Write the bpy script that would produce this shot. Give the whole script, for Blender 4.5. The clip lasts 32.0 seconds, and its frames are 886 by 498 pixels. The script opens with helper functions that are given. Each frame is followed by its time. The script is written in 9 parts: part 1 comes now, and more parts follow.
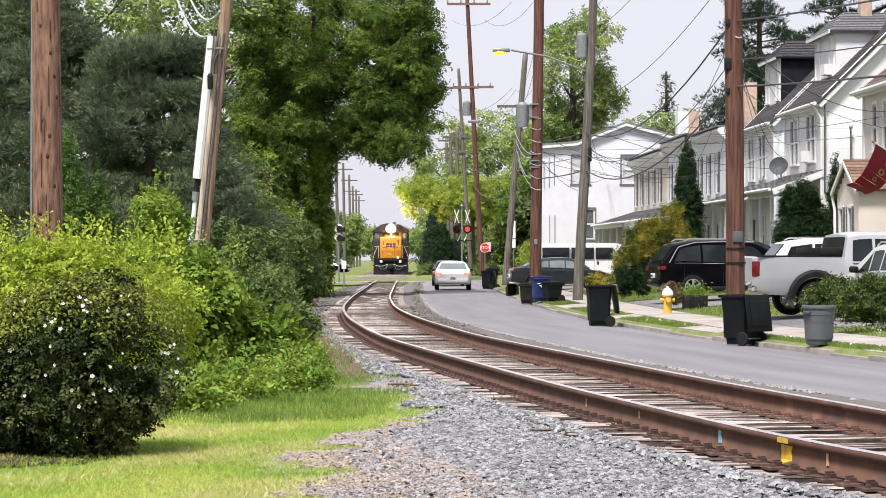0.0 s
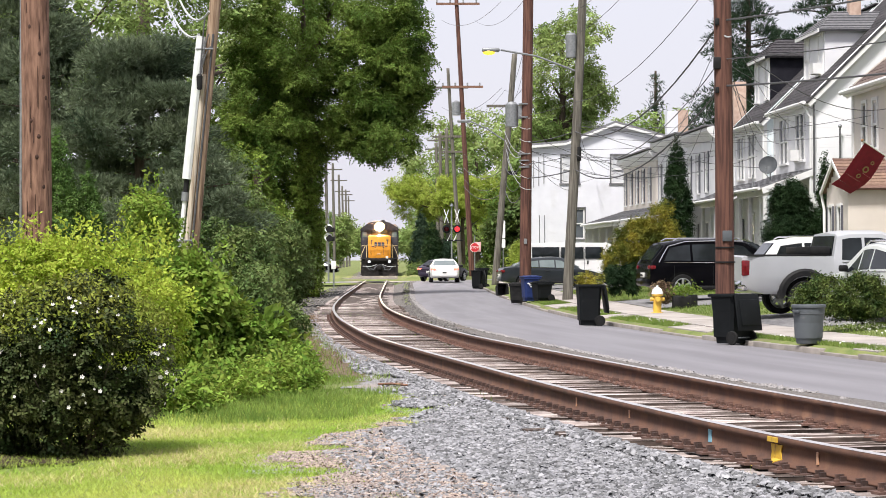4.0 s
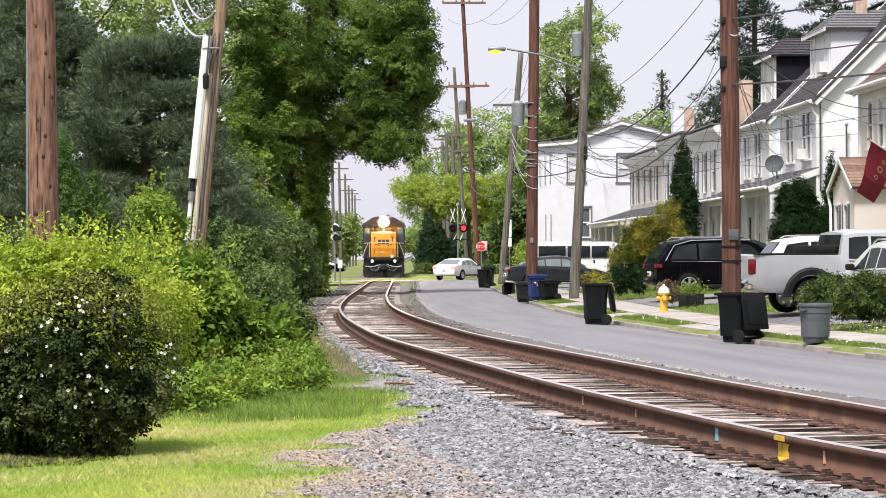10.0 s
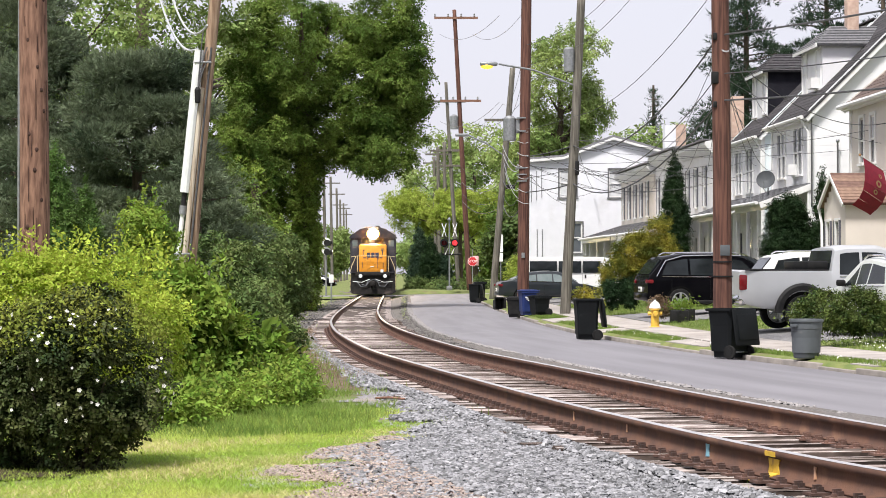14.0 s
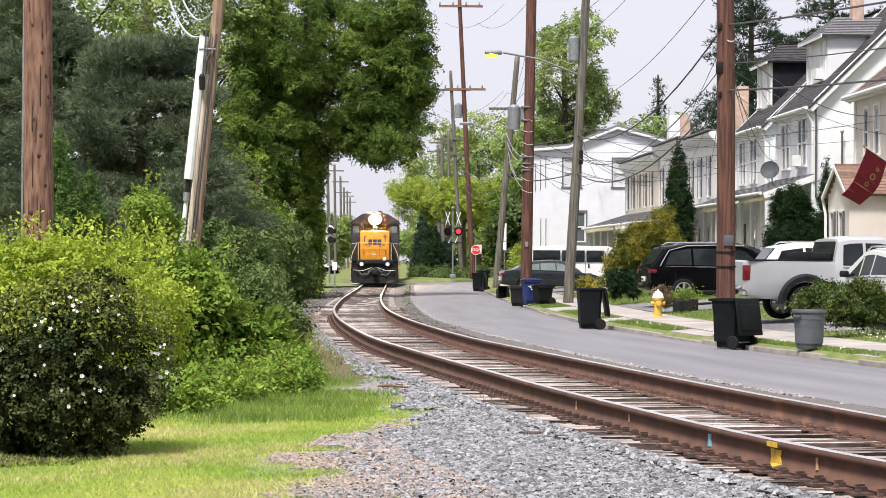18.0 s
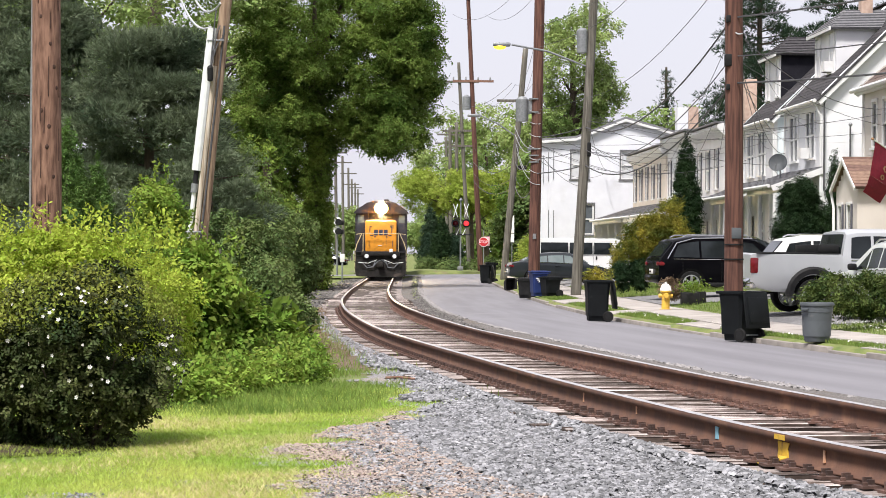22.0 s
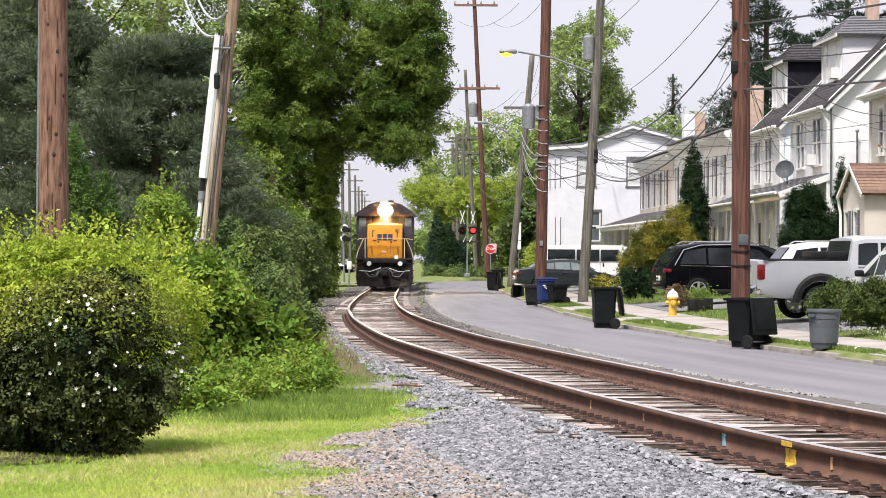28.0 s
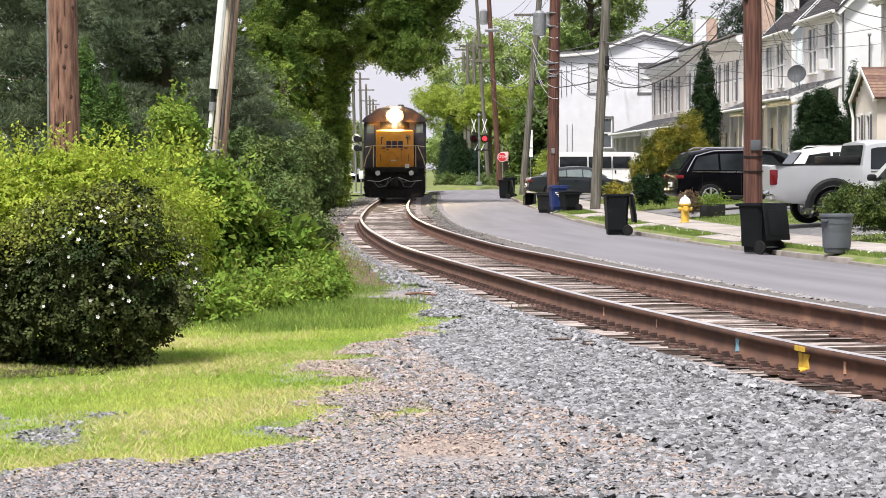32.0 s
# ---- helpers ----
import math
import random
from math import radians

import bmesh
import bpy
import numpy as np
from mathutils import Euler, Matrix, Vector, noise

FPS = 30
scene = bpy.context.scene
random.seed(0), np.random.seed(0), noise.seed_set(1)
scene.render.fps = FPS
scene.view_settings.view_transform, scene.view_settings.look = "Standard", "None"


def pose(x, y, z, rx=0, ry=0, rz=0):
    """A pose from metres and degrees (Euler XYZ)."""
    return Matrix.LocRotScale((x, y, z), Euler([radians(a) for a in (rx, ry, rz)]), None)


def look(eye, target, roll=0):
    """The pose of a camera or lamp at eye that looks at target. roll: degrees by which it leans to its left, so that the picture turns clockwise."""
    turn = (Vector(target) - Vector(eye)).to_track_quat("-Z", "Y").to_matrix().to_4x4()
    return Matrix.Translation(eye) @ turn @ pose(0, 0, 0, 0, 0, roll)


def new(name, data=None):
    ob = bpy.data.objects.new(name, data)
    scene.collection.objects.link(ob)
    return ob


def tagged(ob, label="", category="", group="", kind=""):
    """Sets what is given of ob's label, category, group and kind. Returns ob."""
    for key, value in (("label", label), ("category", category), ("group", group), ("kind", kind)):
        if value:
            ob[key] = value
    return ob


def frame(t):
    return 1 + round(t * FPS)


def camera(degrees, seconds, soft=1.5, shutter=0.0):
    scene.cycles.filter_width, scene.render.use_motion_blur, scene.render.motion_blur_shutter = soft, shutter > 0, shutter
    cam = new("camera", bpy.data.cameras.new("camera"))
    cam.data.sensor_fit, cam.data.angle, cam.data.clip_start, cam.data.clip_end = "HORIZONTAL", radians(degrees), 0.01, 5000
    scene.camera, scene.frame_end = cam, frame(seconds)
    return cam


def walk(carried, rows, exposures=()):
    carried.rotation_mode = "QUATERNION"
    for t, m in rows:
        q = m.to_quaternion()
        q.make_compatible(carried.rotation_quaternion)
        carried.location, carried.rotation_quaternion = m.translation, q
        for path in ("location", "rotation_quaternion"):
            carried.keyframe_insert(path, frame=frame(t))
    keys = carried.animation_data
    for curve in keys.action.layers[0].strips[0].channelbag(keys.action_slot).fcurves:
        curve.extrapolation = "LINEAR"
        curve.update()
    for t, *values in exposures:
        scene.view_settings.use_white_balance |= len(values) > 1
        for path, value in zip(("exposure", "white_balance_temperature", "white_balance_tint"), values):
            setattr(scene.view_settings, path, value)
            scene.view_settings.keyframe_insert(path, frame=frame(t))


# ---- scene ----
cam = camera(22.18, 32.0, 0.9)
EYE = 1.65
PATH = [  # seconds, tilt, roll, turn
    (0.0, 0.258, -0.0, 0.0), (0.5, 0.168, 0.026, 0.045), (1.0, 0.111, 0.071, 0.044), (1.5, 0.083, 0.152, -0.009), (2.0, 0.127, 0.158, -0.099),
    (2.5, 0.232, 0.171, -0.188), (3.0, 0.254, 0.174, -0.247), (3.5, 0.245, 0.137, -0.263), (5.5, 0.302, 0.158, -0.236), (6.0, 0.289, 0.202, -0.27),
    (6.5, 0.243, 0.208, -0.292), (7.0, 0.166, 0.194, -0.271), (7.5, 0.115, 0.243, -0.24), (8.0, 0.1, 0.265, -0.161), (8.5, 0.135, 0.221, -0.075),
    (9.0, 0.177, 0.202, -0.031), (9.5, 0.199, 0.178, -0.049), (10.0, 0.231, 0.195, -0.097), (10.5, 0.282, 0.164, -0.176), (11.0, 0.369, 0.187, -0.23),
    (11.5, 0.456, 0.191, -0.27), (12.0, 0.533, 0.206, -0.288), (12.5, 0.546, 0.21, -0.3), (13.0, 0.559, 0.178, -0.311), (13.5, 0.566, 0.124, -0.306),
    (14.0, 0.605, 0.036, -0.318), (14.5, 0.661, -0.044, -0.371), (16.5, 0.478, -0.182, -0.43), (17.0, 0.428, -0.199, -0.379), (17.5, 0.376, -0.279, -0.333),
    (18.0, 0.31, -0.337, -0.233), (18.5, 0.223, -0.37, -0.156), (19.0, 0.101, -0.405, -0.101), (19.5, 0.005, -0.413, -0.09), (20.0, -0.057, -0.389, -0.115),
    (20.5, -0.074, -0.441, -0.128), (21.0, -0.052, -0.432, -0.106), (21.5, 0.024, -0.484, -0.058), (22.0, 0.104, -0.477, -0.038), (22.5, 0.167, -0.477, -0.029),
    (23.0, 0.177, -0.463, -0.004), (23.5, 0.151, -0.467, 0.06), (24.0, 0.099, -0.446, 0.113), (24.5, 0.073, -0.423, 0.133), (25.0, 0.117, -0.36, 0.119),
    (25.5, 0.198, -0.39, 0.13), (27.5, 0.278, -0.417, 0.176), (28.0, 0.283, -0.393, 0.136), (28.5, 0.285, -0.371, 0.091), (29.0, 0.267, -0.36, 0.05),
    (29.5, 0.24, -0.331, 0.024), (30.0, 0.248, -0.357, 0.044), (30.5, -0.222, -0.428, 0.325), (31.0, -0.868, -0.203, 0.529), (31.5, -1.557, 0.025, 0.66),
    (32.0, -2.034, 0.192, 0.437)]
walk(cam, [(t, pose(0, 0, EYE, 90 + p, r, y)) for t, p, r, y in PATH], [(0.0, 0.72), (32.0, 0.72)])

# ---- light: bright hazy overcast ----
world = bpy.data.worlds.new("sky")
scene.world = world
world.use_nodes = True
wn, wl = world.node_tree.nodes, world.node_tree.links
sky = wn.new("ShaderNodeTexSky")
sky.sky_type, sky.sun_disc, sky.sun_elevation, sky.sun_rotation = "NISHITA", False, radians(60), radians(205)
sky.air_density, sky.dust_density = 1.0, 4.0
haze = wn.new("ShaderNodeMix")
haze.data_type = "RGBA"
haze.inputs[0].default_value = 0.82
haze.inputs[7].default_value = (5.7, 5.6, 6.25, 1)
wl.new(sky.outputs[0], haze.inputs[6])
wl.new(haze.outputs[2], wn["Background"].inputs[0])
wn["Background"].inputs[1].default_value = 0.1
sun = new("sun", bpy.data.lights.new("sun", "SUN"))
sun.data.energy, sun.data.angle, sun.data.color = 3.9, radians(10), (1.0, 0.955, 0.905)
sun.matrix_basis = look((-22, -28, 90), (0, 20, 0))


# ---- materials ----
def mat(name, color, color2=None, scale=8.0, rough=0.7, metal=0.0, bump=0.0, bscale=None, rnd=0.0, island=0.0, stretch=(1, 1, 1), spec=0.5,
        emit=0.0, dirt=None, dirt_at=0.55, dirt_scale=1.5, clear=0.0, glass=False, translucent=0.0, thresh=(0.35, 0.65), uv=False):
    m = bpy.data.materials.new(name)
    m.use_nodes = True
    n, l = m.node_tree.nodes, m.node_tree.links
    b = n["Principled BSDF"]
    tc = n.new("ShaderNodeTexCoord")
    mp = n.new("ShaderNodeMapping")
    mp.inputs["Scale"].default_value = stretch
    l.new(tc.outputs["UV" if uv else "Object"], mp.inputs[0])
    nz = n.new("ShaderNodeTexNoise")
    nz.inputs["Scale"].default_value, nz.inputs["Detail"].default_value = scale, 6
    l.new(mp.outputs[0], nz.inputs["Vector"])
    rp = n.new("ShaderNodeValToRGB")
    rp.color_ramp.elements[0].position, rp.color_ramp.elements[1].position = thresh
    c2 = color2 or tuple(c * 0.8 for c in color)
    rp.color_ramp.elements[0].color, rp.color_ramp.elements[1].color = (*color, 1), (*c2, 1)
    l.new(nz.outputs[0], rp.inputs[0])
    out = rp.outputs[0]
    if dirt:
        n2 = n.new("ShaderNodeTexNoise")
        n2.inputs["Scale"].default_value, n2.inputs["Detail"].default_value = dirt_scale, 8
        l.new(tc.outputs["Object"], n2.inputs["Vector"])
        r2 = n.new("ShaderNodeValToRGB")
        r2.color_ramp.elements[0].position, r2.color_ramp.elements[1].position = dirt_at, dirt_at + 0.15
        l.new(n2.outputs[0], r2.inputs[0])
        mx = n.new("ShaderNodeMix")
        mx.data_type = "RGBA"
        l.new(r2.outputs[0], mx.inputs[0])
        l.new(out, mx.inputs[6])
        mx.inputs[7].default_value = (*dirt, 1)
        out = mx.outputs[2]
    if rnd or island:
        hv = n.new("ShaderNodeHueSaturation")
        src = n.new("ShaderNodeObjectInfo").outputs["Random"] if rnd else n.new("ShaderNodeNewGeometry").outputs["Random Per Island"]
        mr = n.new("ShaderNodeMapRange")
        k = rnd or island
        mr.inputs[3].default_value, mr.inputs[4].default_value = 1 - k, 1 + k
        l.new(src, mr.inputs[0])
        l.new(mr.outputs[0], hv.inputs["Value"])
        if island:
            mh = n.new("ShaderNodeMapRange")
            mh.inputs[3].default_value, mh.inputs[4].default_value = 0.5 - 0.05 * k, 0.5 + 0.03 * k
            l.new(src, mh.inputs[0])
            l.new(mh.outputs[0], hv.inputs["Hue"])
        l.new(out, hv.inputs["Color"])
        out = hv.outputs[0]
    l.new(out, b.inputs["Base Color"])
    b.inputs["Roughness"].default_value, b.inputs["Metallic"].default_value = rough, metal
    b.inputs["Specular IOR Level"].default_value = spec
    b.inputs["Coat Weight"].default_value = clear
    if bump:
        bp = n.new("ShaderNodeBump")
        bp.inputs["Strength"].default_value, bp.inputs["Distance"].default_value = 1.0, bump
        n3 = n.new("ShaderNodeTexNoise")
        n3.inputs["Scale"].default_value, n3.inputs["Detail"].default_value = bscale or scale * 3, 5
        l.new(mp.outputs[0], n3.inputs["Vector"])
        l.new(n3.outputs[0], bp.inputs["Height"])
        l.new(bp.outputs[0], b.inputs["Normal"])
    if emit:
        b.inputs["Emission Color"].default_value, b.inputs["Emission Strength"].default_value = (*color, 1), emit
    if glass:
        b.inputs["Transmission Weight"].default_value = 0.0
    if translucent:
        tr = n.new("ShaderNodeBsdfTranslucent")
        l.new(out, tr.inputs[0])
        ms = n.new("ShaderNodeMixShader")
        ms.inputs[0].default_value = translucent
        l.new(b.outputs[0], ms.inputs[1])
        l.new(tr.outputs[0], ms.inputs[2])
        l.new(ms.outputs[0], n["Material Output"].inputs[0])
    return m


def leafmat(name, c, c2, k=0.35, tr=0.35, scale=1.2, rough=0.68):
    return mat(name, c, c2, scale=scale, rough=rough, island=k, translucent=tr, spec=0.16)


# ---- geometry helpers ----
def hermite(ys, xs):
    """A smooth function through the points (ys, xs)."""
    ys, xs = np.array(ys, float), np.array(xs, float)
    tan = np.gradient(xs, ys)

    def f(y):
        y = np.asarray(y, float)
        yc = np.clip(y, ys[0], ys[-1])
        i = np.clip(np.searchsorted(ys, yc) - 1, 0, len(ys) - 2)
        h = ys[i + 1] - ys[i]
        t = (yc - ys[i]) / h
        v = ((2 * t**3 - 3 * t**2 + 1) * xs[i] + (t**3 - 2 * t**2 + t) * h * tan[i] + (-2 * t**3 + 3 * t**2) * xs[i + 1] + (t**3 - t**2) * h * tan[i + 1])
        return v + (y - yc) * np.where(y > yc, tan[-1], tan[0])
    return f


def mesh_np(name, verts, faces, material=None, smooth=False):
    """A mesh from arrays: verts (n, 3), faces (m, 3) or (m, 4)."""
    me = bpy.data.meshes.new(name)
    verts, faces = np.asarray(verts, np.float32), np.asarray(faces, np.int32)
    k = faces.shape[1]
    me.vertices.add(len(verts))
    me.vertices.foreach_set("co", verts.ravel())
    me.loops.add(faces.size)
    me.loops.foreach_set("vertex_index", faces.ravel())
    me.polygons.add(len(faces))
    me.polygons.foreach_set("loop_start", np.arange(len(faces), dtype=np.int32) * k)
    if smooth:
        me.polygons.foreach_set("use_smooth", np.ones(len(faces), bool))
    me.update(calc_edges=True)
    if material:
        me.materials.append(material)
    return me


def child(ob, parent):
    ob.parent = parent
    return ob


def part(name, bm, material, parent=None, label="", smooth=False):
    me = bpy.data.meshes.new(name)
    bmesh.ops.recalc_face_normals(bm, faces=bm.faces)
    for f in bm.faces:
        f.smooth = True
    bm.to_mesh(me)
    bm.free()
    if not smooth:
        me.set_sharp_from_angle(angle=radians(32))
    me.materials.append(material)
    ob = new(name, me)
    if parent:
        ob.parent = parent
    if label:
        ob["label"] = label
    return ob


def part_np(name, verts, faces, material, parent=None, label="", smooth=False):
    ob = new(name, mesh_np(name, verts, faces, material, smooth))
    if parent:
        ob.parent = parent
    if label:
        ob["label"] = label
    return ob


def thing(name, m, label, category, group="", kind=""):
    ob = new(name)
    ob.matrix_basis = m
    return tagged(ob, label, category, group, kind)


def B():
    return bmesh.new()


def box(bm, c, s, rz=0.0, bevel=0.0, rx=0.0, ry=0.0):
    r = bmesh.ops.create_cube(bm, size=1.0, matrix=pose(*c, rx, ry, rz) @ Matrix.Diagonal((*s, 1)))
    if bevel:
        es = {e for v in r["verts"] for e in v.link_edges}
        bmesh.ops.bevel(bm, geom=list(es), offset=bevel, segments=2, affect="EDGES", profile=0.5)
    return bm


def rod(bm, a, b, r0, r1=None, seg=10, caps=True):
    a, b = Vector(a), Vector(b)
    d = b - a
    m = Matrix.Translation((a + b) / 2) @ d.to_track_quat("Z", "Y").to_matrix().to_4x4()
    bmesh.ops.create_cone(bm, cap_ends=caps, segments=seg, radius1=r0, radius2=r0 if r1 is None else r1, depth=d.length, matrix=m)
    return bm


def ball(bm, c, r, s=(1, 1, 1), u=12, v=8):
    bmesh.ops.create_uvsphere(bm, u_segments=u, v_segments=v, radius=r, matrix=pose(*c) @ Matrix.Diagonal((*s, 1)))
    return bm


def tube(bm, pts, r, seg=6):
    """One bent tube through pts."""
    pts = [Vector(p) for p in pts]
    prev = None
    for i, p in enumerate(pts):
        d = (pts[min(i + 1, len(pts) - 1)] - pts[max(i - 1, 0)]).normalized()
        q = d.to_track_quat("Z", "Y").to_matrix()
        ring = [bm.verts.new(p + q @ Vector((r * math.cos(2 * math.pi * j / seg), r * math.sin(2 * math.pi * j / seg), 0))) for j in range(seg)]
        if prev:
            k = min(range(seg), key=lambda o: sum((prev[j].co - ring[(j + o) % seg].co).length for j in range(seg)))
            ring = ring[k:] + ring[:k]
            for j in range(seg):
                bm.faces.new((prev[j], prev[(j + 1) % seg], ring[(j + 1) % seg], ring[j]))
        else:
            bm.faces.new(ring[::-1])
        prev = ring
    bm.faces.new(prev)
    return bm


def lathe(bm, prof, c=(0, 0, 0), seg=20, m=None, caps=True):
    """A body turned round z from (radius, height) pairs."""
    m = m or Matrix.Translation(c)
    rings = []
    for r, z in prof:
        rings.append([bm.verts.new(m @ Vector((r * math.cos(2 * math.pi * i / seg), r * math.sin(2 * math.pi * i / seg), z))) for i in range(seg)])
    for a, b in zip(rings, rings[1:]):
        for i in range(seg):
            bm.faces.new((a[i], a[(i + 1) % seg], b[(i + 1) % seg], b[i]))
    if caps:
        bm.faces.new(rings[0][::-1])
        bm.faces.new(rings[-1])
    else:
        a, b = rings[-1], rings[0]
        for i in range(seg):
            bm.faces.new((a[i], a[(i + 1) % seg], b[(i + 1) % seg], b[i]))
    return bm


def prism(bm, poly, a, b, axis="y"):
    """A polygon of (u, v) drawn between a and b along an axis: y: (x, z); x: (y, z); z: (x, y)."""
    def p(u, v, w):
        return {"y": (u, w, v), "x": (w, u, v), "z": (u, v, w)}[axis]
    lo = [bm.verts.new(p(u, v, a)) for u, v in poly]
    hi = [bm.verts.new(p(u, v, b)) for u, v in poly]
    n = len(poly)
    bm.faces.new(lo[::-1])
    bm.faces.new(hi)
    for i in range(n):
        bm.faces.new((lo[i], lo[(i + 1) % n], hi[(i + 1) % n], hi[i]))
    return bm


def leaves(pts, size, normals=None, rng=None, aspect=0.55, droop=0.3):
    """Bent diamond leaves at pts: arrays of verts and faces (two triangles a leaf)."""
    rng = rng or np.random.default_rng(1)
    n = len(pts)
    a = rng.normal(size=(n, 3))
    if normals is not None:
        a = a * 0.8 + normals
    a /= np.linalg.norm(a, axis=1)[:, None]
    t = np.cross(a, rng.normal(size=(n, 3)))
    t /= np.linalg.norm(t, axis=1)[:, None]
    s = np.cross(a, t)
    sz = size * rng.uniform(0.6, 1.3, (n, 1))
    p0 = pts - t * sz * 0.5
    p2 = pts + t * sz * 0.5 - a * sz * droop * 0.5
    p1 = pts + s * sz * aspect * 0.5 + a * sz * 0.08
    p3 = pts - s * sz * aspect * 0.5 + a * sz * 0.08
    v = np.stack([p0, p1, p2, p3], 1).reshape(-1, 3)
    i = np.arange(n)[:, None] * 4
    f = np.concatenate([i + [0, 1, 2], i + [0, 2, 3]])
    return v, f


def sprays(p, d, k, leaf, rng, aspect=0.55, droop=0.3, reach=2.2, up=0.55):
    """Leaves in flat sprays: k leaves along a twig at each of the points p, whose outward directions are d."""
    n = len(p)
    t = d * 0.7 + rng.normal(0, 0.55, (n, 3)) + np.array([0, 0, -0.2])
    t /= np.linalg.norm(t, axis=1)[:, None]
    nr = d * 0.55 + np.array([0, 0, up]) + rng.normal(0, 0.3, (n, 3))
    nr -= t * (nr * t).sum(1)[:, None]
    nr /= np.linalg.norm(nr, axis=1)[:, None] + 1e-6
    s = np.cross(nr, t)
    sz = leaf * rng.uniform(0.7, 1.3, (n, 1))
    vs = []
    for j in range(k):
        side = 1.0 if j % 2 else -1.0
        u = (j + 0.5) / k - 0.5
        c = p + t * sz * reach * u * 1.4 + s * sz * 0.42 * side + rng.normal(0, 0.12, (n, 3)) * sz
        a = t * 0.6 + s * side * 0.8 + rng.normal(0, 0.2, (n, 3))
        a /= np.linalg.norm(a, axis=1)[:, None]
        m = nr + rng.normal(0, 0.22, (n, 3))
        b = np.cross(m, a)
        b /= np.linalg.norm(b, axis=1)[:, None] + 1e-6
        z = sz * rng.uniform(0.75, 1.2, (n, 1))
        vs.append(np.stack([c - a * z * 0.5, c + b * z * aspect * 0.5 + nr * z * 0.06, c + a * z * 0.5 - nr * z * droop * 0.4, c - b * z * aspect * 0.5 + nr * z * 0.06], 1))
    v = np.concatenate(vs).reshape(-1, 3)
    i = np.arange(n * k)[:, None] * 4
    return v, np.concatenate([i + [0, 1, 2], i + [0, 2, 3]])


def blob_points(n, blobs, rng, shell=0.35):
    """n points in the outer shells of ellipsoids (x, y, z, rx, ry, rz), with outward normals."""
    bl = np.array(blobs, float)
    w = (bl[:, 3] * bl[:, 4] + bl[:, 4] * bl[:, 5] + bl[:, 3] * bl[:, 5])
    k = rng.choice(len(bl), n, p=w / w.sum())
    d = rng.normal(size=(n, 3))
    d /= np.linalg.norm(d, axis=1)[:, None]
    r = 1 - shell * rng.uniform(0, 1, (n, 1)) ** 1.5 + rng.normal(0, 0.05, (n, 1))
    p = bl[k, :3] + d * r * bl[k, 3:]
    return p, d
# ---- the plan: lines along the place, y ahead of the camera ----
tx = hermite([-20, 0, 7, 12.65, 17.5, 23.8, 31.4, 43, 58.5, 83, 119.4, 178.8, 300, 520], [26, 9.4, 5.3, 3.13, 2.1, 1.13, 0.15, -0.86, -1.81, -2.68, -3.38, -4.28, -6.12, -9.4])
tz = hermite([-20, 10, 20, 29, 35, 45, 55, 65, 88, 125, 177, 260, 520], [0.58, 0.58, 0.57, 0.53, 0.48, 0.41, 0.34, 0.28, 0.17, 0.12, 0.13, 0.15, 0.15])
rl = hermite([-20, 0, 12, 26.1, 30.6, 34.6, 43.1, 50.4, 61.1, 81.5, 129.4, 173.7, 520], [29, 15, 9.0, 5.11, 4.22, 3.55, 2.35, 1.42, 0.35, -0.5, -1.16, -1.69, -6.5])
kr = hermite([-20, 0, 12, 26, 36.5, 40.5, 44.9, 51.2, 55.5, 68.8, 86.8, 113.8, 161, 520], [34, 20, 14.2, 9.8, 7.2, 6.55, 5.85, 5.05, 4.55, 3.72, 3.17, 2.75, 2.66, -1.0])
rz_ = hermite([-20, 100, 116, 135, 150, 165, 520], [0.0, 0.0, 0.03, 0.1, 0.2, 0.25, 0.25])
gb = hermite([-20, 8.2, 9.4, 10.2, 11, 13.5, 15.2, 17.5, 19.6, 21.7, 24, 30, 38, 55, 80, 150, 520], [-6, -5, -2.2, -1.5, -0.8, -0.75, -0.8, -0.5, -0.2, -0.1, -0.55, -1.25, -1.9, -3.1, -4.2, -5.7, -11])
CROSS0, CROSS1 = 149.0, 158.0


def crossz(x):
    c = float(tx(153))
    return float(np.interp(x, [-80, c - 6, c - 1.6, c + 1.6, 2.0, 5, 80], [-0.05, 0.02, 0.115, 0.115, 0.19, 0.24, 0.6]))


def ground_z(x, y):
    """The height of the ground sheet."""
    c, r, k = float(tx(y)), float(rl(y)), float(kr(y))
    t, z0 = float(tz(y)), float(rz_(y))
    yard = z0 + 0.12 + float(np.interp(x - k, [0, 2, 5, 9, 40, 200], [0, 0.08, 0.28, 0.5, 0.8, 1.0]))
    z = float(np.interp(x, [c - 400, c - 60, c - 12, c - 5, c - 2.6, c - 1.6, c - 1.24, c - 1.08, c + 1.3, c + 1.6, max(c + 1.8, min(r - 0.3, c + 2.15)), r + 0.05, k - 0.05, k + 0.1, k + 0.2],
                        [t - 0.6, t - 0.4, t - 0.25, t - 0.29, t - 0.27, t - 0.24, t - 0.222, t - 0.30, t - 0.30, t - 0.255, z0 + 0.02, z0 - 0.08, z0 - 0.08, z0 + 0.1, z0 + 0.12]))
    z = max(z, yard) if x > k + 0.15 else z
    if y > 159:
        z = max(z, z0 - 0.05 + (0.16 if x > c + 2.2 else 0))
    if CROSS0 - 4 < y < CROSS1 + 4:
        z = min(z, crossz(x) - (0.08 if CROSS0 - 0.6 < y < CROSS1 + 0.6 else 0.0))
    return z


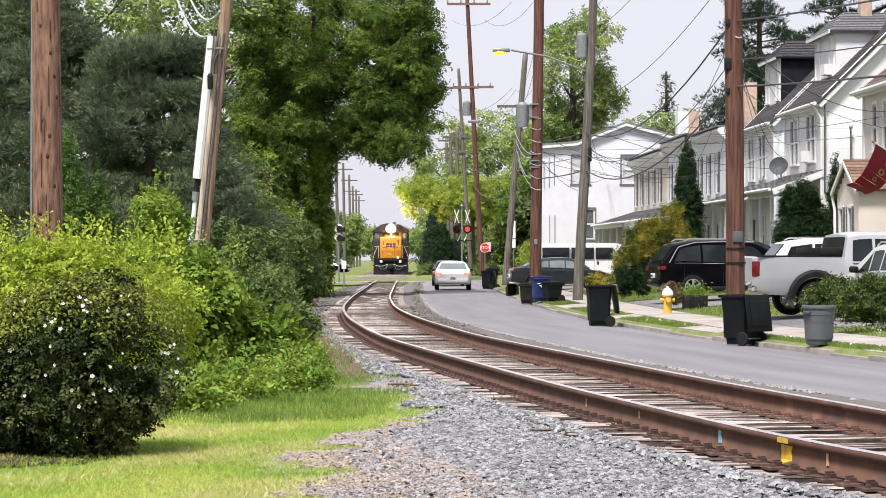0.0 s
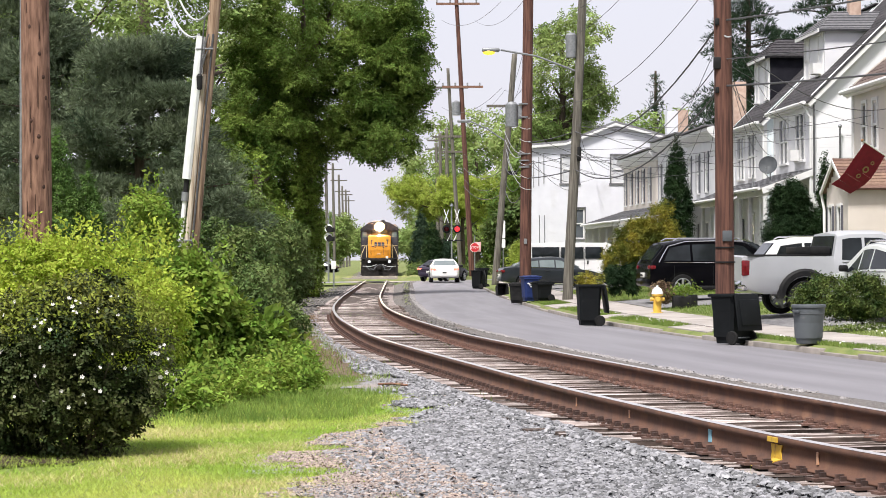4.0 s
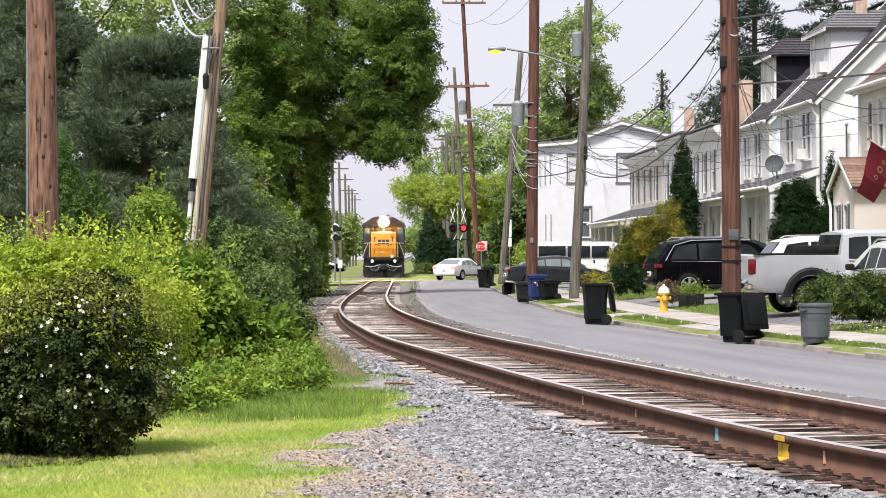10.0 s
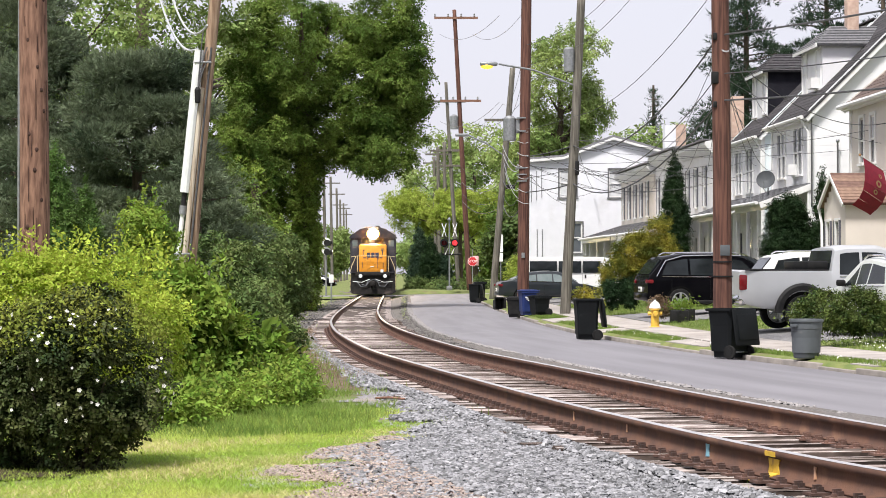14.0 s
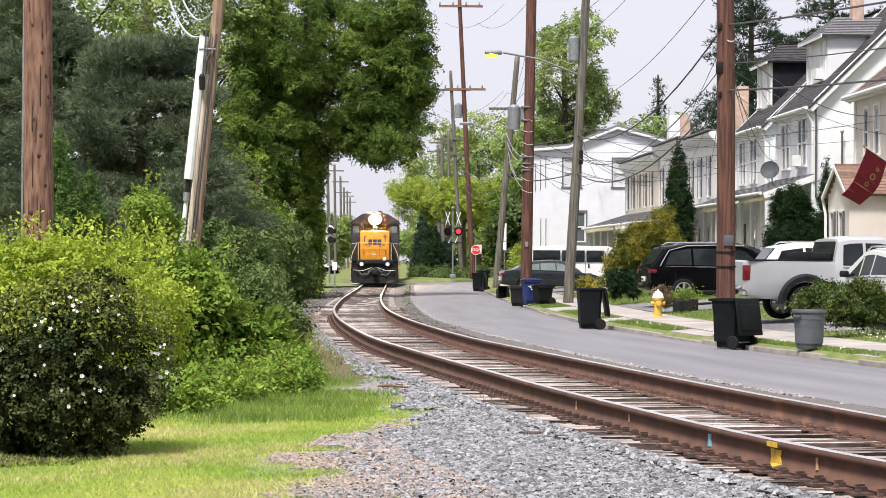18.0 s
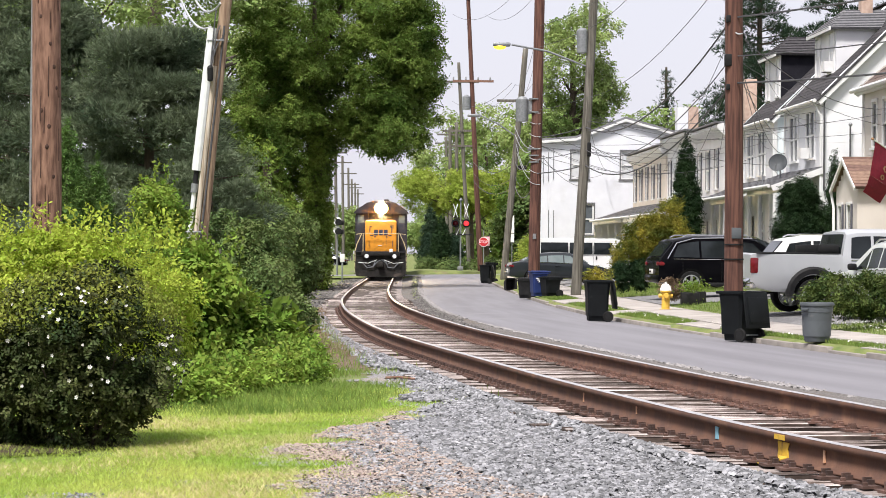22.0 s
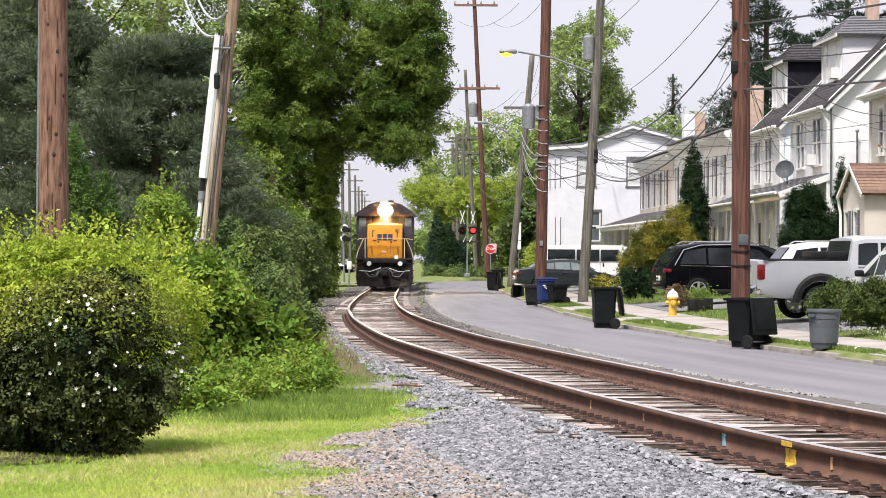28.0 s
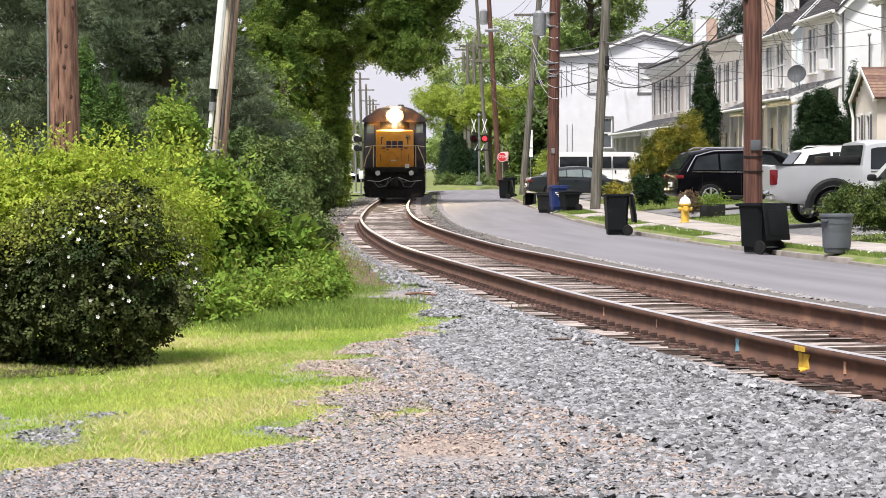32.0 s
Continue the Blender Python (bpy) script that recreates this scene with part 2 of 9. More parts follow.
M_grass = mat("lawn_soil", (0.11, 0.15, 0.045), (0.19, 0.21, 0.075), scale=1.7, rough=0.95, bump=0.02, bscale=30, dirt=(0.17, 0.135, 0.09), dirt_at=0.56, dirt_scale=0.9, spec=0.2)
M_gravel = mat("gravel_bed", (0.11, 0.11, 0.118), (0.32, 0.315, 0.325), scale=42, rough=0.9, bump=0.015, bscale=60, thresh=(0.42, 0.58), dirt=(0.33, 0.26, 0.215), dirt_at=0.52, dirt_scale=0.45, spec=0.3)
M_stone = mat("ballast_stone", (0.145, 0.147, 0.158), (0.25, 0.25, 0.263), scale=14, rough=0.85, bump=0.003, bscale=90, island=0.64, spec=0.3)
M_pebble = mat("tan_dirt_pebble", (0.32, 0.25, 0.21), (0.27, 0.23, 0.21), scale=5, rough=0.9, island=0.4, spec=0.3)
M_dirtgravel = mat("dirty_gravel", (0.085, 0.077, 0.072), (0.20, 0.187, 0.178), scale=30, rough=0.95, bump=0.015, bscale=50, thresh=(0.4, 0.6), dirt=(0.13, 0.105, 0.085), dirt_at=0.55, dirt_scale=0.8, spec=0.2)
M_darkstone = mat("sooty_stone", (0.085, 0.08, 0.077), (0.16, 0.15, 0.145), scale=14, rough=0.9, island=0.5, spec=0.2)
M_bed = mat("dark_track_bed", (0.045, 0.034, 0.030), (0.13, 0.11, 0.10), scale=26, rough=0.95, bump=0.012, bscale=50, dirt=(0.06, 0.045, 0.04), dirt_at=0.52, dirt_scale=1.3, spec=0.2)
M_asphalt = mat("asphalt", (0.145, 0.139, 0.151), (0.19, 0.183, 0.198), scale=1.1, rough=0.62, bump=0.003, bscale=60, stretch=(1.0, 0.09, 1), dirt=(0.20, 0.195, 0.20), dirt_at=0.6, dirt_scale=0.35, spec=0.5, thresh=(0.36, 0.64), uv=True)
M_conc = mat("old_concrete", (0.29, 0.26, 0.235), (0.19, 0.172, 0.155), scale=2.2, rough=0.9, bump=0.004, bscale=40, rnd=0.14, dirt=(0.22, 0.2, 0.15), dirt_at=0.6, dirt_scale=1.1)
M_walk = mat("sidewalk_concrete", (0.37, 0.335, 0.31), (0.28, 0.255, 0.235), scale=1.5, rough=0.9, bump=0.003, bscale=40, rnd=0.08, dirt=(0.33, 0.30, 0.24), dirt_at=0.62, dirt_scale=0.9)
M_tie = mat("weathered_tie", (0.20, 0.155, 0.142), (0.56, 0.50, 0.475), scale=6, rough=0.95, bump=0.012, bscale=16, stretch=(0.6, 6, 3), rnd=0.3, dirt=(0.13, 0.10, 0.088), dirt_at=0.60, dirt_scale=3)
# Creosote brown darkened further with the shade of the gaps between ties.
M_tieside = mat("creosote_and_gap_shade", (0.045, 0.034, 0.029), (0.11, 0.085, 0.074), scale=9, rough=0.95, bump=0.008, bscale=20, rnd=0.2, spec=0.15)
M_rust = mat("rusted_rail", (0.135, 0.066, 0.042), (0.085, 0.045, 0.034), scale=5, rough=0.85, bump=0.002, bscale=40, dirt=(0.20, 0.105, 0.065), dirt_at=0.58, dirt_scale=3, metal=0.1)
M_steel = mat("polished_railhead", (0.78, 0.75, 0.74), (0.64, 0.60, 0.58), scale=4, rough=0.36, metal=0.85)
M_rustpl = mat("rusty_tie_plate", (0.16, 0.088, 0.068), (0.05, 0.028, 0.023), scale=9, rough=0.9, rnd=0.25)
M_yellow = mat("yellow_marking_paint", (0.62, 0.40, 0.04), (0.5, 0.32, 0.04), scale=20, rough=0.7, dirt=(0.16, 0.08, 0.05), dirt_at=0.62, dirt_scale=14)
M_blue = mat("pale_blue_marking_paint", (0.25, 0.50, 0.62), (0.2, 0.4, 0.5), scale=20, rough=0.7)
M_orange = mat("pale_orange_marking_paint", (0.62, 0.34, 0.2), (0.5, 0.3, 0.2), scale=20, rough=0.7)
M_shoulder = mat("crumbled_shoulder", (0.33, 0.31, 0.31), (0.21, 0.20, 0.20), scale=7, rough=0.95, bump=0.02, bscale=18)
M_black = mat("matt_black", (0.007, 0.007, 0.008), (0.014, 0.014, 0.014), scale=6, rough=0.65, spec=0.25)
# Near-black that stands in for the shade inside wheel arches.
M_well = mat("wheel_well_shade_black", (0.003, 0.003, 0.003), (0.006, 0.006, 0.006), scale=6, rough=0.95, spec=0.05)


# ---- ground sheet ----
def build_ground():
    ys = np.concatenate([np.arange(-60, 6, 6), np.arange(6, 60, 0.75), np.arange(60, 146, 3), np.arange(146, 164, 0.5), np.arange(164, 300, 8), np.geomspace(300, 2600, 18)])
    verts, cols = [], 0
    for y in ys:
        c, r, k = float(tx(min(y, 520))), float(rl(min(y, 520))), float(kr(min(y, 520)))
        xs = [c - 1500, c - 400, c - 120, c - 60, c - 30, c - 16, c - 11, c - 8, c - 6.5, c - 5.5, c - 5, c - 4.3, c - 3.6, c - 3, c - 2.6, c - 2.1, c - 1.6, c, c + 1.6]
        a = max(c + 1.8, r - 0.7)
        xs += [a, (a + r) / 2, r + 0.05, (r + k) / 2, k - 0.05, k + 0.1, k + 0.2, k + 1, k + 2, k + 3.5, k + 5, k + 7, k + 9, k + 14, k + 25, k + 45, k + 90, k + 200, k + 600, k + 1600]
        cols = len(xs)
        for x in xs:
            n = noise.noise(Vector((x * 0.9, y * 0.9, 0))) * 0.018 if abs(x - c) > 1.7 and not r - 0.3 < x < k + 0.25 else 0
            verts.append((x, y, ground_z(x, min(y, 520)) + n))
    v = np.array(verts)
    n, i = len(ys), []
    for a in range(n - 1):
        b = a * cols + np.arange(cols - 1)
        i.append(np.stack([b, b + 1, b + cols + 1, b + cols], 1))
    ob = part_np("ground", v, np.concatenate(i), M_grass, smooth=True)
    tagged(ob, "grassy ground with bare earth beside the railway and the houses", "ground", kind="structure")


def strip(name, ys, left, right, zf, material, cols=6, label="", category="ground", parent=None):
    """A sheet between two lines of the plan."""
    v = []
    for y in ys:
        a, b = float(left(y)), float(right(y))
        for j in range(cols + 1):
            x = a + (b - a) * j / cols
            v.append((x, y, zf(x, y)))
    n, f = len(ys), []
    for a in range(n - 1):
        b = a * (cols + 1) + np.arange(cols)
        f.append(np.stack([b, b + 1, b + cols + 2, b + cols + 1], 1))
    ob = part_np(name, np.array(v), np.concatenate(f), material, parent, smooth=True)
    vi = np.zeros(len(ob.data.loops), np.int32)
    ob.data.loops.foreach_get("vertex_index", vi)
    across, along = vi % (cols + 1) * 0.6, np.asarray(ys)[vi // (cols + 1)]
    ob.data.uv_layers.new(name="across_along").data.foreach_set("uv", np.stack([across, along], 1).astype(np.float32).ravel())
    return tagged(ob, label, category, kind="structure") if label else ob


build_ground()


def lawn_edge(x, y):
    """Where the lawn gives way to gravel."""
    return float(gb(y)) + 0.55 * noise.noise(Vector((x * 0.7, y * 0.7, 1))) + 0.35 * noise.noise(Vector((x * 2.3, y * 2.3, 2)))


def turf(x, y):
    """How thickly grass grows, 0 to 1: thin at the lawn's edge and worn into patches near the camera."""
    e = (lawn_edge(x, y) - x) / 0.55
    worn = float(np.interp(y, [9.0, 9.6, 10.6, 12.8, 14.5], [1.0, 0.55, 0.22, 0.05, -0.6]))
    p = noise.noise(Vector((x * 1.1, y * 0.8, 8))) + 0.5 * noise.noise(Vector((x * 3.1, y * 2.4, 9))) + 0.25 * noise.noise(Vector((x * 9, y * 7, 9)))
    return max(0.0, min(1.0, 0.5 + e * 0.6, 0.62 + (p - worn + 0.25) * 1.6))


def gravel_sheet():
    """A ragged sheet of gravel and dirt from the camera's feet to the ties."""
    rng, v, f = np.random.default_rng(3), {}, []
    ys = np.concatenate([np.arange(-9, 8, 0.5), np.arange(8, 26, 0.09), np.arange(26, 40, 0.25), np.arange(40, 148, 1.0), np.arange(159, 400, 5.0)])
    nx = 84
    for i in range(len(ys) - 1):
        if ys[i + 1] - ys[i] > 8:
            continue
        for j in range(nx):
            def p(ii, jj):
                key = (ii, jj)
                if key not in v:
                    yy = ys[ii]
                    a, b = (-4.6 if yy < 14 else min(float(gb(yy)), -0.2 + float(tx(yy))) - 1.3), float(tx(yy)) + 1.5
                    xx = a + (b - a) * (jj / nx)
                    v[key] = (len(v), (xx, yy, ground_z(xx, yy) + 0.006 + (0.016 + 0.02 * noise.noise(Vector((xx * 2.2, yy * 2.2, 4)))) * max(0.0, min(1.0, (xx - lawn_edge(xx, yy)) / 0.4))))
                return v[key][0]
            yy = (ys[i] + ys[i + 1]) / 2
            a, b = (-4.6 if yy < 14 else min(float(gb(yy)), -0.2 + float(tx(yy))) - 1.3), float(tx(yy)) + 1.5
            xx = a + (b - a) * ((j + 0.5) / nx)
            edge = lawn_edge(xx, yy)
            if (xx > edge or turf(xx, yy) < 0.8) and (yy > 8 or (xx > -3.4 + 1.6 * noise.noise(Vector((xx, yy * 0.6, 3))) and yy > -6 + 2.5 * noise.noise(Vector((xx * 0.7, 0, 6))))):
                f.append((p(i, j), p(i, j + 1), p(i + 1, j + 1), p(i + 1, j)))
    ob = part_np("gravel", [q[1] for q in v.values()], f, M_gravel, smooth=True)
    ob.data.materials.append(M_dirtgravel)
    for q in ob.data.polygons:
        q.material_index = int(q.center.y + 6 * noise.noise(q.center * 0.6) > 44)
    tagged(ob, "grey crushed gravel and bare brown dirt beside the rails", "gravel", kind="structure")


gravel_sheet()


def stones():
    """Crushed ballast stones, flat angular shards: joined, uncounted."""
    rng = np.random.default_rng(5)

    def scatter(n, y0, y1, x0, x1, s0, s1, lift=0.0, power=1.0, keep=None):
        yy = y0 + (y1 - y0) * rng.uniform(0, 1, n) ** power
        a, b = x0(yy), x1(yy)
        xx = a + (b - a) * rng.uniform(0, 1, n)
        ok = np.array([keep is None or keep(x, y) for x, y in zip(xx, yy)])
        xx, yy = xx[ok], yy[ok]
        zz = np.array([ground_z(x, y) for x, y in zip(xx, yy)]) + 0.026 + lift
        return np.c_[xx, yy, zz], rng.uniform(s0, s1, len(xx))

    def shards(name, sets, material, label, category, small=False):
        p, s = np.concatenate([q[0] for q in sets]), np.concatenate([q[1] for q in sets])
        n = len(p)
        base = np.array([(x, y, z) for z in (-1, 1) for x, y in ((-1, -1), (1, -1), (1, 1), (-1, 1))], float)
        fc = np.array([(4, 5, 6, 7), (0, 1, 5, 4), (1, 2, 6, 5), (2, 3, 7, 6), (3, 0, 4, 7)])
        v = base[None] + rng.uniform(-0.62, 0.62, (n, 8, 3))
        v[:, 4:, :2] *= rng.uniform(0.35, 0.9, (n, 1, 2))
        v = v * np.stack([rng.uniform(0.8, 1.35, n), rng.uniform(0.5, 0.9, n), rng.uniform(0.2, 0.5, n)], 1)[:, None] * 0.8
        ang, til, tip = rng.uniform(0, 6.28, n), rng.normal(0, 0.3, n), rng.normal(0, 0.3, n)
        x, y, z = v[..., 0], v[..., 1], v[..., 2]
        c, q = np.cos(til)[:, None], np.sin(til)[:, None]
        y, z = c * y - q * z, q * y + c * z
        c, q = np.cos(tip)[:, None], np.sin(tip)[:, None]
        x, z = c * x - q * z, q * x + c * z
        c, q = np.cos(ang)[:, None], np.sin(ang)[:, None]
        v = np.stack([c * x - q * y, q * x + c * y, z], -1) * s[:, None, None] + p[:, None]
        if small:
            v = np.concatenate([v[:, :4], v[:, 4:].mean(1, keepdims=True) + (v[:, 4:5] - v[:, 6:7]) * 0.3], 1)
            fc = np.array([(0, 1, 4), (1, 2, 4), (2, 3, 4), (3, 0, 4)])
        f = (fc[None] + np.arange(n)[:, None, None] * v.shape[1]).reshape(-1, fc.shape[1])
        tagged(part_np(name, v.reshape(-1, 3), f, material), label, category, kind="stuff")

    sh = hermite([0, 9.2, 11.6, 14, 17, 20, 24, 40, 60, 520], [2.3, 2.1, 1.7, 1.6, 1.5, 1.2, 0.9, 0.6, 0.5, 0.5])
    bare = lambda x, y: x > lawn_edge(x, y)
    shards("ballast_stones", [
        scatter(46000, 9.0, 26, lambda y: tx(y) - 1.35 - sh(y) * 0.8, lambda y: tx(y) - 1.22, 0.011, 0.029, 0.010, 1.3, lambda x, y: turf(x, y) < 0.30 + 0.25 * noise.noise(Vector((x * 4, y * 4, 40)))),
        scatter(12000, 8.5, 24, lambda y: tx(y) - 1.35 - sh(y) * 1.2, lambda y: tx(y) - 1.3, 0.014, 0.030, 0.0, 1.2, bare),
        scatter(7500, 26, 56, lambda y: np.minimum(gb(y), tx(y) - 1.5), lambda y: tx(y) - 1.0, 0.022, 0.048, 0.012, 1.0, bare),
        scatter(17000, 9, 40, lambda y: tx(y) - 1.4, lambda y: tx(y) - 0.85, 0.014, 0.034, 0.030, 1.3, lambda x, y: x < float(tx(y)) - 1.10 + 0.30 * noise.noise(Vector((x * 2, y * 1.5, 50)))),
        scatter(5200, 9, 60, lambda y: tx(y) - 1.1, lambda y: tx(y) + 1.1, 0.015, 0.03, 0.045, 1.3),
        scatter(2500, 14, 40, lambda y: tx(y) + 1.05, lambda y: tx(y) + 1.9, 0.02, 0.04, 0.025)],
        M_stone, "loose angular grey crushed stone ballast beside the rails", "ballast")
    shards("sooty_ballast", [
        scatter(3500, 40, 80, lambda y: tx(y) + 1.05, lambda y: tx(y) + 1.9, 0.02, 0.04, 0.02),
        scatter(4000, 55, 150, lambda y: tx(y) - 2.6, lambda y: np.maximum(rl(y) - 0.1, tx(y) + 1.9), 0.03, 0.055, 0.0)],
        M_darkstone, "dark sooty ballast stones along the far track", "ballast")
    shards("fine_gravel", [
        scatter(60000, 9.1, 13.2, lambda y: y * 0 - 4, lambda y: tx(y) - 1.2, 0.006, 0.017, 0.004, 1.7, lambda x, y: turf(x, y) < 0.5 and (x < -0.3 or noise.noise(Vector((x * 0.5, y * 0.7, 5))) < 0.1))],
        M_stone, "fine grey crushed gravel at the lawn's worn edge", "gravel", True)
    shards("dirt_pebbles", [
        scatter(46000, 9.1, 22, lambda y: np.maximum(gb(y) - 0.3, y * 0 - 2.0), lambda y: tx(y) - 1.4 - sh(y) * 0.6, 0.005, 0.015, 0.004, 1.4, lambda x, y: turf(x, y) < 0.6)],
        M_pebble, "fine tan and pinkish gravel on bare dirt", "gravel", True)
    shards("road_edge_rubble", [
        scatter(6000, 20, 120, lambda y: rl(y) - 0.12, lambda y: rl(y) + 0.10, 0.015, 0.035, 0.055, 1.5, lambda x, y: noise.noise(Vector((0.0, y * 0.7, 3.3))) + 0.6 * noise.noise(Vector((x * 5, y * 3, 1))) > -0.12)],
        M_shoulder, "crumbled pale rubble along the street's edge", "rubble")


stones()

# ---- road, cross street, kerbs, sidewalk ----
road_ys = np.concatenate([np.arange(-20, 20, 2.0), np.arange(20, 150.5, 1.0)])


def road_left(y):
    return rl(y) + 0.12 * noise.noise(Vector((0, y * 0.8, 7))) + 0.06 * noise.noise(Vector((0, y * 3.1, 7)))


def road_surface(x, y):
    w = (x - float(rl(y))) / (float(kr(y)) - float(rl(y)))
    z = float(rz_(y)) + 0.05 * (1 - (2 * w - 1) ** 2) - 0.004
    return z + (crossz(x) + 0.004 - z) * float(np.interp(y, [143, 149], [0, 1]))


strip("road", road_ys, road_left, lambda y: kr(y) - 0.01, road_surface, M_asphalt, 10, "worn grey asphalt street curving beside the railway", "road")
strip("road_edge", np.concatenate([np.arange(-4, 148.5, 0.75)]), lambda y: tx(y) + 1.2, lambda y: rl(y) + 0.3,
      lambda x, y: (lambda w: (float(tz(y)) - 0.225) * (1 - w) + (float(rz_(y)) - 0.002) * w + 0.02 * noise.noise(Vector((x * 2, y * 2, 2))) * (1 - w))(max(0.0, min(1.0, (x - float(tx(y)) - 1.2) / (float(rl(y)) - 0.1 - float(tx(y)) - 1.2)))), M_dirtgravel, 8, "gravelly slope between the ties and the street", "gravel slope")
strip("track_bed", np.concatenate([np.arange(4, 60, 0.5), np.arange(60, 149.2, 1.5), [149.2]]), lambda y: tx(y) - 1.16, lambda y: tx(y) + 1.25,
      lambda x, y: float(tz(y)) - 0.243 + float(np.interp(y, [34, 62, 142, 148.4], [0, 0.058, 0.058, 0.15])) - 0.012 * (abs(x - float(tx(y))) > 1.2) + 0.012 * noise.noise(Vector((x * 3, y * 3, 6))), M_bed, 10, "dark ballast and dirt between the ties", "track bed")


def cross_street():
    xs = np.arange(-70, 71, 1.0)
    v, f = [], []
    for x in xs:
        for j in range(9):
            y = CROSS0 + (CROSS1 - CROSS0) * j / 8
            v.append((x, y, crossz(x)))
    for i in range(len(xs) - 1):
        for j in range(8):
            a = i * 9 + j
            f.append((a, a + 9, a + 10, a + 1))
    ob = part_np("cross_street", v, f, M_asphalt, smooth=True)
    vi = np.zeros(len(ob.data.loops), np.int32)
    ob.data.loops.foreach_get("vertex_index", vi)
    ob.data.uv_layers.new(name="across_along").data.foreach_set("uv", np.array(v, np.float32)[vi][:, 1::-1].ravel())
    tagged(ob, "grey asphalt side street crossing the rails", "road", kind="structure")
    cross = thing("level_crossing", pose(float(tx(153)), 153, crossz(float(tx(153))), 0, 0, 0.9), "pale concrete crossing panels between the rails", "crossing", kind="structure")
    for j in range(3):
        for x0, w in ((0, 1.3), (-1.16, 0.75), (1.16, 0.75)):
            part("panel", box(B(), (x0, -2.4 + j * 2.4, -0.03), (w, 2.36, 0.06), bevel=0.01), M_walk, cross)


cross_street()


def kerbs():
    k = thing("kerb", pose(0, 0, 0), "worn concrete kerb along the street", "kerb", kind="structure")
    y = 22.0
    low = [(36.8, 38.4), (47, 51), (58.3, 61), (70, 75), (88, 93)]
    while y < 147:
        y1 = y + 1.8 + 0.9 * abs(noise.noise(Vector((y, 0, 3))))
        a, b = Vector((float(kr(y)), y, float(rz_(y)))), Vector((float(kr(y1)), y1, float(rz_(y1))))
        d = b - a
        ym = (y + y1) / 2
        h = 0.05 if any(p < ym < q for p, q in low) else 0.092 + 0.018 * noise.noise(Vector((y, 5, 0)))
        bm = box(B(), (0, 0, h / 2 - 0.09), (0.17, d.length - 0.02, h + 0.18), bevel=0.018)
        ob = part("kerb_stone", bm, M_conc, k)
        ob.matrix_basis = Matrix.Translation((a + b) / 2 + Vector((0.06, 0, 0))) @ Matrix.Rotation(math.atan2(-d.x, d.y) + 0.006 * noise.noise(Vector((y, 1, 9))), 4, "Z")
        y = y1


kerbs()
sw_in = hermite([20, 30, 37.5, 41.1, 46, 52.4, 60, 70, 90, 120, 147], [12.0, 9.4, 7.75, 7.0, 6.3, 5.75, 5.2, 4.8, 4.25, 3.85, 3.75])


def sidewalk():
    s = thing("sidewalk", pose(0, 0, 0), "pale concrete slab sidewalk behind a grass verge", "sidewalk", kind="structure")
    y = 24.0
    while y < 140:
        y1 = y + 1.5
        a, b = float(sw_in(y)), float(sw_in(y1 - 0.025))
        bm = B()
        za, zb = ground_z(a + 0.6, y) + 0.03, ground_z(b + 0.6, y1) + 0.03
        tilt = 0.012 * noise.noise(Vector((y, 2, 2)))
        w = 1.35
        lo = [bm.verts.new(p) for p in ((a, y, za - 0.12), (a + w, y, za - 0.12), (b + w, y1 - 0.025, zb - 0.12), (b, y1 - 0.025, zb - 0.12))]
        hi = [bm.verts.new(p) for p in ((a, y, za), (a + w, y, za + 0.03 + tilt), (b + w, y1 - 0.025, zb + 0.03 + tilt), (b, y1 - 0.025, zb))]
        bm.faces.new(hi), bm.faces.new(lo[::-1])
        for i in range(4):
            bm.faces.new((lo[i], lo[(i + 1) % 4], hi[(i + 1) % 4], hi[i]))
        part("slab", bm, M_walk, s)
        y = y1
    for y0, y1, n in ((47.2, 50.8, 3), (58.6, 60.8, 2), (70.3, 74.8, 3), (88.2, 92.8, 3), (37, 38.2, 1)):
        for i in range(n):
            a, b = y0 + (y1 - y0) * i / n, y0 + (y1 - y0) * (i + 1) / n - 0.03
            bm = B()
            q = []
            for yy in (a, b):
                x0, x1 = float(kr(yy)) + 0.18, float(sw_in(yy)) - 0.02
                q.append((x0, yy, ground_z(x0 + 0.1, yy) + 0.012))
                q.append((x1, yy, ground_z(x1 + 0.3, yy) + 0.03))
            q = [q[0], q[1], q[3], q[2]]
            hi = [bm.verts.new(p) for p in q]
            lo = [bm.verts.new((p[0], p[1], p[2] - 0.12)) for p in q]
            bm.faces.new(hi), bm.faces.new(lo[::-1])
            for j in range(4):
                bm.faces.new((lo[j], lo[(j + 1) % 4], hi[(j + 1) % 4], hi[j]))
            part("apron_slab", bm, M_walk, s)


sidewalk()
M_drive = mat("driveway_gravel", (0.13, 0.127, 0.13), (0.23, 0.225, 0.225), scale=9, rough=0.95, bump=0.015, bscale=30)


def driveway(name, y0, y1, x1, material, label):
    v, f, nx, ny = [], [], 14, 6
    for j in range(ny + 1):
        y = y0 + (y1 - y0) * j / ny
        x0 = float(sw_in(y)) + 1.37
        for i in range(nx + 1):
            x = x0 + (x1 - x0) * i / nx
            v.append((x, y, ground_z(x, y) + 0.025))
    for j in range(ny):
        for i in range(nx):
            a = j * (nx + 1) + i
            f.append((a, a + 1, a + nx + 2, a + nx + 1))
    tagged(part_np(name, v, f, material, smooth=True), label, "driveway", kind="structure")


driveway("driveway", 47.0, 54.6, 14, M_drive, "gravel driveway between the sidewalk and a house")
driveway("driveway_1", 64.5, 75.0, 11.5, M_drive, "gravel parking strip in front of a terraced house")
driveway("driveway_2", 98, 116, 12, M_drive, "asphalt parking area beside a white house")


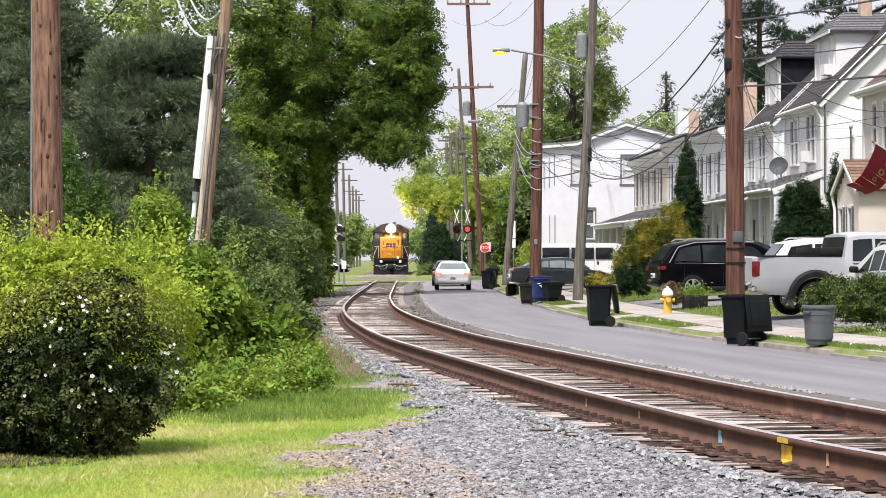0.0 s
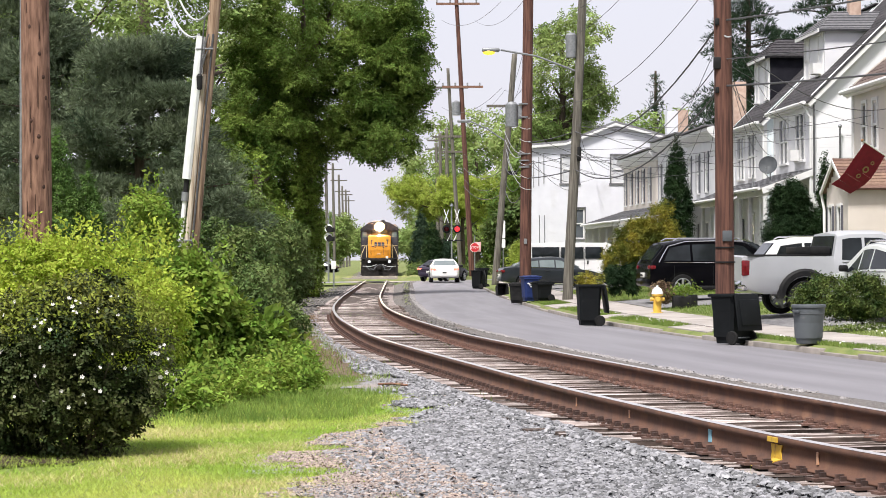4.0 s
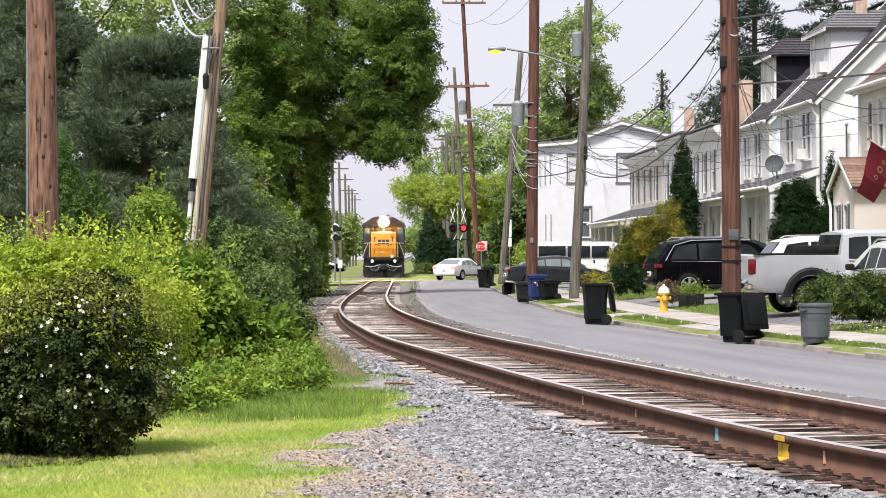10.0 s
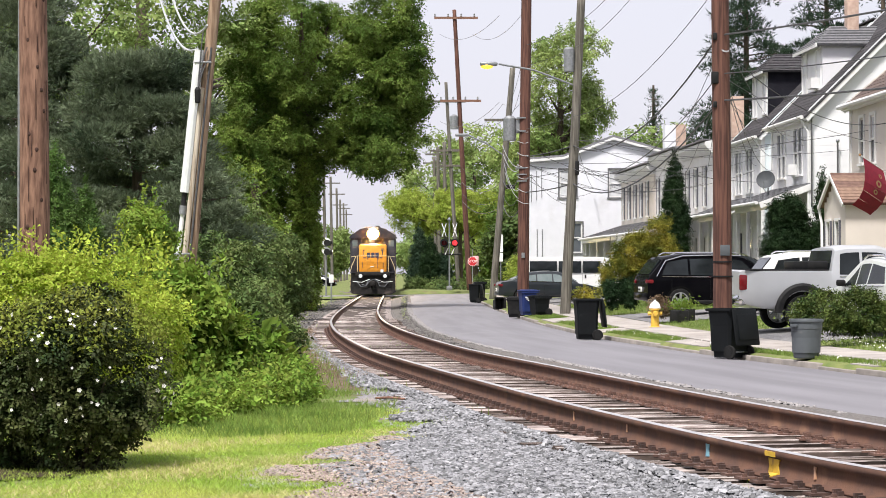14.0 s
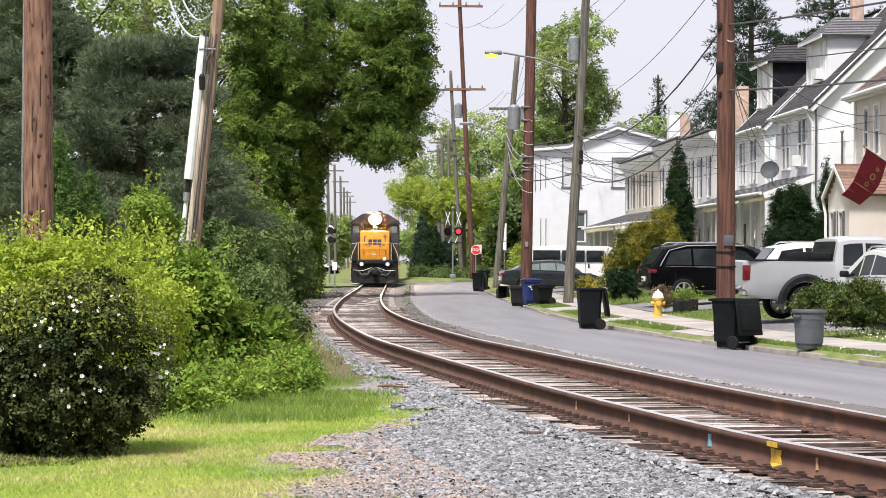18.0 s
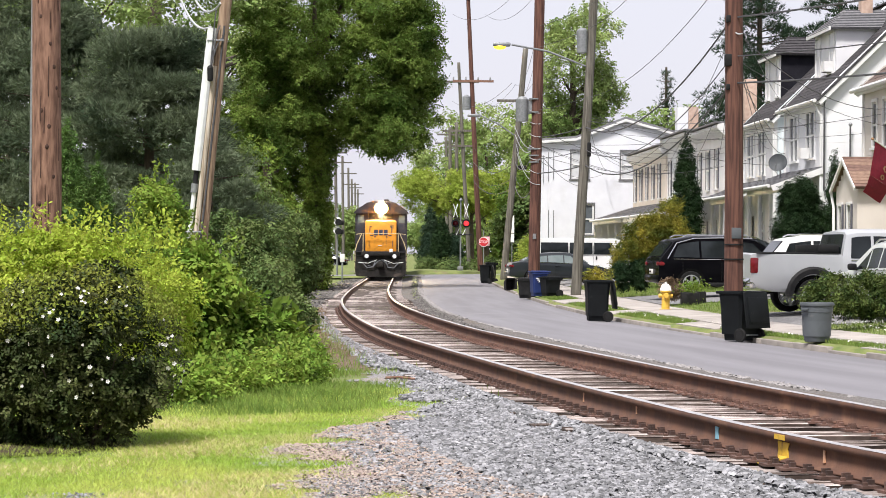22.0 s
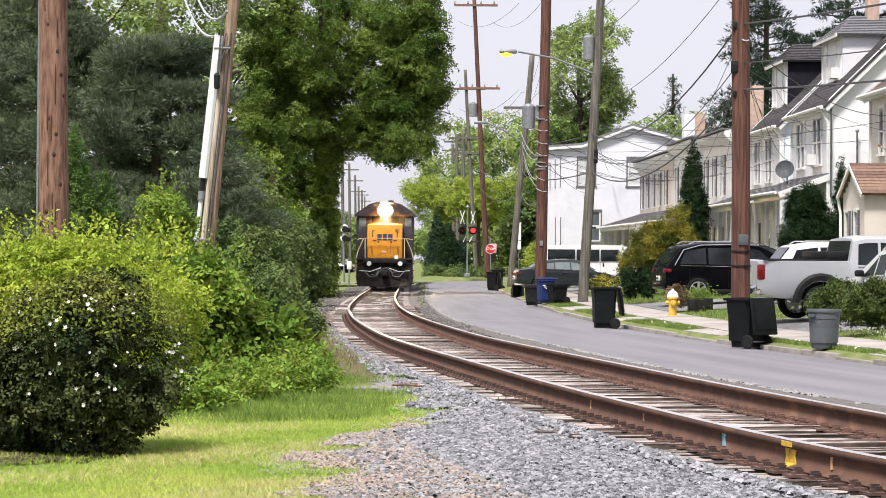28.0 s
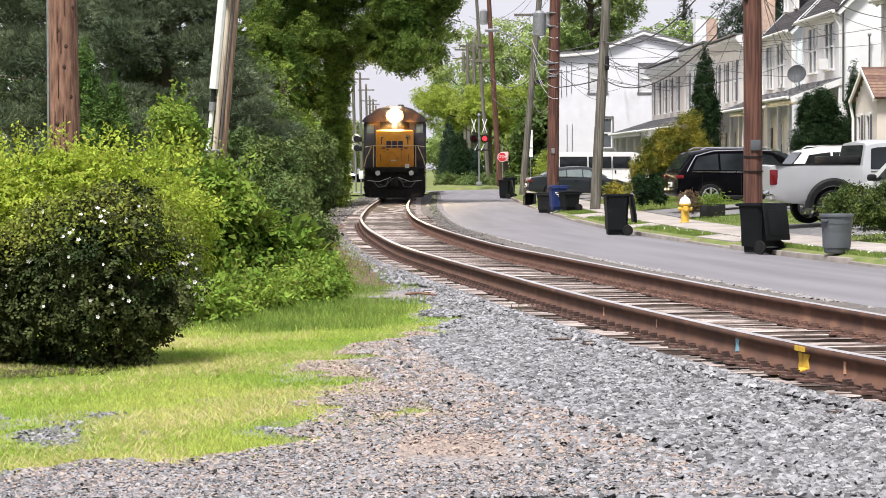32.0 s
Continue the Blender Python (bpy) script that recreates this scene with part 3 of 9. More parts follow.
# ---- railway track ----
def track():
    t = thing("railway_track", pose(0, 0, 0), "rusty single railway track on weathered wooden ties, curving away", "railway track", kind="structure")
    prof = np.array([(-0.070, -0.168), (-0.070, -0.155), (-0.014, -0.140), (-0.009, -0.050), (-0.036, -0.038), (-0.036, -0.006), (-0.030, 0.0),
                     (0.030, 0.0), (0.036, -0.006), (0.036, -0.038), (0.009, -0.050), (0.014, -0.140), (0.070, -0.155), (0.070, -0.168)])
    ys = np.concatenate([np.arange(2, 60, 0.5), np.arange(60, 200, 2.0), np.arange(200, 420, 10.0)])
    c = np.c_[tx(ys), ys, tz(ys)]
    g = np.gradient(c[:, :2], axis=0)
    g /= np.linalg.norm(g, axis=1)[:, None]
    nrm = np.c_[g[:, 1], -g[:, 0]]
    for side in (-1, 1):
        v, k = [], len(prof)
        for p, n in zip(c, nrm):
            for u, w in prof:
                o = side * 0.7525 + u
                v.append((p[0] + n[0] * o, p[1] + n[1] * o, p[2] + w))
        f = []
        for i in range(len(ys) - 1):
            a = i * k + np.arange(k)
            b = i * k + (np.arange(k) + 1) % k
            f.append(np.stack([a, b, b + k, a + k], 1))
        rail = part_np("rail", v, np.concatenate(f), M_rust, t)
        v = []
        for p, n in zip(c, nrm):
            for u, w in ((-0.033, 0.0), (-0.022, 0.003), (0.0, 0.004), (0.022, 0.003), (0.033, 0.0)):
                o = side * 0.7525 + u
                v.append((p[0] + n[0] * o, p[1] + n[1] * o, p[2] + w + 0.001))
        a = (np.arange(len(ys) - 1)[:, None] * 5 + np.arange(4)[None]).ravel()
        part_np("running_surface", v, np.stack([a, a + 1, a + 6, a + 5], 1), M_steel, rail, "worn shiny steel railhead", True)
    # ties, nearest first
    rng = np.random.default_rng(11)
    tie_me, pl_me = [], []
    for i in range(5):
        bm = box(B(), (0, 0, 0), (2.50 + 0.06 * i, 0.118 + 0.008 * (i % 3), 0.17), bevel=0.010)
        for vv in bm.verts:
            vv.co += Vector(rng.normal(0, 0.006, 3))
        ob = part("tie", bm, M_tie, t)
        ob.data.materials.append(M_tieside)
        # Faces off the top get the colour with the gap shade in it.
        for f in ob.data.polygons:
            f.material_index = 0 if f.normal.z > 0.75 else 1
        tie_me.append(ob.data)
        bpy.data.objects.remove(ob)
    bm = B()
    for s in (-1, 1):
        box(bm, (s * 0.7525, 0, 0.093), (0.37, 0.13, 0.016))
        for u in (-0.088, 0.088):
            box(bm, (s * 0.7525 + u, 0.03, 0.112), (0.035, 0.026, 0.03))
        box(bm, (s * 0.7525 - 0.15, -0.02, 0.106), (0.026, 0.026, 0.026))
        box(bm, (s * 0.7525 - 0.08, 0.088, 0.105), (0.05, 0.022, 0.06))
    ob = part("tie_plates", bm, M_rustpl, t)
    pl = ob.data
    bpy.data.objects.remove(ob)
    y, n = 6.5, 0
    while n < 298 and y < 190:
        d = Vector((float(tx(y + 0.1)) - float(tx(y - 0.1)), 0.2, 0)).normalized()
        turn = Matrix.Rotation(math.atan2(-d.x, d.y), 4, "Z")
        if not CROSS0 + 0.3 < y < CROSS1 - 0.3:
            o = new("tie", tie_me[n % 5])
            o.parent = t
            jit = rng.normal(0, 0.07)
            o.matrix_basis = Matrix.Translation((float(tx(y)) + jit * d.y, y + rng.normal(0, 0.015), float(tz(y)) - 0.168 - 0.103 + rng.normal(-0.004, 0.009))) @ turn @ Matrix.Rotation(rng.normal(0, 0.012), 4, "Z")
            if y < 62:
                o = new("tie_plates", pl)
                o.parent = t
                o.matrix_basis = Matrix.Translation((float(tx(y)), y, float(tz(y)) - 0.168 - 0.103)) @ turn
            n += 1
        y += 0.25 * d.y
    v, f = [], []
    while y < 190:
        if not CROSS0 + 0.3 < y < CROSS1 - 0.3:
            x, z = float(tx(y)), float(tz(y)) - 0.186
            b = len(v)
            v += [(x - 1.3, y, z), (x + 1.3, y, z), (x + 1.3, y + 0.15, z), (x - 1.3, y + 0.15, z), (x - 1.3, y, z - 0.12), (x + 1.3, y, z - 0.12), (x + 1.3, y + 0.15, z - 0.12), (x - 1.3, y + 0.15, z - 0.12)]
            f += [(b, b + 1, b + 2, b + 3), (b + 4, b + 5, b + 1, b), (b + 7, b + 4, b, b + 3), (b + 5, b + 6, b + 2, b + 1)]
        y += 0.27
    tagged(part_np("far_ties", v, f, M_tie, t), kind="stuff")
    # paint marks on the outer side of the near rail
    for y, w, h, m in ((13.82, 0.13, 0.10, M_yellow), (14.98, 0.05, 0.085, M_blue), (13.25, 0.022, 0.075, M_orange), (18.5, 0.022, 0.075, M_orange), (16.9, 0.02, 0.06, M_orange)):
        d = Vector((float(tx(y + 0.1)) - float(tx(y - 0.1)), 0.2, 0)).normalized()
        p = Vector((float(tx(y)), y, float(tz(y)))) + Vector((-d.y, d.x, 0)) * 0.7525
        bm = prism(B(), [(-w * 0.7, -0.052), (w * 0.7, -0.05), (w * 0.6, -0.05 - h * 0.5), (w * 0.75, -0.05 - h), (-w * 0.6, -0.05 - h * 0.95), (-w * 0.5, -0.05 - h * 0.4)], -0.018, -0.012, "x")
        if w > 0.1:
            box(bm, (-0.040, 0.01, -0.022), (0.009, w * 1.15, 0.03))
            box(bm, (-0.045, -0.01, -0.146), (0.062, w * 0.95, 0.006), ry=-14)
            box(bm, (-0.13, -0.03, -0.176), (0.10, w * 0.6, 0.006))
        ob = part("paint_mark", bm, m, t, "dab of marking paint on the rail web")
        ob.matrix_basis = Matrix.Translation(p) @ Matrix.Rotation(math.atan2(-d.x, d.y), 4, "Z")


track()
# ---- materials of things ----
M_polebrown = mat("treated_pole_wood", (0.10, 0.048, 0.033), (0.27, 0.15, 0.105), thresh=(0.34, 0.66), scale=4.5, rough=0.9, bump=0.012, bscale=9, stretch=(5, 5, 0.8), dirt=(0.07, 0.035, 0.025), dirt_at=0.63, dirt_scale=2.2)
M_polered = mat("dark_red_pole_wood", (0.055, 0.022, 0.016), (0.135, 0.06, 0.042), thresh=(0.38, 0.62), scale=3, rough=0.9, bump=0.006, bscale=12, stretch=(6, 6, 0.35), dirt=(0.06, 0.03, 0.025), dirt_at=0.64, dirt_scale=2)
M_polegrey = mat("grey_weathered_pole", (0.075, 0.068, 0.056), (0.16, 0.148, 0.125), thresh=(0.38, 0.62), scale=3, rough=0.95, bump=0.006, bscale=12, stretch=(6, 6, 0.35), dirt=(0.12, 0.10, 0.08), dirt_at=0.62, dirt_scale=2)
M_poletan = mat("tan_split_pole", (0.16, 0.10, 0.065), (0.36, 0.26, 0.18), thresh=(0.38, 0.62), scale=3, rough=0.9, bump=0.006, bscale=12, stretch=(6, 6, 0.35))
M_poleash = mat("pale_weathered_wood", (0.30, 0.24, 0.18), (0.52, 0.46, 0.38), thresh=(0.38, 0.62), scale=3, rough=0.9, bump=0.006, bscale=12, stretch=(6, 6, 0.35))
M_knot = mat("dark_knot_wood", (0.035, 0.016, 0.012), (0.06, 0.03, 0.022), scale=9, rough=0.95)
M_pvc = mat("white_conduit", (0.72, 0.74, 0.74), (0.62, 0.64, 0.64), scale=4, rough=0.5, dirt=(0.5, 0.48, 0.42), dirt_at=0.62, dirt_scale=3)
M_galv = mat("galvanised_steel", (0.30, 0.31, 0.32), (0.22, 0.23, 0.24), scale=12, rough=0.5, metal=0.6)
M_wire = mat("black_cable", (0.05, 0.05, 0.055), (0.08, 0.08, 0.085), scale=10, rough=0.7)
M_wirel = mat("pale_cable", (0.45, 0.46, 0.48), (0.35, 0.36, 0.38), scale=10, rough=0.7)
M_bin = mat("dark_green_plastic", (0.0040, 0.0050, 0.0060), (0.006, 0.0075, 0.0088), scale=3, rough=0.6, spec=0.18, dirt=(0.03, 0.033, 0.03), dirt_at=0.64, dirt_scale=3)
M_binblue = mat("navy_plastic", (0.012, 0.025, 0.10), (0.02, 0.035, 0.13), scale=3, rough=0.5, spec=0.3, dirt=(0.02, 0.03, 0.08), dirt_at=0.64, dirt_scale=3)
M_bingrey = mat("grey_plastic", (0.085, 0.095, 0.105), (0.065, 0.074, 0.083), scale=3, rough=0.6, dirt=(0.18, 0.18, 0.17), dirt_at=0.62, dirt_scale=4)
M_rubber = mat("tyre_rubber", (0.010, 0.010, 0.010), (0.018, 0.018, 0.018), scale=10, rough=0.88, spec=0.2)
M_rim = mat("alloy_rim", (0.55, 0.56, 0.57), (0.45, 0.46, 0.47), scale=6, rough=0.3, metal=0.8)
M_chrome = mat("chrome", (0.75, 0.75, 0.76), (0.65, 0.65, 0.66), scale=6, rough=0.12, metal=1.0)
M_glass = mat("dark_car_glass", (0.008, 0.010, 0.011), (0.018, 0.022, 0.025), scale=1.5, rough=0.06, spec=0.28)
M_redlamp = mat("red_lamp_lens", (0.16, 0.006, 0.010), (0.12, 0.005, 0.008), scale=12, rough=0.2)
M_brake = mat("lit_brake_lamp", (1.0, 0.12, 0.08), (1.0, 0.16, 0.1), scale=12, rough=0.2, emit=1.6)
M_whitelamp = mat("clear_lamp_lens", (0.75, 0.77, 0.8), (0.6, 0.62, 0.65), scale=12, rough=0.15)
M_plate = mat("plate_white", (0.7, 0.7, 0.66), (0.6, 0.6, 0.58), scale=10, rough=0.5)
M_white = mat("white_paint", (0.78, 0.78, 0.77), (0.72, 0.72, 0.71), scale=2, rough=0.5, dirt=(0.62, 0.61, 0.58), dirt_at=0.66, dirt_scale=2)
M_hydy = mat("yellow_enamel", (0.66, 0.42, 0.06), (0.55, 0.34, 0.05), scale=6, rough=0.5, dirt=(0.4, 0.25, 0.06), dirt_at=0.64, dirt_scale=9)
M_signred = mat("sign_red", (0.55, 0.02, 0.03), (0.48, 0.02, 0.03), scale=5, rough=0.5)
M_flag = mat("crimson_cloth", (0.23, 0.004, 0.024), (0.18, 0.003, 0.02), scale=12, rough=0.8, translucent=0.2)
M_gold = mat("dull_gold_print", (0.30, 0.17, 0.08), (0.24, 0.13, 0.06), scale=12, rough=0.8)
M_glow = mat("lit_headlight_bulb", (1.0, 0.72, 0.36), (1.0, 0.72, 0.36), scale=3, rough=0.3, emit=1000.0)
# Orange emission puts the headlight's halo onto the lens.
M_lenshalo = mat("headlight_lens_and_halo", (1.0, 0.50, 0.13), (1.0, 0.52, 0.15), scale=3, rough=0.3, emit=3.2)
M_amber = mat("lit_street_lamp", (1.0, 0.55, 0.05), (1.0, 0.6, 0.08), scale=3, rough=0.3, emit=1.1)
M_sigred = mat("lit_signal_red", (1.0, 0.04, 0.05), (1.0, 0.06, 0.06), scale=9, rough=0.3, emit=1.1)


def carpaint(name, c, flake=0.0):
    return mat(name, c, tuple(min(1, k * 1.06 + 0.002) for k in c), scale=2, rough=0.35, metal=flake, clear=0.35, spec=0.3, dirt=tuple(min(1, k * 0.9 + 0.01) for k in c), dirt_at=0.62, dirt_scale=3)


def at(x, y, dz=0.0):
    return (x, y, ground_z(x, y) + dz)


# ---- utility poles ----
def arc(a, b, sag, n=14):
    a, b = Vector(a), Vector(b)
    return [a.lerp(b, i / n) - Vector((0, 0, sag * 4 * (i / n) * (1 - i / n))) for i in range(n + 1)]


def pole_thing(name, base, top, r0, r1, material, label):
    """A round, slightly uneven pole from base to top; the Empty stands at its base."""
    t = thing(name, pose(*base), label, "utility pole", "utility poles")
    a, b = Vector((0, 0, -0.3)), Vector(top) - Vector(base)
    bm, seg, rings = B(), 16, 26
    prev = None
    for i in range(rings + 1):
        s = i / rings
        c = a.lerp(b, s) + Vector((0.012 * math.sin(5 * s + base[0]), 0.012 * math.cos(4 * s), 0))
        r = r0 + (r1 - r0) * s
        ring = [bm.verts.new(c + Vector((math.cos(2 * math.pi * j / seg), math.sin(2 * math.pi * j / seg), 0)) * r * (1 + 0.03 * noise.noise(Vector((j * 0.9, s * 6, base[1]))))) for j in range(seg)]
        if prev:
            for j in range(seg):
                bm.faces.new((prev[j], prev[(j + 1) % seg], ring[(j + 1) % seg], ring[j]))
        else:
            bm.faces.new(ring[::-1])
        prev = ring
    bm.faces.new(prev)
    part("shaft", bm, material, t, smooth=True)
    return t, b


def on_pole(b, z):
    s = z / b.z
    return Vector((b.x * s, b.y * s, z))


# near brown pole on the left, and the split leaning pole with its conduits
pl, plb = pole_thing("utility_pole", at(-4.72, 27), (-4.78, 27, 12.0), 0.185, 0.15, M_polebrown, "thick brown wooden utility pole behind a hedge")
part("ground_wire_guard", rod(B(), (-0.19, -0.06, 0), (-0.175, -0.06, 5.0), 0.018, 0.018, 6), M_galv, pl, "thin grey wire guard")
part("ground_wire", rod(B(), (-0.185, -0.03, 5.0), (-0.165, -0.03, 11.5), 0.010, 0.010, 6), M_wire, pl)
p, b = pole_thing("utility_pole", at(-5.0, 45), (-4.02, 45, 9.6), 0.13, 0.11, M_poletan, "leaning tan wooden pole with white conduits strapped to it")
lean = b.normalized()
for dx, r, z0, z1, m, nm in ((-0.20, 0.095, 3.12, 5.95, M_pvc, "conduit"), (-0.20, 0.045, 0.0, 2.72, M_pvc, "conduit"), (-0.07, 0.055, 0.0, 5.2, M_poleash, "cable_guard"), (0.03, 0.022, 0.0, 6.0, M_wire, "riser_cable"), (-0.20, 0.05, 2.84, 3.14, M_black, "conduit_sleeve")):
    part(nm, rod(B(), on_pole(b, z0) + Vector((dx, -0.13, 0)), on_pole(b, z1) + Vector((dx, -0.12, 0)), r, r, 10), m, p)
part("coupling", rod(B(), on_pole(b, 2.68) + Vector((-0.20, -0.13, 0)), on_pole(b, 2.86) + Vector((-0.20, -0.13, 0)), 0.07, 0.07, 12), M_galv, p, "grey conduit coupling")
part("cable_box", lathe(B(), [(0.02, -0.17), (0.055, -0.15), (0.062, 0.1), (0.03, 0.15)], on_pole(b, 5.05) + Vector((-0.13, -0.27, 0)), 12), M_black, p, "black splice case hanging from cables")
for zt, dx in ((6.3, -0.16), (6.0, -0.05), (5.75, 0.02)):
    part("cable_loop", tube(B(), arc(on_pole(b, 5.15) + Vector((-0.13, -0.27, 0)), on_pole(b, zt) + Vector((dx, -0.16, 0)), -0.12, 8), 0.014), M_wire, p)
for z in (1.9, 5.7):
    part("conduit_strap", box(B(), on_pole(b, z) + Vector((-0.1, -0.2, 0)), (0.34, 0.05, 0.035), bevel=0.01), M_galv, p)
for i, (q, r) in enumerate((((-0.24, 5.98), (-1.4, 7.4)), ((-0.1, 6.45), (-1.1, 7.3)))):
    part("drip_loop", tube(B(), arc(on_pole(b, q[1]) + Vector((q[0], -0.1, 0)), on_pole(b, r[1]) + Vector((r[0], 1.5, 0)), 0.45), 0.022), M_wirel, p)
# knots and drying cracks on the near pole
rk = random.Random(12)
for i in range(16):
    z, a = 1.5 + i * 0.27 + rk.uniform(-0.1, 0.1), rk.uniform(3.5, 5.9)
    k_ = 0.183 - 0.0026 * z
    c = on_pole(plb, z) + Vector(((k_ - 0.0262) * math.cos(a), (k_ - 0.0262) * math.sin(a), 0))
    part("knot", ball(B(), c, 0.030, (1.0, 1.0, 1.35), 10, 6), M_knot, pl, "dark knot in the wood")
for i in range(22):
    z, a = rk.uniform(1.4, 5.2), rk.uniform(3.4, 6.0)
    c = on_pole(plb, z) + Vector((0.175 * math.cos(a), 0.175 * math.sin(a), 0))
    part("crack", rod(B(), c, c + Vector((rk.uniform(-0.006, 0.006), 0, rk.uniform(0.12, 0.5))), 0.006, 0.003, 5), M_knot, pl)

# poles along the street
PR = at(6.02, 46.5)
pr, prb = pole_thing("utility_pole", PR, (5.93, 46.5, 12.2), 0.20, 0.165, M_polered, "thick dark red-brown utility pole at the kerb")
part("pole_tag", box(B(), (0.02, -0.2, 2.0), (0.2, 0.03, 0.22), bevel=0.01), M_bingrey, pr, "small grey metal tag band")
for z in (1.75, 1.45):
    part("strap", lathe(B(), [(0.2, z), (0.208, z), (0.208, z + 0.03), (0.2, z + 0.03)]), M_black, pr)
for z, s in ((5.55, 0.1), (6.4, 0.06), (5.0, 0.05)):
    part("cable_clamp", box(B(), (-0.17, -0.12, z), (s * 1.5, 0.12, s * 2.5), bevel=0.02), M_black, pr)
P2 = at(4.76, 80)
p2, p2b = pole_thing("utility_pole", P2, (5.36, 80, 11.5), 0.19, 0.145, M_polegrey, "leaning grey weathered utility pole with a street lamp arm")
part("transformer", lathe(B(), [(0.05, 0), (0.19, 0.02), (0.2, 0.8), (0.12, 0.88), (0.05, 0.9)], on_pole(p2b, 8.6) + Vector((-0.3, -0.05, 0))), M_galv, p2, "grey pole transformer")
part("bracket", box(B(), on_pole(p2b, 9.0) + Vector((-0.1, 0, 0)), (0.2, 0.1, 0.5)), M_galv, p2)
part("cable_splice", box(B(), on_pole(p2b, 5.2) + Vector((0.15, -0.15, 0)), (0.14, 0.14, 0.5), bevel=0.03), M_black, p2)
tip = Vector((-2.35, -0.5, 8.85))
part("lamp_arm", tube(B(), [on_pole(p2b, 8.1), on_pole(p2b, 8.1).lerp(tip, 0.55) + Vector((0, 0, 0.14)), tip], 0.035, 8), M_galv, p2, "galvanised lamp arm")
part("lamp_head", box(B(), tip + Vector((-0.35, 0, 0.0)), (0.62, 0.26, 0.14), bevel=0.05), M_galv, p2, "grey cobra head street lamp")
part("lamp_lens", ball(B(), tip + Vector((-0.42, 0, -0.08)), 0.17, (1.3, 0.8, 0.6)), M_amber, p2, "glowing amber lamp lens")
P1 = at(3.52, 86)
p1, p1b = pole_thing("utility_pole", P1, (3.66, 86, 13.0), 0.225, 0.19, M_polered, "dark red-brown utility pole beside blue and black bins")
part("pole_tag", box(B(), (0, -0.23, 2.2), (0.12, 0.02, 0.2)), M_galv, p1)
for z in (5.0, 5.25, 5.5, 6.9, 7.4):
    part("pole_band", lathe(B(), [(0.215, z), (0.24, z), (0.24, z + 0.05), (0.215, z + 0.05)]), M_galv, p1)
part("transformer", lathe(B(), [(0.05, 0), (0.24, 0.02), (0.25, 0.85), (0.15, 0.95), (0.05, 0.97)], (-0.5, 0, 6.55)), M_galv, p1, "grey pole transformer")
part("bracket", box(B(), (-0.25, 0, 7.1), (0.3, 0.1, 0.5)), M_galv, p1)
P3 = at(3.42, 125)
p3, p3b = pole_thing("utility_pole", P3, (4.55, 125, 13.0), 0.20, 0.15, M_polegrey, "leaning pale grey utility pole with hanging cables")
tip3 = Vector((-1.35, -0.3, 9.05))
part("lamp_arm", tube(B(), [on_pole(p3b, 7.9), on_pole(p3b, 7.9).lerp(tip3, 0.5) + Vector((0, 0, 0.12)), tip3], 0.04, 8), M_galv, p3)
part("lamp_head", box(B(), tip3 + Vector((-0.35, 0, 0)), (0.7, 0.3, 0.16), bevel=0.05), M_galv, p3, "grey cobra head street lamp")
part("crossarm", box(B(), on_pole(p3b, 9.9), (2.6, 0.12, 0.14)), M_polegrey, p3)
part("splice_case", box(B(), on_pole(p3b, 6.2) + Vector((0.45, -0.1, 0)), (0.5, 0.2, 0.25), bevel=0.06), M_black, p3)
P4 = at(2.9, 166)
p4, p4b = pole_thing("utility_pole", P4, (1.75, 166, 21.0), 0.21, 0.14, M_polered, "tall brown utility pole with crossarms")
for z, w in ((20.0, 3.2), (13.9, 3.0)):
    c = on_pole(p4b, z)
    part("crossarm", box(B(), c + Vector((0.1, -0.15, 0)), (w, 0.14, 0.16)), M_polebrown, p4)
    for x in np.linspace(-w / 2 + 0.15, w / 2 - 0.15, 4):
        part("insulator", lathe(B(), [(0.04, 0), (0.08, 0.06), (0.05, 0.12), (0.07, 0.18), (0.02, 0.24)], c + Vector((x, -0.15, 0.08)), 8), M_galv, p4)
part("transformer", lathe(B(), [(0.05, 0), (0.3, 0.02), (0.3, 0.95), (0.1, 1.1)], on_pole(p4b, 11.8) + Vector((-0.5, -0.1, 0)), 14), M_galv, p4)
P5 = at(2.2, 176)
p5, p5b = pole_thing("utility_pole", P5, (1.2, 176, 16.5), 0.17, 0.12, M_polegrey, "tall thin grey-brown utility pole with crossarms")
for z, w in ((14.6, 3.0), (10.8, 2.2), (9.6, 2.2)):
    part("crossarm", box(B(), on_pole(p5b, z) + Vector((0, -0.15, 0)), (w, 0.14, 0.16)), M_polegrey, p5)
for x, y, h in ((1.4, 196, 13.0), (0.9, 212, 13.5), (0.6, 240, 14.0), (-11.6, 250, 13.5), (-12.6, 290, 14), (-13.5, 330, 14), (-14.4, 365, 13.5), (-15.2, 400, 14), (-16.2, 440, 14)):
    q, qb = pole_thing("utility_pole", at(x, y), (x - 0.2, y, h), 0.2, 0.15, M_polegrey, "distant grey utility pole with a crossarm")
    part("crossarm", box(B(), on_pole(qb, h - 1.2), (2.4, 0.14, 0.16)), M_polegrey, q)

# cables between the poles and to the houses
rngw = random.Random(8)


def cable(pts, r, m=None, label="sagging black overhead cable between poles"):
    t = thing("overhead_cable", pose(*pts[0]), label, "cable", "overhead cables")
    o = Vector(pts[0])
    part("strand", tube(B(), [Vector(p) - o for p in pts], r, 5), m or M_wire, t)


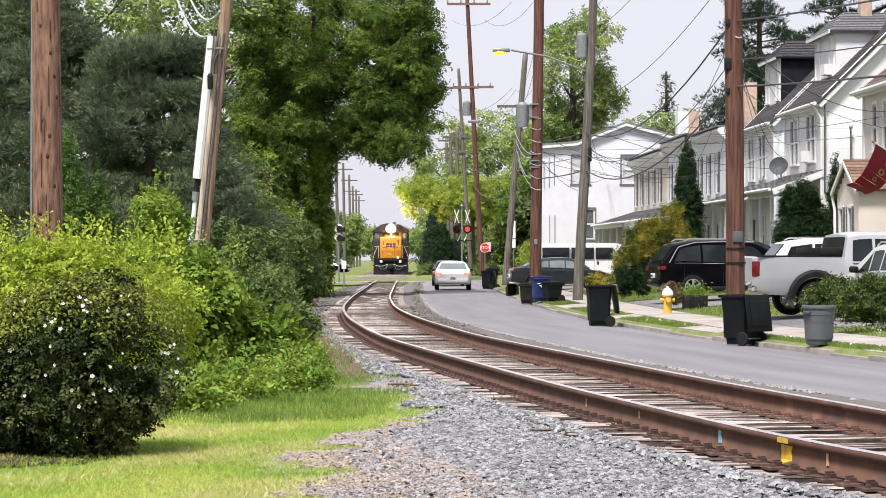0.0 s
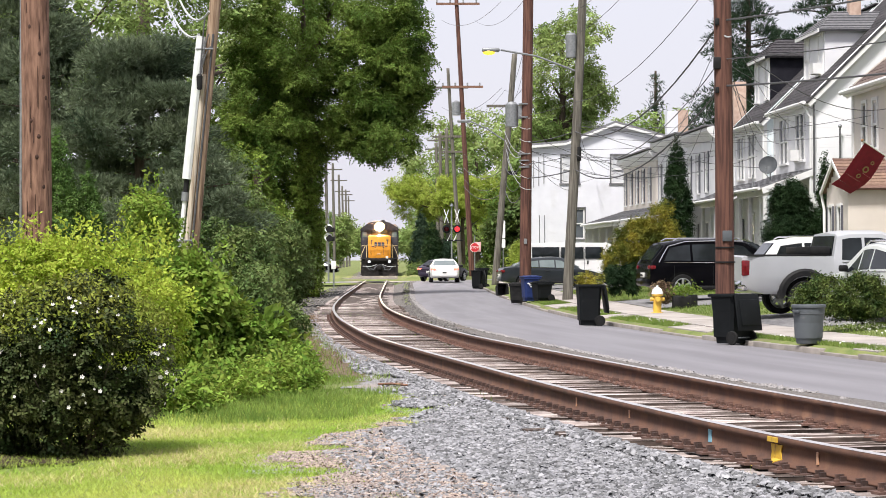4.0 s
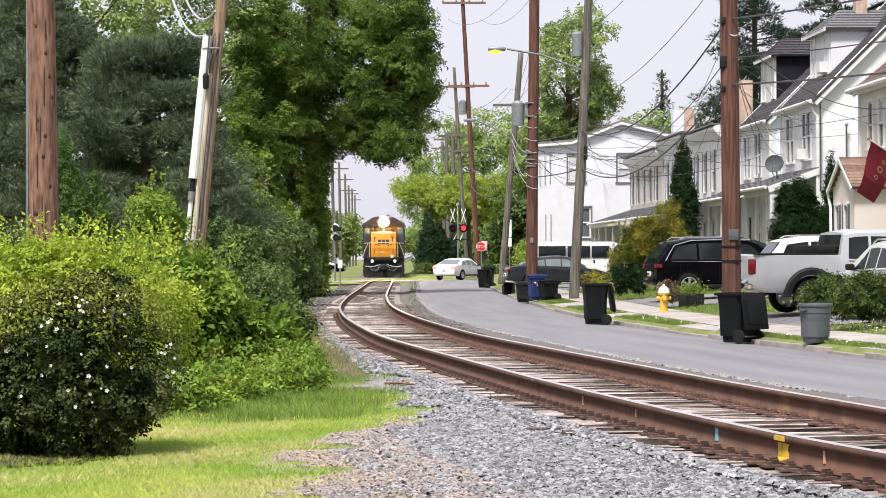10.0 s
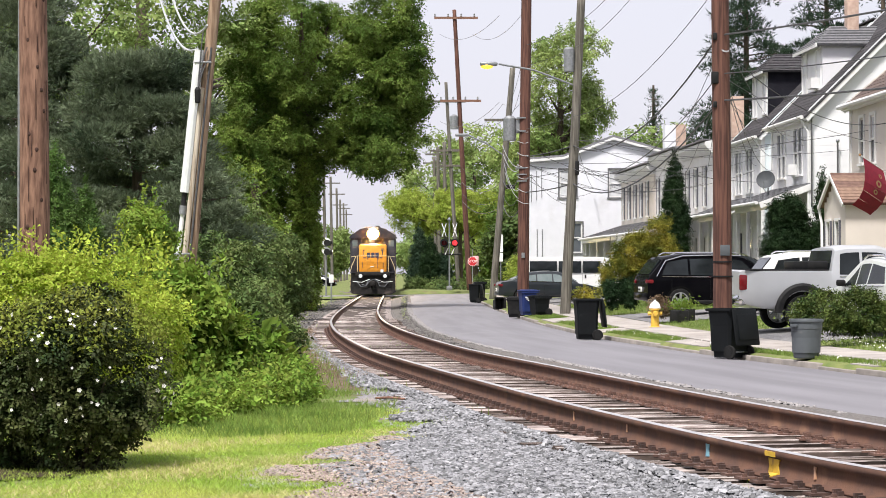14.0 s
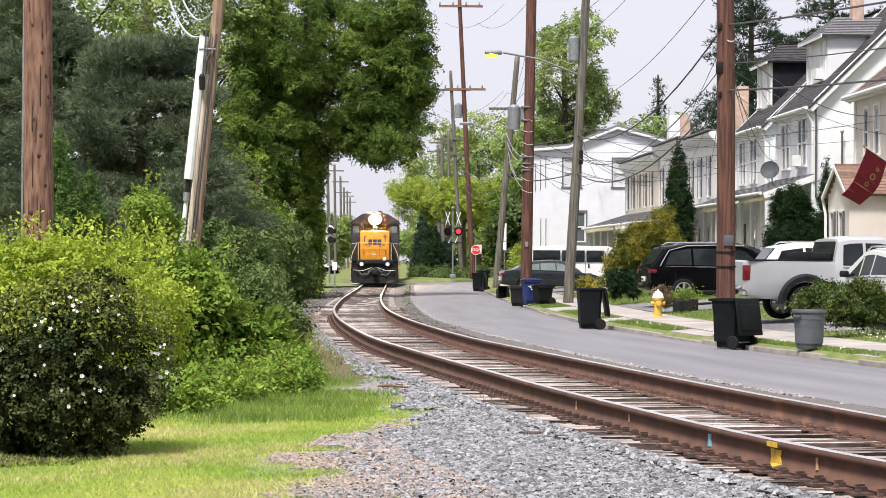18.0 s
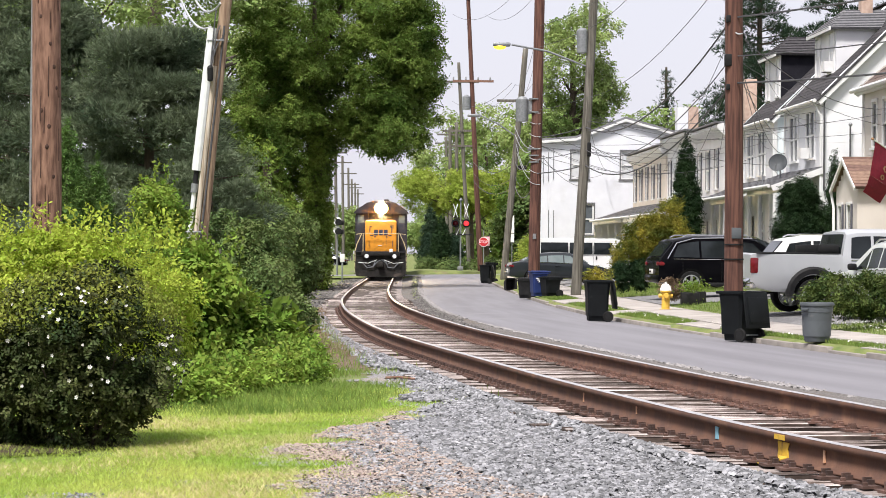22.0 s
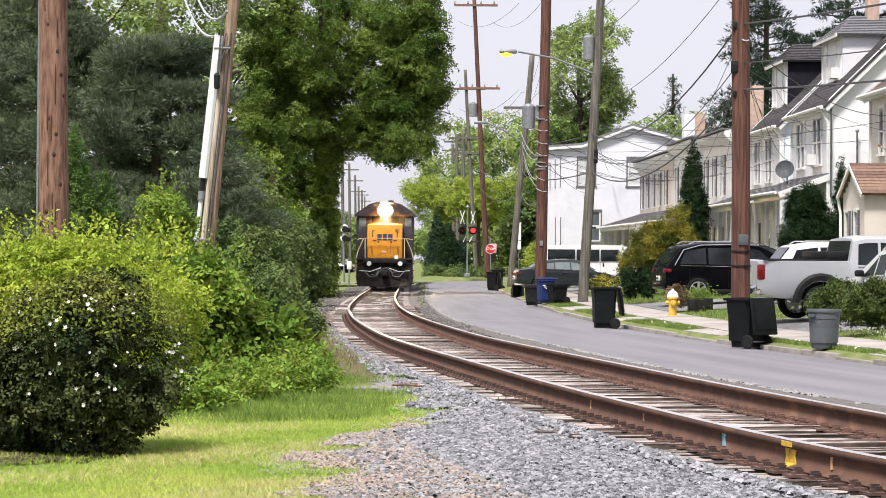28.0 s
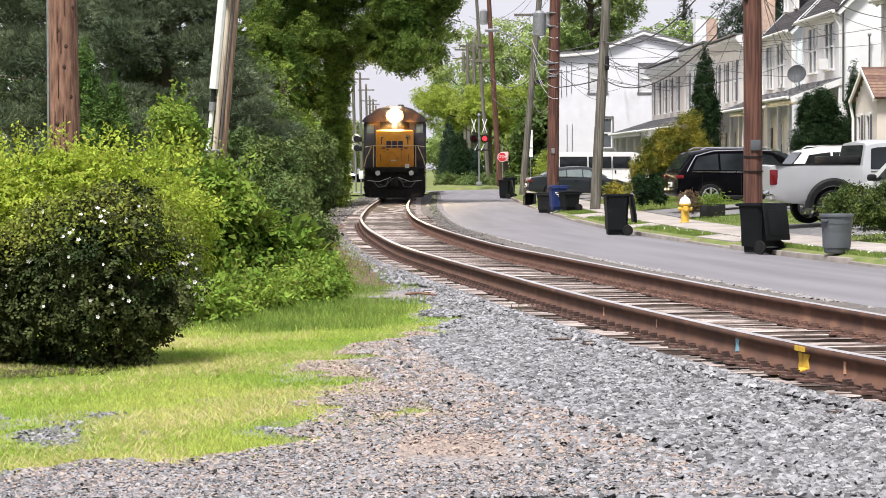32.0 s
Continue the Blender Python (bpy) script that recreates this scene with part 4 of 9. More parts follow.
A0 = Vector((14.5, 12, 0.3))
for z, r in ((6.35, 0.020), (5.55, 0.012), (5.0, 0.020), (7.4, 0.009), (9.8, 0.009), (10.6, 0.009)):
    cable(arc((6.0, 46.5, z + 0.2), A0 + Vector((0, 0, z - 0.2)), 0.5), r)
    cable(arc((5.95, 46.5, z + 0.2), (P2[0] + 0.3, 80, P2[2] + z - 0.35), 0.95 if z < 7 else 0.6), r)
    cable(arc((P2[0] + 0.3, 80, P2[2] + z - 0.35), (P1[0] + 0.1, 86, P1[2] + z - 0.4), 0.05), r)
    cable(arc((P1[0] + 0.1, 86, P1[2] + z - 0.4), (P3[0] + 0.6, 125, P3[2] + z + 0.2), 0.8), r)
    cable(arc((P3[0] + 0.6, 125, P3[2] + z + 0.2), (P4[0] - 0.6, 166, P4[2] + z + 1.6), 0.7), r)
for z in (12.8, 19.2):
    for dx in (-1.2, 1.2):
        cable(arc((P4[0] - 1 + dx, 166, z), (P3[0] + 1.0 + dx * 0.5, 125, z * 0.75 + 1.5), 0.8), 0.012)
ENDS = [(13.0, 78.5, 6.3), (12.9, 84, 6.2), (13.0, 90, 6.0), (12.6, 96, 6.1), (12.1, 100, 5.8), (11.8, 110, 6.0), (11.4, 118, 5.9), (9.5, 131.8, 6.6), (8.0, 131.8, 5.4), (12.9, 62, 5.2), (12.4, 60, 5.6), (13.4, 79, 6.7), (12.8, 84.4, 5.2)]
for i, e in enumerate(ENDS):
    src = [(6.0, 46.5, 5.9), (P2[0] + 0.3, 80, 6.0), (P1[0] + 0.15, 86, 5.9), (P3[0] + 0.5, 125, 6.4)]
    for s in (src[:3] if i < 8 else src[1:3] if i < 9 else src[:2]):
        if rngw.random() < 0.85:
            cable(arc(Vector(s) + Vector((0, 0, rngw.uniform(-0.7, 0.8))), Vector(e) + Vector((0, 0, rngw.uniform(-0.3, 0.3))), rngw.uniform(0.25, 0.8)), rngw.choice([0.006, 0.008, 0.010]), label="thin service cable from a pole to a house")
for i in range(7):
    z = 4.6 + 0.45 * i
    a = Vector((P1[0] - 0.22, 85.8, P1[2] + z - 0.3))
    cable(arc(a, a + Vector((0.42, 0, -0.05 - 0.2 * rngw.random())), 0.05, 6), 0.014, M_wirel, "pale looped cable on a pole")
for i in range(4):
    a = Vector((P3[0] + 0.55 + 0.05 * i, 124.8, P3[2] + 8.5 - 0.5 * i))
    cable(arc(a, a + Vector((0.5 + 0.7 * rngw.random(), -0.2, -0.7 - 1.1 * rngw.random())), 0.5, 8), 0.02, M_wirel, "pale looped cable on a pole")
cable(arc((PR[0] - 0.17, 46.4, 6.45), (PR[0] + 0.1, 46.25, 6.2), 0.1, 6), 0.014, M_wirel, "pale looped cable on a pole")


# ---- bins ----
def cart(name, m, material, label, lid_open=True, h=0.98, fallen=False, group="wheeled bins"):
    t = thing(name, m, label, "wheelie bin", group)
    bm = B()
    lo, hi, n = (0.22, 0.25), (0.29, 0.35), 5
    rings = []
    for s in range(n + 1):
        k = s / n
        a, b = lo[0] + (hi[0] - lo[0]) * k, lo[1] + (hi[1] - lo[1]) * k
        c = 0.06
        ring = [(a, b - c), (a - c, b), (c - a, b), (-a, b - c), (-a, c - b), (c - a, -b), (a - c, -b), (a, c - b)]
        rings.append([bm.verts.new((u, v, 0.03 + (h - 0.03) * k)) for u, v in ring])
    for p, q in zip(rings, rings[1:]):
        for i in range(8):
            bm.faces.new((p[i], p[(i + 1) % 8], q[(i + 1) % 8], q[i]))
    bm.faces.new(rings[0][::-1])
    inner = [bm.verts.new((v.co.x * 0.93, v.co.y * 0.93, v.co.z)) for v in rings[-1]]
    deep = [bm.verts.new((v.co.x * 0.85, v.co.y * 0.85, 0.15)) for v in rings[-1]]
    for i in range(8):
        bm.faces.new((rings[-1][i], rings[-1][(i + 1) % 8], inner[(i + 1) % 8], inner[i]))
        bm.faces.new((inner[i], inner[(i + 1) % 8], deep[(i + 1) % 8], deep[i]))
    bm.faces.new(deep)
    body = part("body", bm, material, t)
    bm = B()
    for s in (-1, 1):
        box(bm, (s * 0.295, 0, h - 0.03), (0.025, 0.72, 0.05), bevel=0.008)
        box(bm, (0, s * 0.355, h - 0.03), (0.6, 0.025, 0.05), bevel=0.008)
    part("rim", bm, material, body)
    part("handle", rod(B(), (0.36, -0.26, h - 0.02), (0.36, 0.26, h - 0.02), 0.018), material, t)
    for s in (-1, 1):
        part("handle_bracket", box(B(), (0.325, s * 0.22, h - 0.03), (0.09, 0.03, 0.06), bevel=0.008), material, t)
        w = part("wheel", lathe(B(), [(0.03, -0.03), (0.125, -0.03), (0.135, -0.015), (0.135, 0.015), (0.125, 0.03), (0.03, 0.03)], m=pose(0.24, s * 0.29, 0.135, 90)), M_rubber, t)
        part("hub", lathe(B(), [(0.01, -0.036), (0.07, -0.036), (0.075, 0.036), (0.01, 0.036)], m=pose(0.24, s * 0.29, 0.135, 90), seg=12), M_black, w)
    part("axle", rod(B(), (0.24, -0.29, 0.135), (0.24, 0.29, 0.135), 0.014), M_galv, t)
    bm = box(B(), (0, 0, 0), (0.70, 0.72, 0.045), bevel=0.02)
    box(bm, (0, 0, 0.03), (0.5, 0.55, 0.03), bevel=0.012)
    lid = part("lid", bm, material, t)
    lid.matrix_basis = pose(0.405, 0, h - 0.36, 0, 82, 0) if lid_open else pose(0.02, 0, h + 0.025)
    return t


cart("wheelie_bin", pose(5.78, 43.7, float(rz_(43.7)) + 0.01, 0, 0, -46), M_bin, "dark green wheeled bin with its lid hanging open beside a pole")
cart("wheelie_bin", pose(3.86, 56, float(rz_(56)) + 0.01, 0, 0, 4), M_bin, "dark green wheeled bin with its lid hanging open at the kerb", h=1.03)
cart("wheelie_bin", pose(2.35, 120, float(rz_(120)) + 0.01, 0, 0, -8), M_bin, "dark green wheeled bin at the kerb near a stop sign", lid_open=True, h=1.0)
b4 = cart("wheelie_bin", pose(2.62, 121.2, float(rz_(121)) + 0.01, 0, 0, 10), M_bin, "dark green wheeled bin with a raised lid at the kerb", lid_open=False, h=1.05)
bb = cart("recycling_bin", pose(3.47, 80.6, ground_z(3.47, 80.6) + 0.02, 0, 0, 10), M_binblue, "navy blue wheeled recycling bin beside a pole", lid_open=False, h=0.86, group="wheeled bins")
for i in range(3):
    part("marking", box(B(), (-0.05 + 0.03 * i, -0.362, 0.66 - 0.06 * i), (0.26 - 0.05 * i, 0.008, 0.03)), M_white, bb, "faint white printed bars")
cart("wheelie_bin", pose(3.83, 79.4, ground_z(3.83, 79.4) + 0.02, 0, 0, 20), M_bin, "dark green wheeled bin with a shut lid on the verge", lid_open=False, h=0.66)
cart("wheelie_bin", pose(3.1, 82.6, float(rz_(79)) + 0.02, 0, 0, -6), M_black, "black wheeled bin at the kerb beside a blue one", lid_open=False, h=0.72)
cart("wheelie_bin", pose(2.85, 97.5, float(rz_(97)) + 0.27, 82, 0, 14) @ Matrix.Diagonal((0.74, 0.74, 0.74, 1)), M_black, "black wheeled bin lying tipped over on its side", lid_open=True, h=0.75)
g = thing("rubbish_bin", pose(6.72, 40.4, ground_z(6.75, 40.4) + 0.02, 0, 0, 0), "round grey plastic rubbish bin with a rolled rim on the kerb", "bin")
part("body", lathe(B(), [(0.21, 0), (0.225, 0.03), (0.275, 0.52), (0.283, 0.53), (0.288, 0.66), (0.27, 0.66), (0.25, 0.1), (0.02, 0.08)], seg=28), M_bingrey, g)
part("rim", lathe(B(), [(0.285, 0.64), (0.305, 0.645), (0.31, 0.675), (0.30, 0.70), (0.275, 0.695), (0.272, 0.65)], seg=28), M_bingrey, g)
for s in (0.6, 3.74):
    part("handle", box(B(), (0.30 * math.cos(s), 0.30 * math.sin(s), 0.58), (0.05, 0.16, 0.05), math.degrees(s), 0.012), M_bingrey, g)

# ---- fire hydrant ----
hy = thing("fire_hydrant", pose(*at(5.98, 60.2)), "yellow fire hydrant with a white cap on the verge", "fire hydrant")
part("base_flange", lathe(B(), [(0.16, -0.03), (0.16, 0.05), (0.11, 0.06)]), M_hydy, hy)
part("barrel", lathe(B(), [(0.11, 0.04), (0.105, 0.48), (0.15, 0.5), (0.15, 0.54), (0.12, 0.545)]), M_hydy, hy)
part("bonnet", lathe(B(), [(0.155, 0.54), (0.15, 0.58), (0.12, 0.66), (0.07, 0.71), (0.03, 0.72), (0.03, 0.77), (0.01, 0.77)]), M_white, hy, "white domed bonnet")
for d, r in (((-1, 0, 0), 0.052), ((1, 0, 0), 0.052), ((0, -1, 0), 0.07)):
    o = part("outlet", rod(B(), Vector((0, 0, 0.4)) + Vector(d) * 0.06, Vector((0, 0, 0.4)) + Vector(d) * 0.15, r, r, 14), M_hydy, hy)
    part("outlet_cap", rod(B(), Vector((0, 0, 0.4)) + Vector(d) * 0.15, Vector((0, 0, 0.4)) + Vector(d) * 0.19, r * 1.15, r * 0.9, 8), M_hydy, o)

# ---- crossing signals and signs ----
def signal(x, y, m, lit, label):
    s = thing("crossing_signal", m, label, "crossing signal", "crossing signals")
    part("base", box(B(), (0, 0, 0.15), (0.4, 0.4, 0.3), bevel=0.03), M_galv, s)
    part("mast", rod(B(), (0, 0, 0.2), (0, 0, 5.1), 0.06, 0.055, 14), M_galv, s)
    part("mast_cap", ball(B(), (0, 0, 5.1), 0.07), M_galv, s)
    bar = part("light_arm", rod(B(), (-0.6, -0.04, 3.35), (0.6, -0.04, 3.35), 0.035), M_galv, s)
    for k, dx in enumerate((-0.37, 0.39)):
        bg = part("signal_background", lathe(B(), [(0.01, -0.02), (0.30, -0.02), (0.30, 0.02), (0.01, 0.02)], m=pose(dx, -0.12, 3.35, 90)), M_black, s)
        part("visor", lathe(B(), [(0.185, 0.0), (0.20, 0.0), (0.20, 0.25), (0.185, 0.25)], m=pose(dx, -0.13, 3.35, 90), caps=False), M_black, bg)
        part("lens", ball(B(), (dx, -0.15, 3.35), 0.18, (1, 0.35, 1), 16, 10), M_sigred if lit[k] else M_redlamp, bg, "round red signal lens")
        part("rear_light", lathe(B(), [(0.01, -0.02), (0.28, -0.02), (0.22, 0.14), (0.01, 0.14)], m=pose(dx, 0.2, 3.35, -90)), M_white, bg)
    for k, dx in enumerate((-0.37, 0.39)):
        cb = part("crossbuck", box(B(), (dx, -0.09, 4.25), (0.05, 0.02, 1.0), ry=18, bevel=0.004), M_white, s, "white crossbuck blade seen edge on")
        part("crossbuck_blade", box(B(), (dx, -0.1, 4.25), (0.05, 0.02, 1.0), ry=-18, bevel=0.004), M_white, cb)
    part("bell", ball(B(), (0, -0.05, 5.0), 0.14, (1, 1, 0.7)), M_galv, s)
    for dx in (-0.2, 0.25):
        part("lower_bracket", box(B(), (dx, -0.05, 2.75), (0.06, 0.1, 0.5), ry=25), M_white, s)
    part("bungalow_arm", rod(B(), (-0.5, -0.05, 2.55), (0.8, -0.05, 2.55), 0.05), M_black, s)
    return s


sgz = 0.42
signal(1.34, 160, pose(1.34, 160, sgz, 0, 0, 0), (False, True), "railway crossing signal with a lit red light and crossbucks")
s2 = thing("crossing_signal", pose(-6.85, 148.5, ground_z(-6.85, 148.5) + 0.3), "railway crossing signal partly behind ivy with white-backed lights", "crossing signal", "crossing signals")
part("mast", rod(B(), (0, 0, 0), (0, 0, 4.4), 0.06, 0.055, 12), M_galv, s2)
for z in (3.55, 2.95):
    part("signal_background", lathe(B(), [(0.01, -0.04), (0.27, -0.03), (0.27, 0.03), (0.01, 0.08)], m=pose(0, -0.12, z, 90)), M_white, s2, "round signal lamp with a pale rim")
    part("lamp_hood", lathe(B(), [(0.01, 0.0), (0.2, 0.0), (0.22, 0.16), (0.01, 0.16)], m=pose(0.07, -0.16, z - 0.07, 90)), M_black, s2)
    part("visor", box(B(), (0.24, -0.05, z - 0.1), (0.35, 0.25, 0.3), bevel=0.05), M_black, s2)
w = thing("whistle_post", pose(-6.05, 138, ground_z(-6.05, 138)), "small white trackside marker post", "marker post")
part("post", box(B(), (0, 0, 0.8), (0.10, 0.06, 1.6), bevel=0.01), M_galv, w)
part("plate", box(B(), (0, -0.04, 1.45), (0.28, 0.02, 0.5), bevel=0.006), M_white, w)


def text_mesh(name, body, size, m, material, parent, label=""):
    cu = bpy.data.curves.new(name, "FONT")
    cu.body, cu.size, cu.align_x, cu.align_y, cu.extrude = body, size, "CENTER", "CENTER", 0.003
    tmp = new(name, cu)
    me = bpy.data.meshes.new_from_object(tmp.evaluated_get(bpy.context.evaluated_depsgraph_get()))
    bpy.data.objects.remove(tmp)
    me.materials.clear()
    me.materials.append(material)
    ob = new(name, me)
    ob.parent, ob.matrix_basis = parent, m
    if label:
        ob["label"] = label
    return ob


st = thing("stop_sign", pose(2.75, 148, ground_z(2.75, 148)), "red octagonal stop sign on a thin post at the corner", "stop sign")
part("post", box(B(), (0, 0, 1.5), (0.05, 0.04, 3.0)), M_galv, st)
sb = part("sign_border", lathe(B(), [(0.01, -0.01), (0.33, -0.01), (0.33, 0.01), (0.01, 0.01)], seg=8, m=pose(0, -0.05, 2.2, 90, 0, 0) @ Matrix.Rotation(math.pi / 8, 4, "Z")), M_white, st)
part("sign_face", lathe(B(), [(0.01, -0.012), (0.30, -0.012), (0.30, 0.012), (0.01, 0.012)], seg=8, m=pose(0, -0.056, 2.2, 90, 0, 0) @ Matrix.Rotation(math.pi / 8, 4, "Z")), M_signred, sb)
text_mesh("sign_word", "STOP", 0.24, pose(0, -0.074, 2.2, 90, 0, 0), M_white, sb, "white word on the stop sign")
part("side_plate", box(B(), (0.22, 0.02, 2.24), (0.36, 0.02, 0.62), bevel=0.006), mat("pale_pink_plate", (0.72, 0.42, 0.42), (0.66, 0.38, 0.38), scale=4, rough=0.5), st, "pale sign plate behind the stop sign")
bn = thing("pole_banner", pose(4.05, 130, ground_z(4.05, 130)), "small white vertical sign on a thin post", "sign")
part("post", rod(B(), (0, 0, 0), (0, 0, 3.7), 0.025), M_galv, bn)
part("plate", box(B(), (0, -0.03, 3.1), (0.24, 0.02, 1.0)), M_white, bn)
part("plate_lower", box(B(), (0.02, -0.03, 2.3), (0.2, 0.02, 0.5)), M_white, bn)
# ---- vehicles ----
def vehicle(name, m, paint, label, L, W, wr, wheels, belt, roof, side_windows, sill=0.28, roofw=0.76, category="car", lit=False, rails=False, bumper=None, glass=None, lamp_z=None, handles=(-0.25, 0.75)):
    """A car lofted from cross-sections; +x is its front, origin on the ground. belt, roof: side lines of (x, z); side_windows: corners (x, share of the way from belt to roof)."""
    t = thing(name, m, label, category, "vehicles")
    glass = glass or M_glass
    bx, bz = zip(*belt)
    rx, rz = zip(*roof)
    zb = lambda x: float(np.interp(x, bx, bz))
    zr = lambda x: max(zb(x), float(np.interp(x, rx, rz))) if rx[0] < x < rx[-1] else zb(x)
    wx_ = lambda x: W / 2 * (1 - 0.13 * max(0.0, (abs(x) - L * 0.36) / (L * 0.14)) ** 2.2)
    rmax = max(rz)

    def corner(x):
        """Half width and height at the cabin's upper corner."""
        k = max(0.0, min(1.0, (zr(x) - zb(x)) / (rmax - zb(0))))
        w = wx_(x) * 0.985
        return w * (1 - (1 - roofw) * k) - 0.03 * (1 - k), zr(x) - 0.05 * k + 0.012 * (1 - k)
    xs = sorted({round(v, 3) for v in [*bx, *rx, *np.linspace(-L / 2, L / 2, 22)]})
    bm, rings = B(), []
    for i, x in enumerate(xs):
        w, b, (cw, cz) = wx_(x), zb(x), corner(x)
        k = max(0.0, min(1.0, (zr(x) - b) / (rmax - zb(0))))
        s_ = sill + 0.16 * max(0.0, (abs(x) - L * 0.42) / (L * 0.08))
        half = [(0, s_), (w * 0.93, s_), (w * 0.985, s_ + 0.10), (w, s_ + (b - s_) * 0.5), (w * 0.995, b - 0.14), (w * 0.985, b), (cw, cz), (cw * 0.86, zr(x) + 0.02), (0, zr(x) + 0.035 + 0.015 * k)]
        ring = [(p, q) for p, q in half] + [(-p, q) for p, q in half[-2:0:-1]]
        rings.append([bm.verts.new((x, p, q)) for p, q in ring])
    n = len(rings[0])
    for p, q in zip(rings, rings[1:]):
        for i in range(n):
            bm.faces.new((p[i], p[(i + 1) % n], q[(i + 1) % n], q[i]))
    bm.faces.new(rings[0][::-1]), bm.faces.new(rings[-1])
    body = part("body", bm, paint, t)

    def on_side(x, u):
        w0, b = wx_(x) * 0.985, zb(x)
        w1, z1 = corner(x)
        return w0 + (w1 - w0) * u + 0.007, b + (z1 - b) * u
    for s in (-1, 1):
        for win in side_windows:
            bm = B()
            pts = []
            for (x0, u0), (x1, u1) in zip(win, win[1:] + win[:1]):
                pts += [(x0 + (x1 - x0) * j / 3, u0 + (u1 - u0) * j / 3) for j in range(3)]
            ring = [(x, *on_side(x, u)) for x, u in pts]
            o = [bm.verts.new((x, s * y, z)) for x, y, z in ring]
            i_ = [bm.verts.new((x, s * (y - 0.02), z)) for x, y, z in ring]
            bmesh.ops.triangulate(bm, faces=[bm.faces.new(o), bm.faces.new(i_[::-1])])
            for j in range(len(o)):
                bm.faces.new((o[j], o[(j + 1) % len(o)], i_[(j + 1) % len(o)], i_[j]))
            part("side_window", bm, glass, body)
        mx = side_windows[-1][-1][0] - 0.18
        part("mirror", box(B(), (mx, s * (W / 2 + 0.08), zb(mx) + 0.09), (0.13, 0.2, 0.14), bevel=0.045), M_black, t)
        part("belt_trim", tube(B(), [(x, s * (wx_(x) * 0.985 + 0.006), zb(x) + 0.012) for x in np.linspace(side_windows[0][0][0], mx, 8)], 0.011, 5), M_chrome, body, "thin bright trim under the windows")
        for hx in handles:
            part("door_handle", box(B(), (hx, s * (W / 2 + 0.012), zb(hx) - 0.11), (0.2, 0.03, 0.03), bevel=0.01), paint, t)
        for gx in (mx - 0.05, (side_windows[0][0][0] + mx) / 2, side_windows[0][0][0] + 0.3):
            part("door_gap", box(B(), (gx, s * (W / 2 - 0.010), (zb(gx) + sill) / 2 + 0.03), (0.010, 0.03, (zb(gx) - sill) * 0.72)), M_black, body)
        part("sill_trim", box(B(), (sum(wheels) / 2, s * (W / 2 - 0.03), sill + 0.04), (abs(wheels[0] - wheels[-1]) - 2.5 * wr, 0.06, 0.10), bevel=0.02), M_black, body)
        if rails:
            part("roof_rail", tube(B(), [(rx[1] + 0.25, s * W / 2 * roofw * 0.93, rmax - 0.02), (rx[1] + 0.4, s * W / 2 * roofw * 0.93, rmax + 0.055), (rx[-2] - 0.3, s * W / 2 * roofw * 0.93, rmax + 0.055), (rx[-2] - 0.1, s * W / 2 * roofw * 0.93, rmax - 0.02)], 0.02, 8), M_chrome, t, "bright roof rail")
        lz = lamp_z or zb(-L / 2 + 0.2) - 0.14
        lw = wx_(-L / 2 + 0.1)
        if category != "pickup":
            part("tail_lamp", box(B(), (-L / 2 + 0.12, s * (lw - 0.14), lz), (0.27, 0.32, 0.13), bevel=0.045, rz=s * -16), M_brake if lit else M_redlamp, t, "red tail lamp")
        part("headlamp", box(B(), (L / 2 - 0.17, s * (lw - 0.16), zb(L / 2 - 0.3) - 0.10), (0.26, 0.34, 0.13), bevel=0.045, rz=s * 18), M_whitelamp, t)
    for nm, (x0, z0), (x1, z1), sx in (("windscreen", roof[-1], roof[-2], 1), ("rear_window", roof[0], roof[1], -1)):
        bm = B()
        q = []
        for u in (0.10, 0.88):
            x, z = x0 + (x1 - x0) * u, zr(x0 + (x1 - x0) * u)
            y = corner(x)[0] * 0.84
            q += [(x + sx * 0.02, -y, z + 0.045), (x + sx * 0.02, y, z + 0.045)]
        q = [q[0], q[1], q[3], q[2]]
        o = [bm.verts.new(p) for p in q]
        i_ = [bm.verts.new((p[0] - sx * 0.03, p[1], p[2] - 0.03)) for p in q]
        bm.faces.new(o), bm.faces.new(i_[::-1])
        for j in range(4):
            bm.faces.new((o[j], o[(j + 1) % 4], i_[(j + 1) % 4], i_[j]))
        part(nm, bm, glass, body)
    for s, nm in ((1, "front_bumper"), (-1, "rear_bumper")):
        part(nm, box(B(), (s * (L / 2 - 0.08), 0, sill + 0.20), (0.22, W * 0.86, 0.26), bevel=0.08), bumper or paint, t)
    part("number_plate", box(B(), (-L / 2 - 0.02, 0, (zb(-L / 2) + sill) / 2 + 0.08), (0.06, 0.31, 0.15), bevel=0.005), M_plate, t, "pale plate with unreadable bars")
    part("plate_bar", box(B(), (-L / 2 - 0.055, 0, (zb(-L / 2) + sill) / 2 + 0.08), (0.01, 0.22, 0.05)), M_black, t)
    ra = wr * 1.17
    a0 = math.asin(max(-1, min(1, (sill - wr) / ra)))
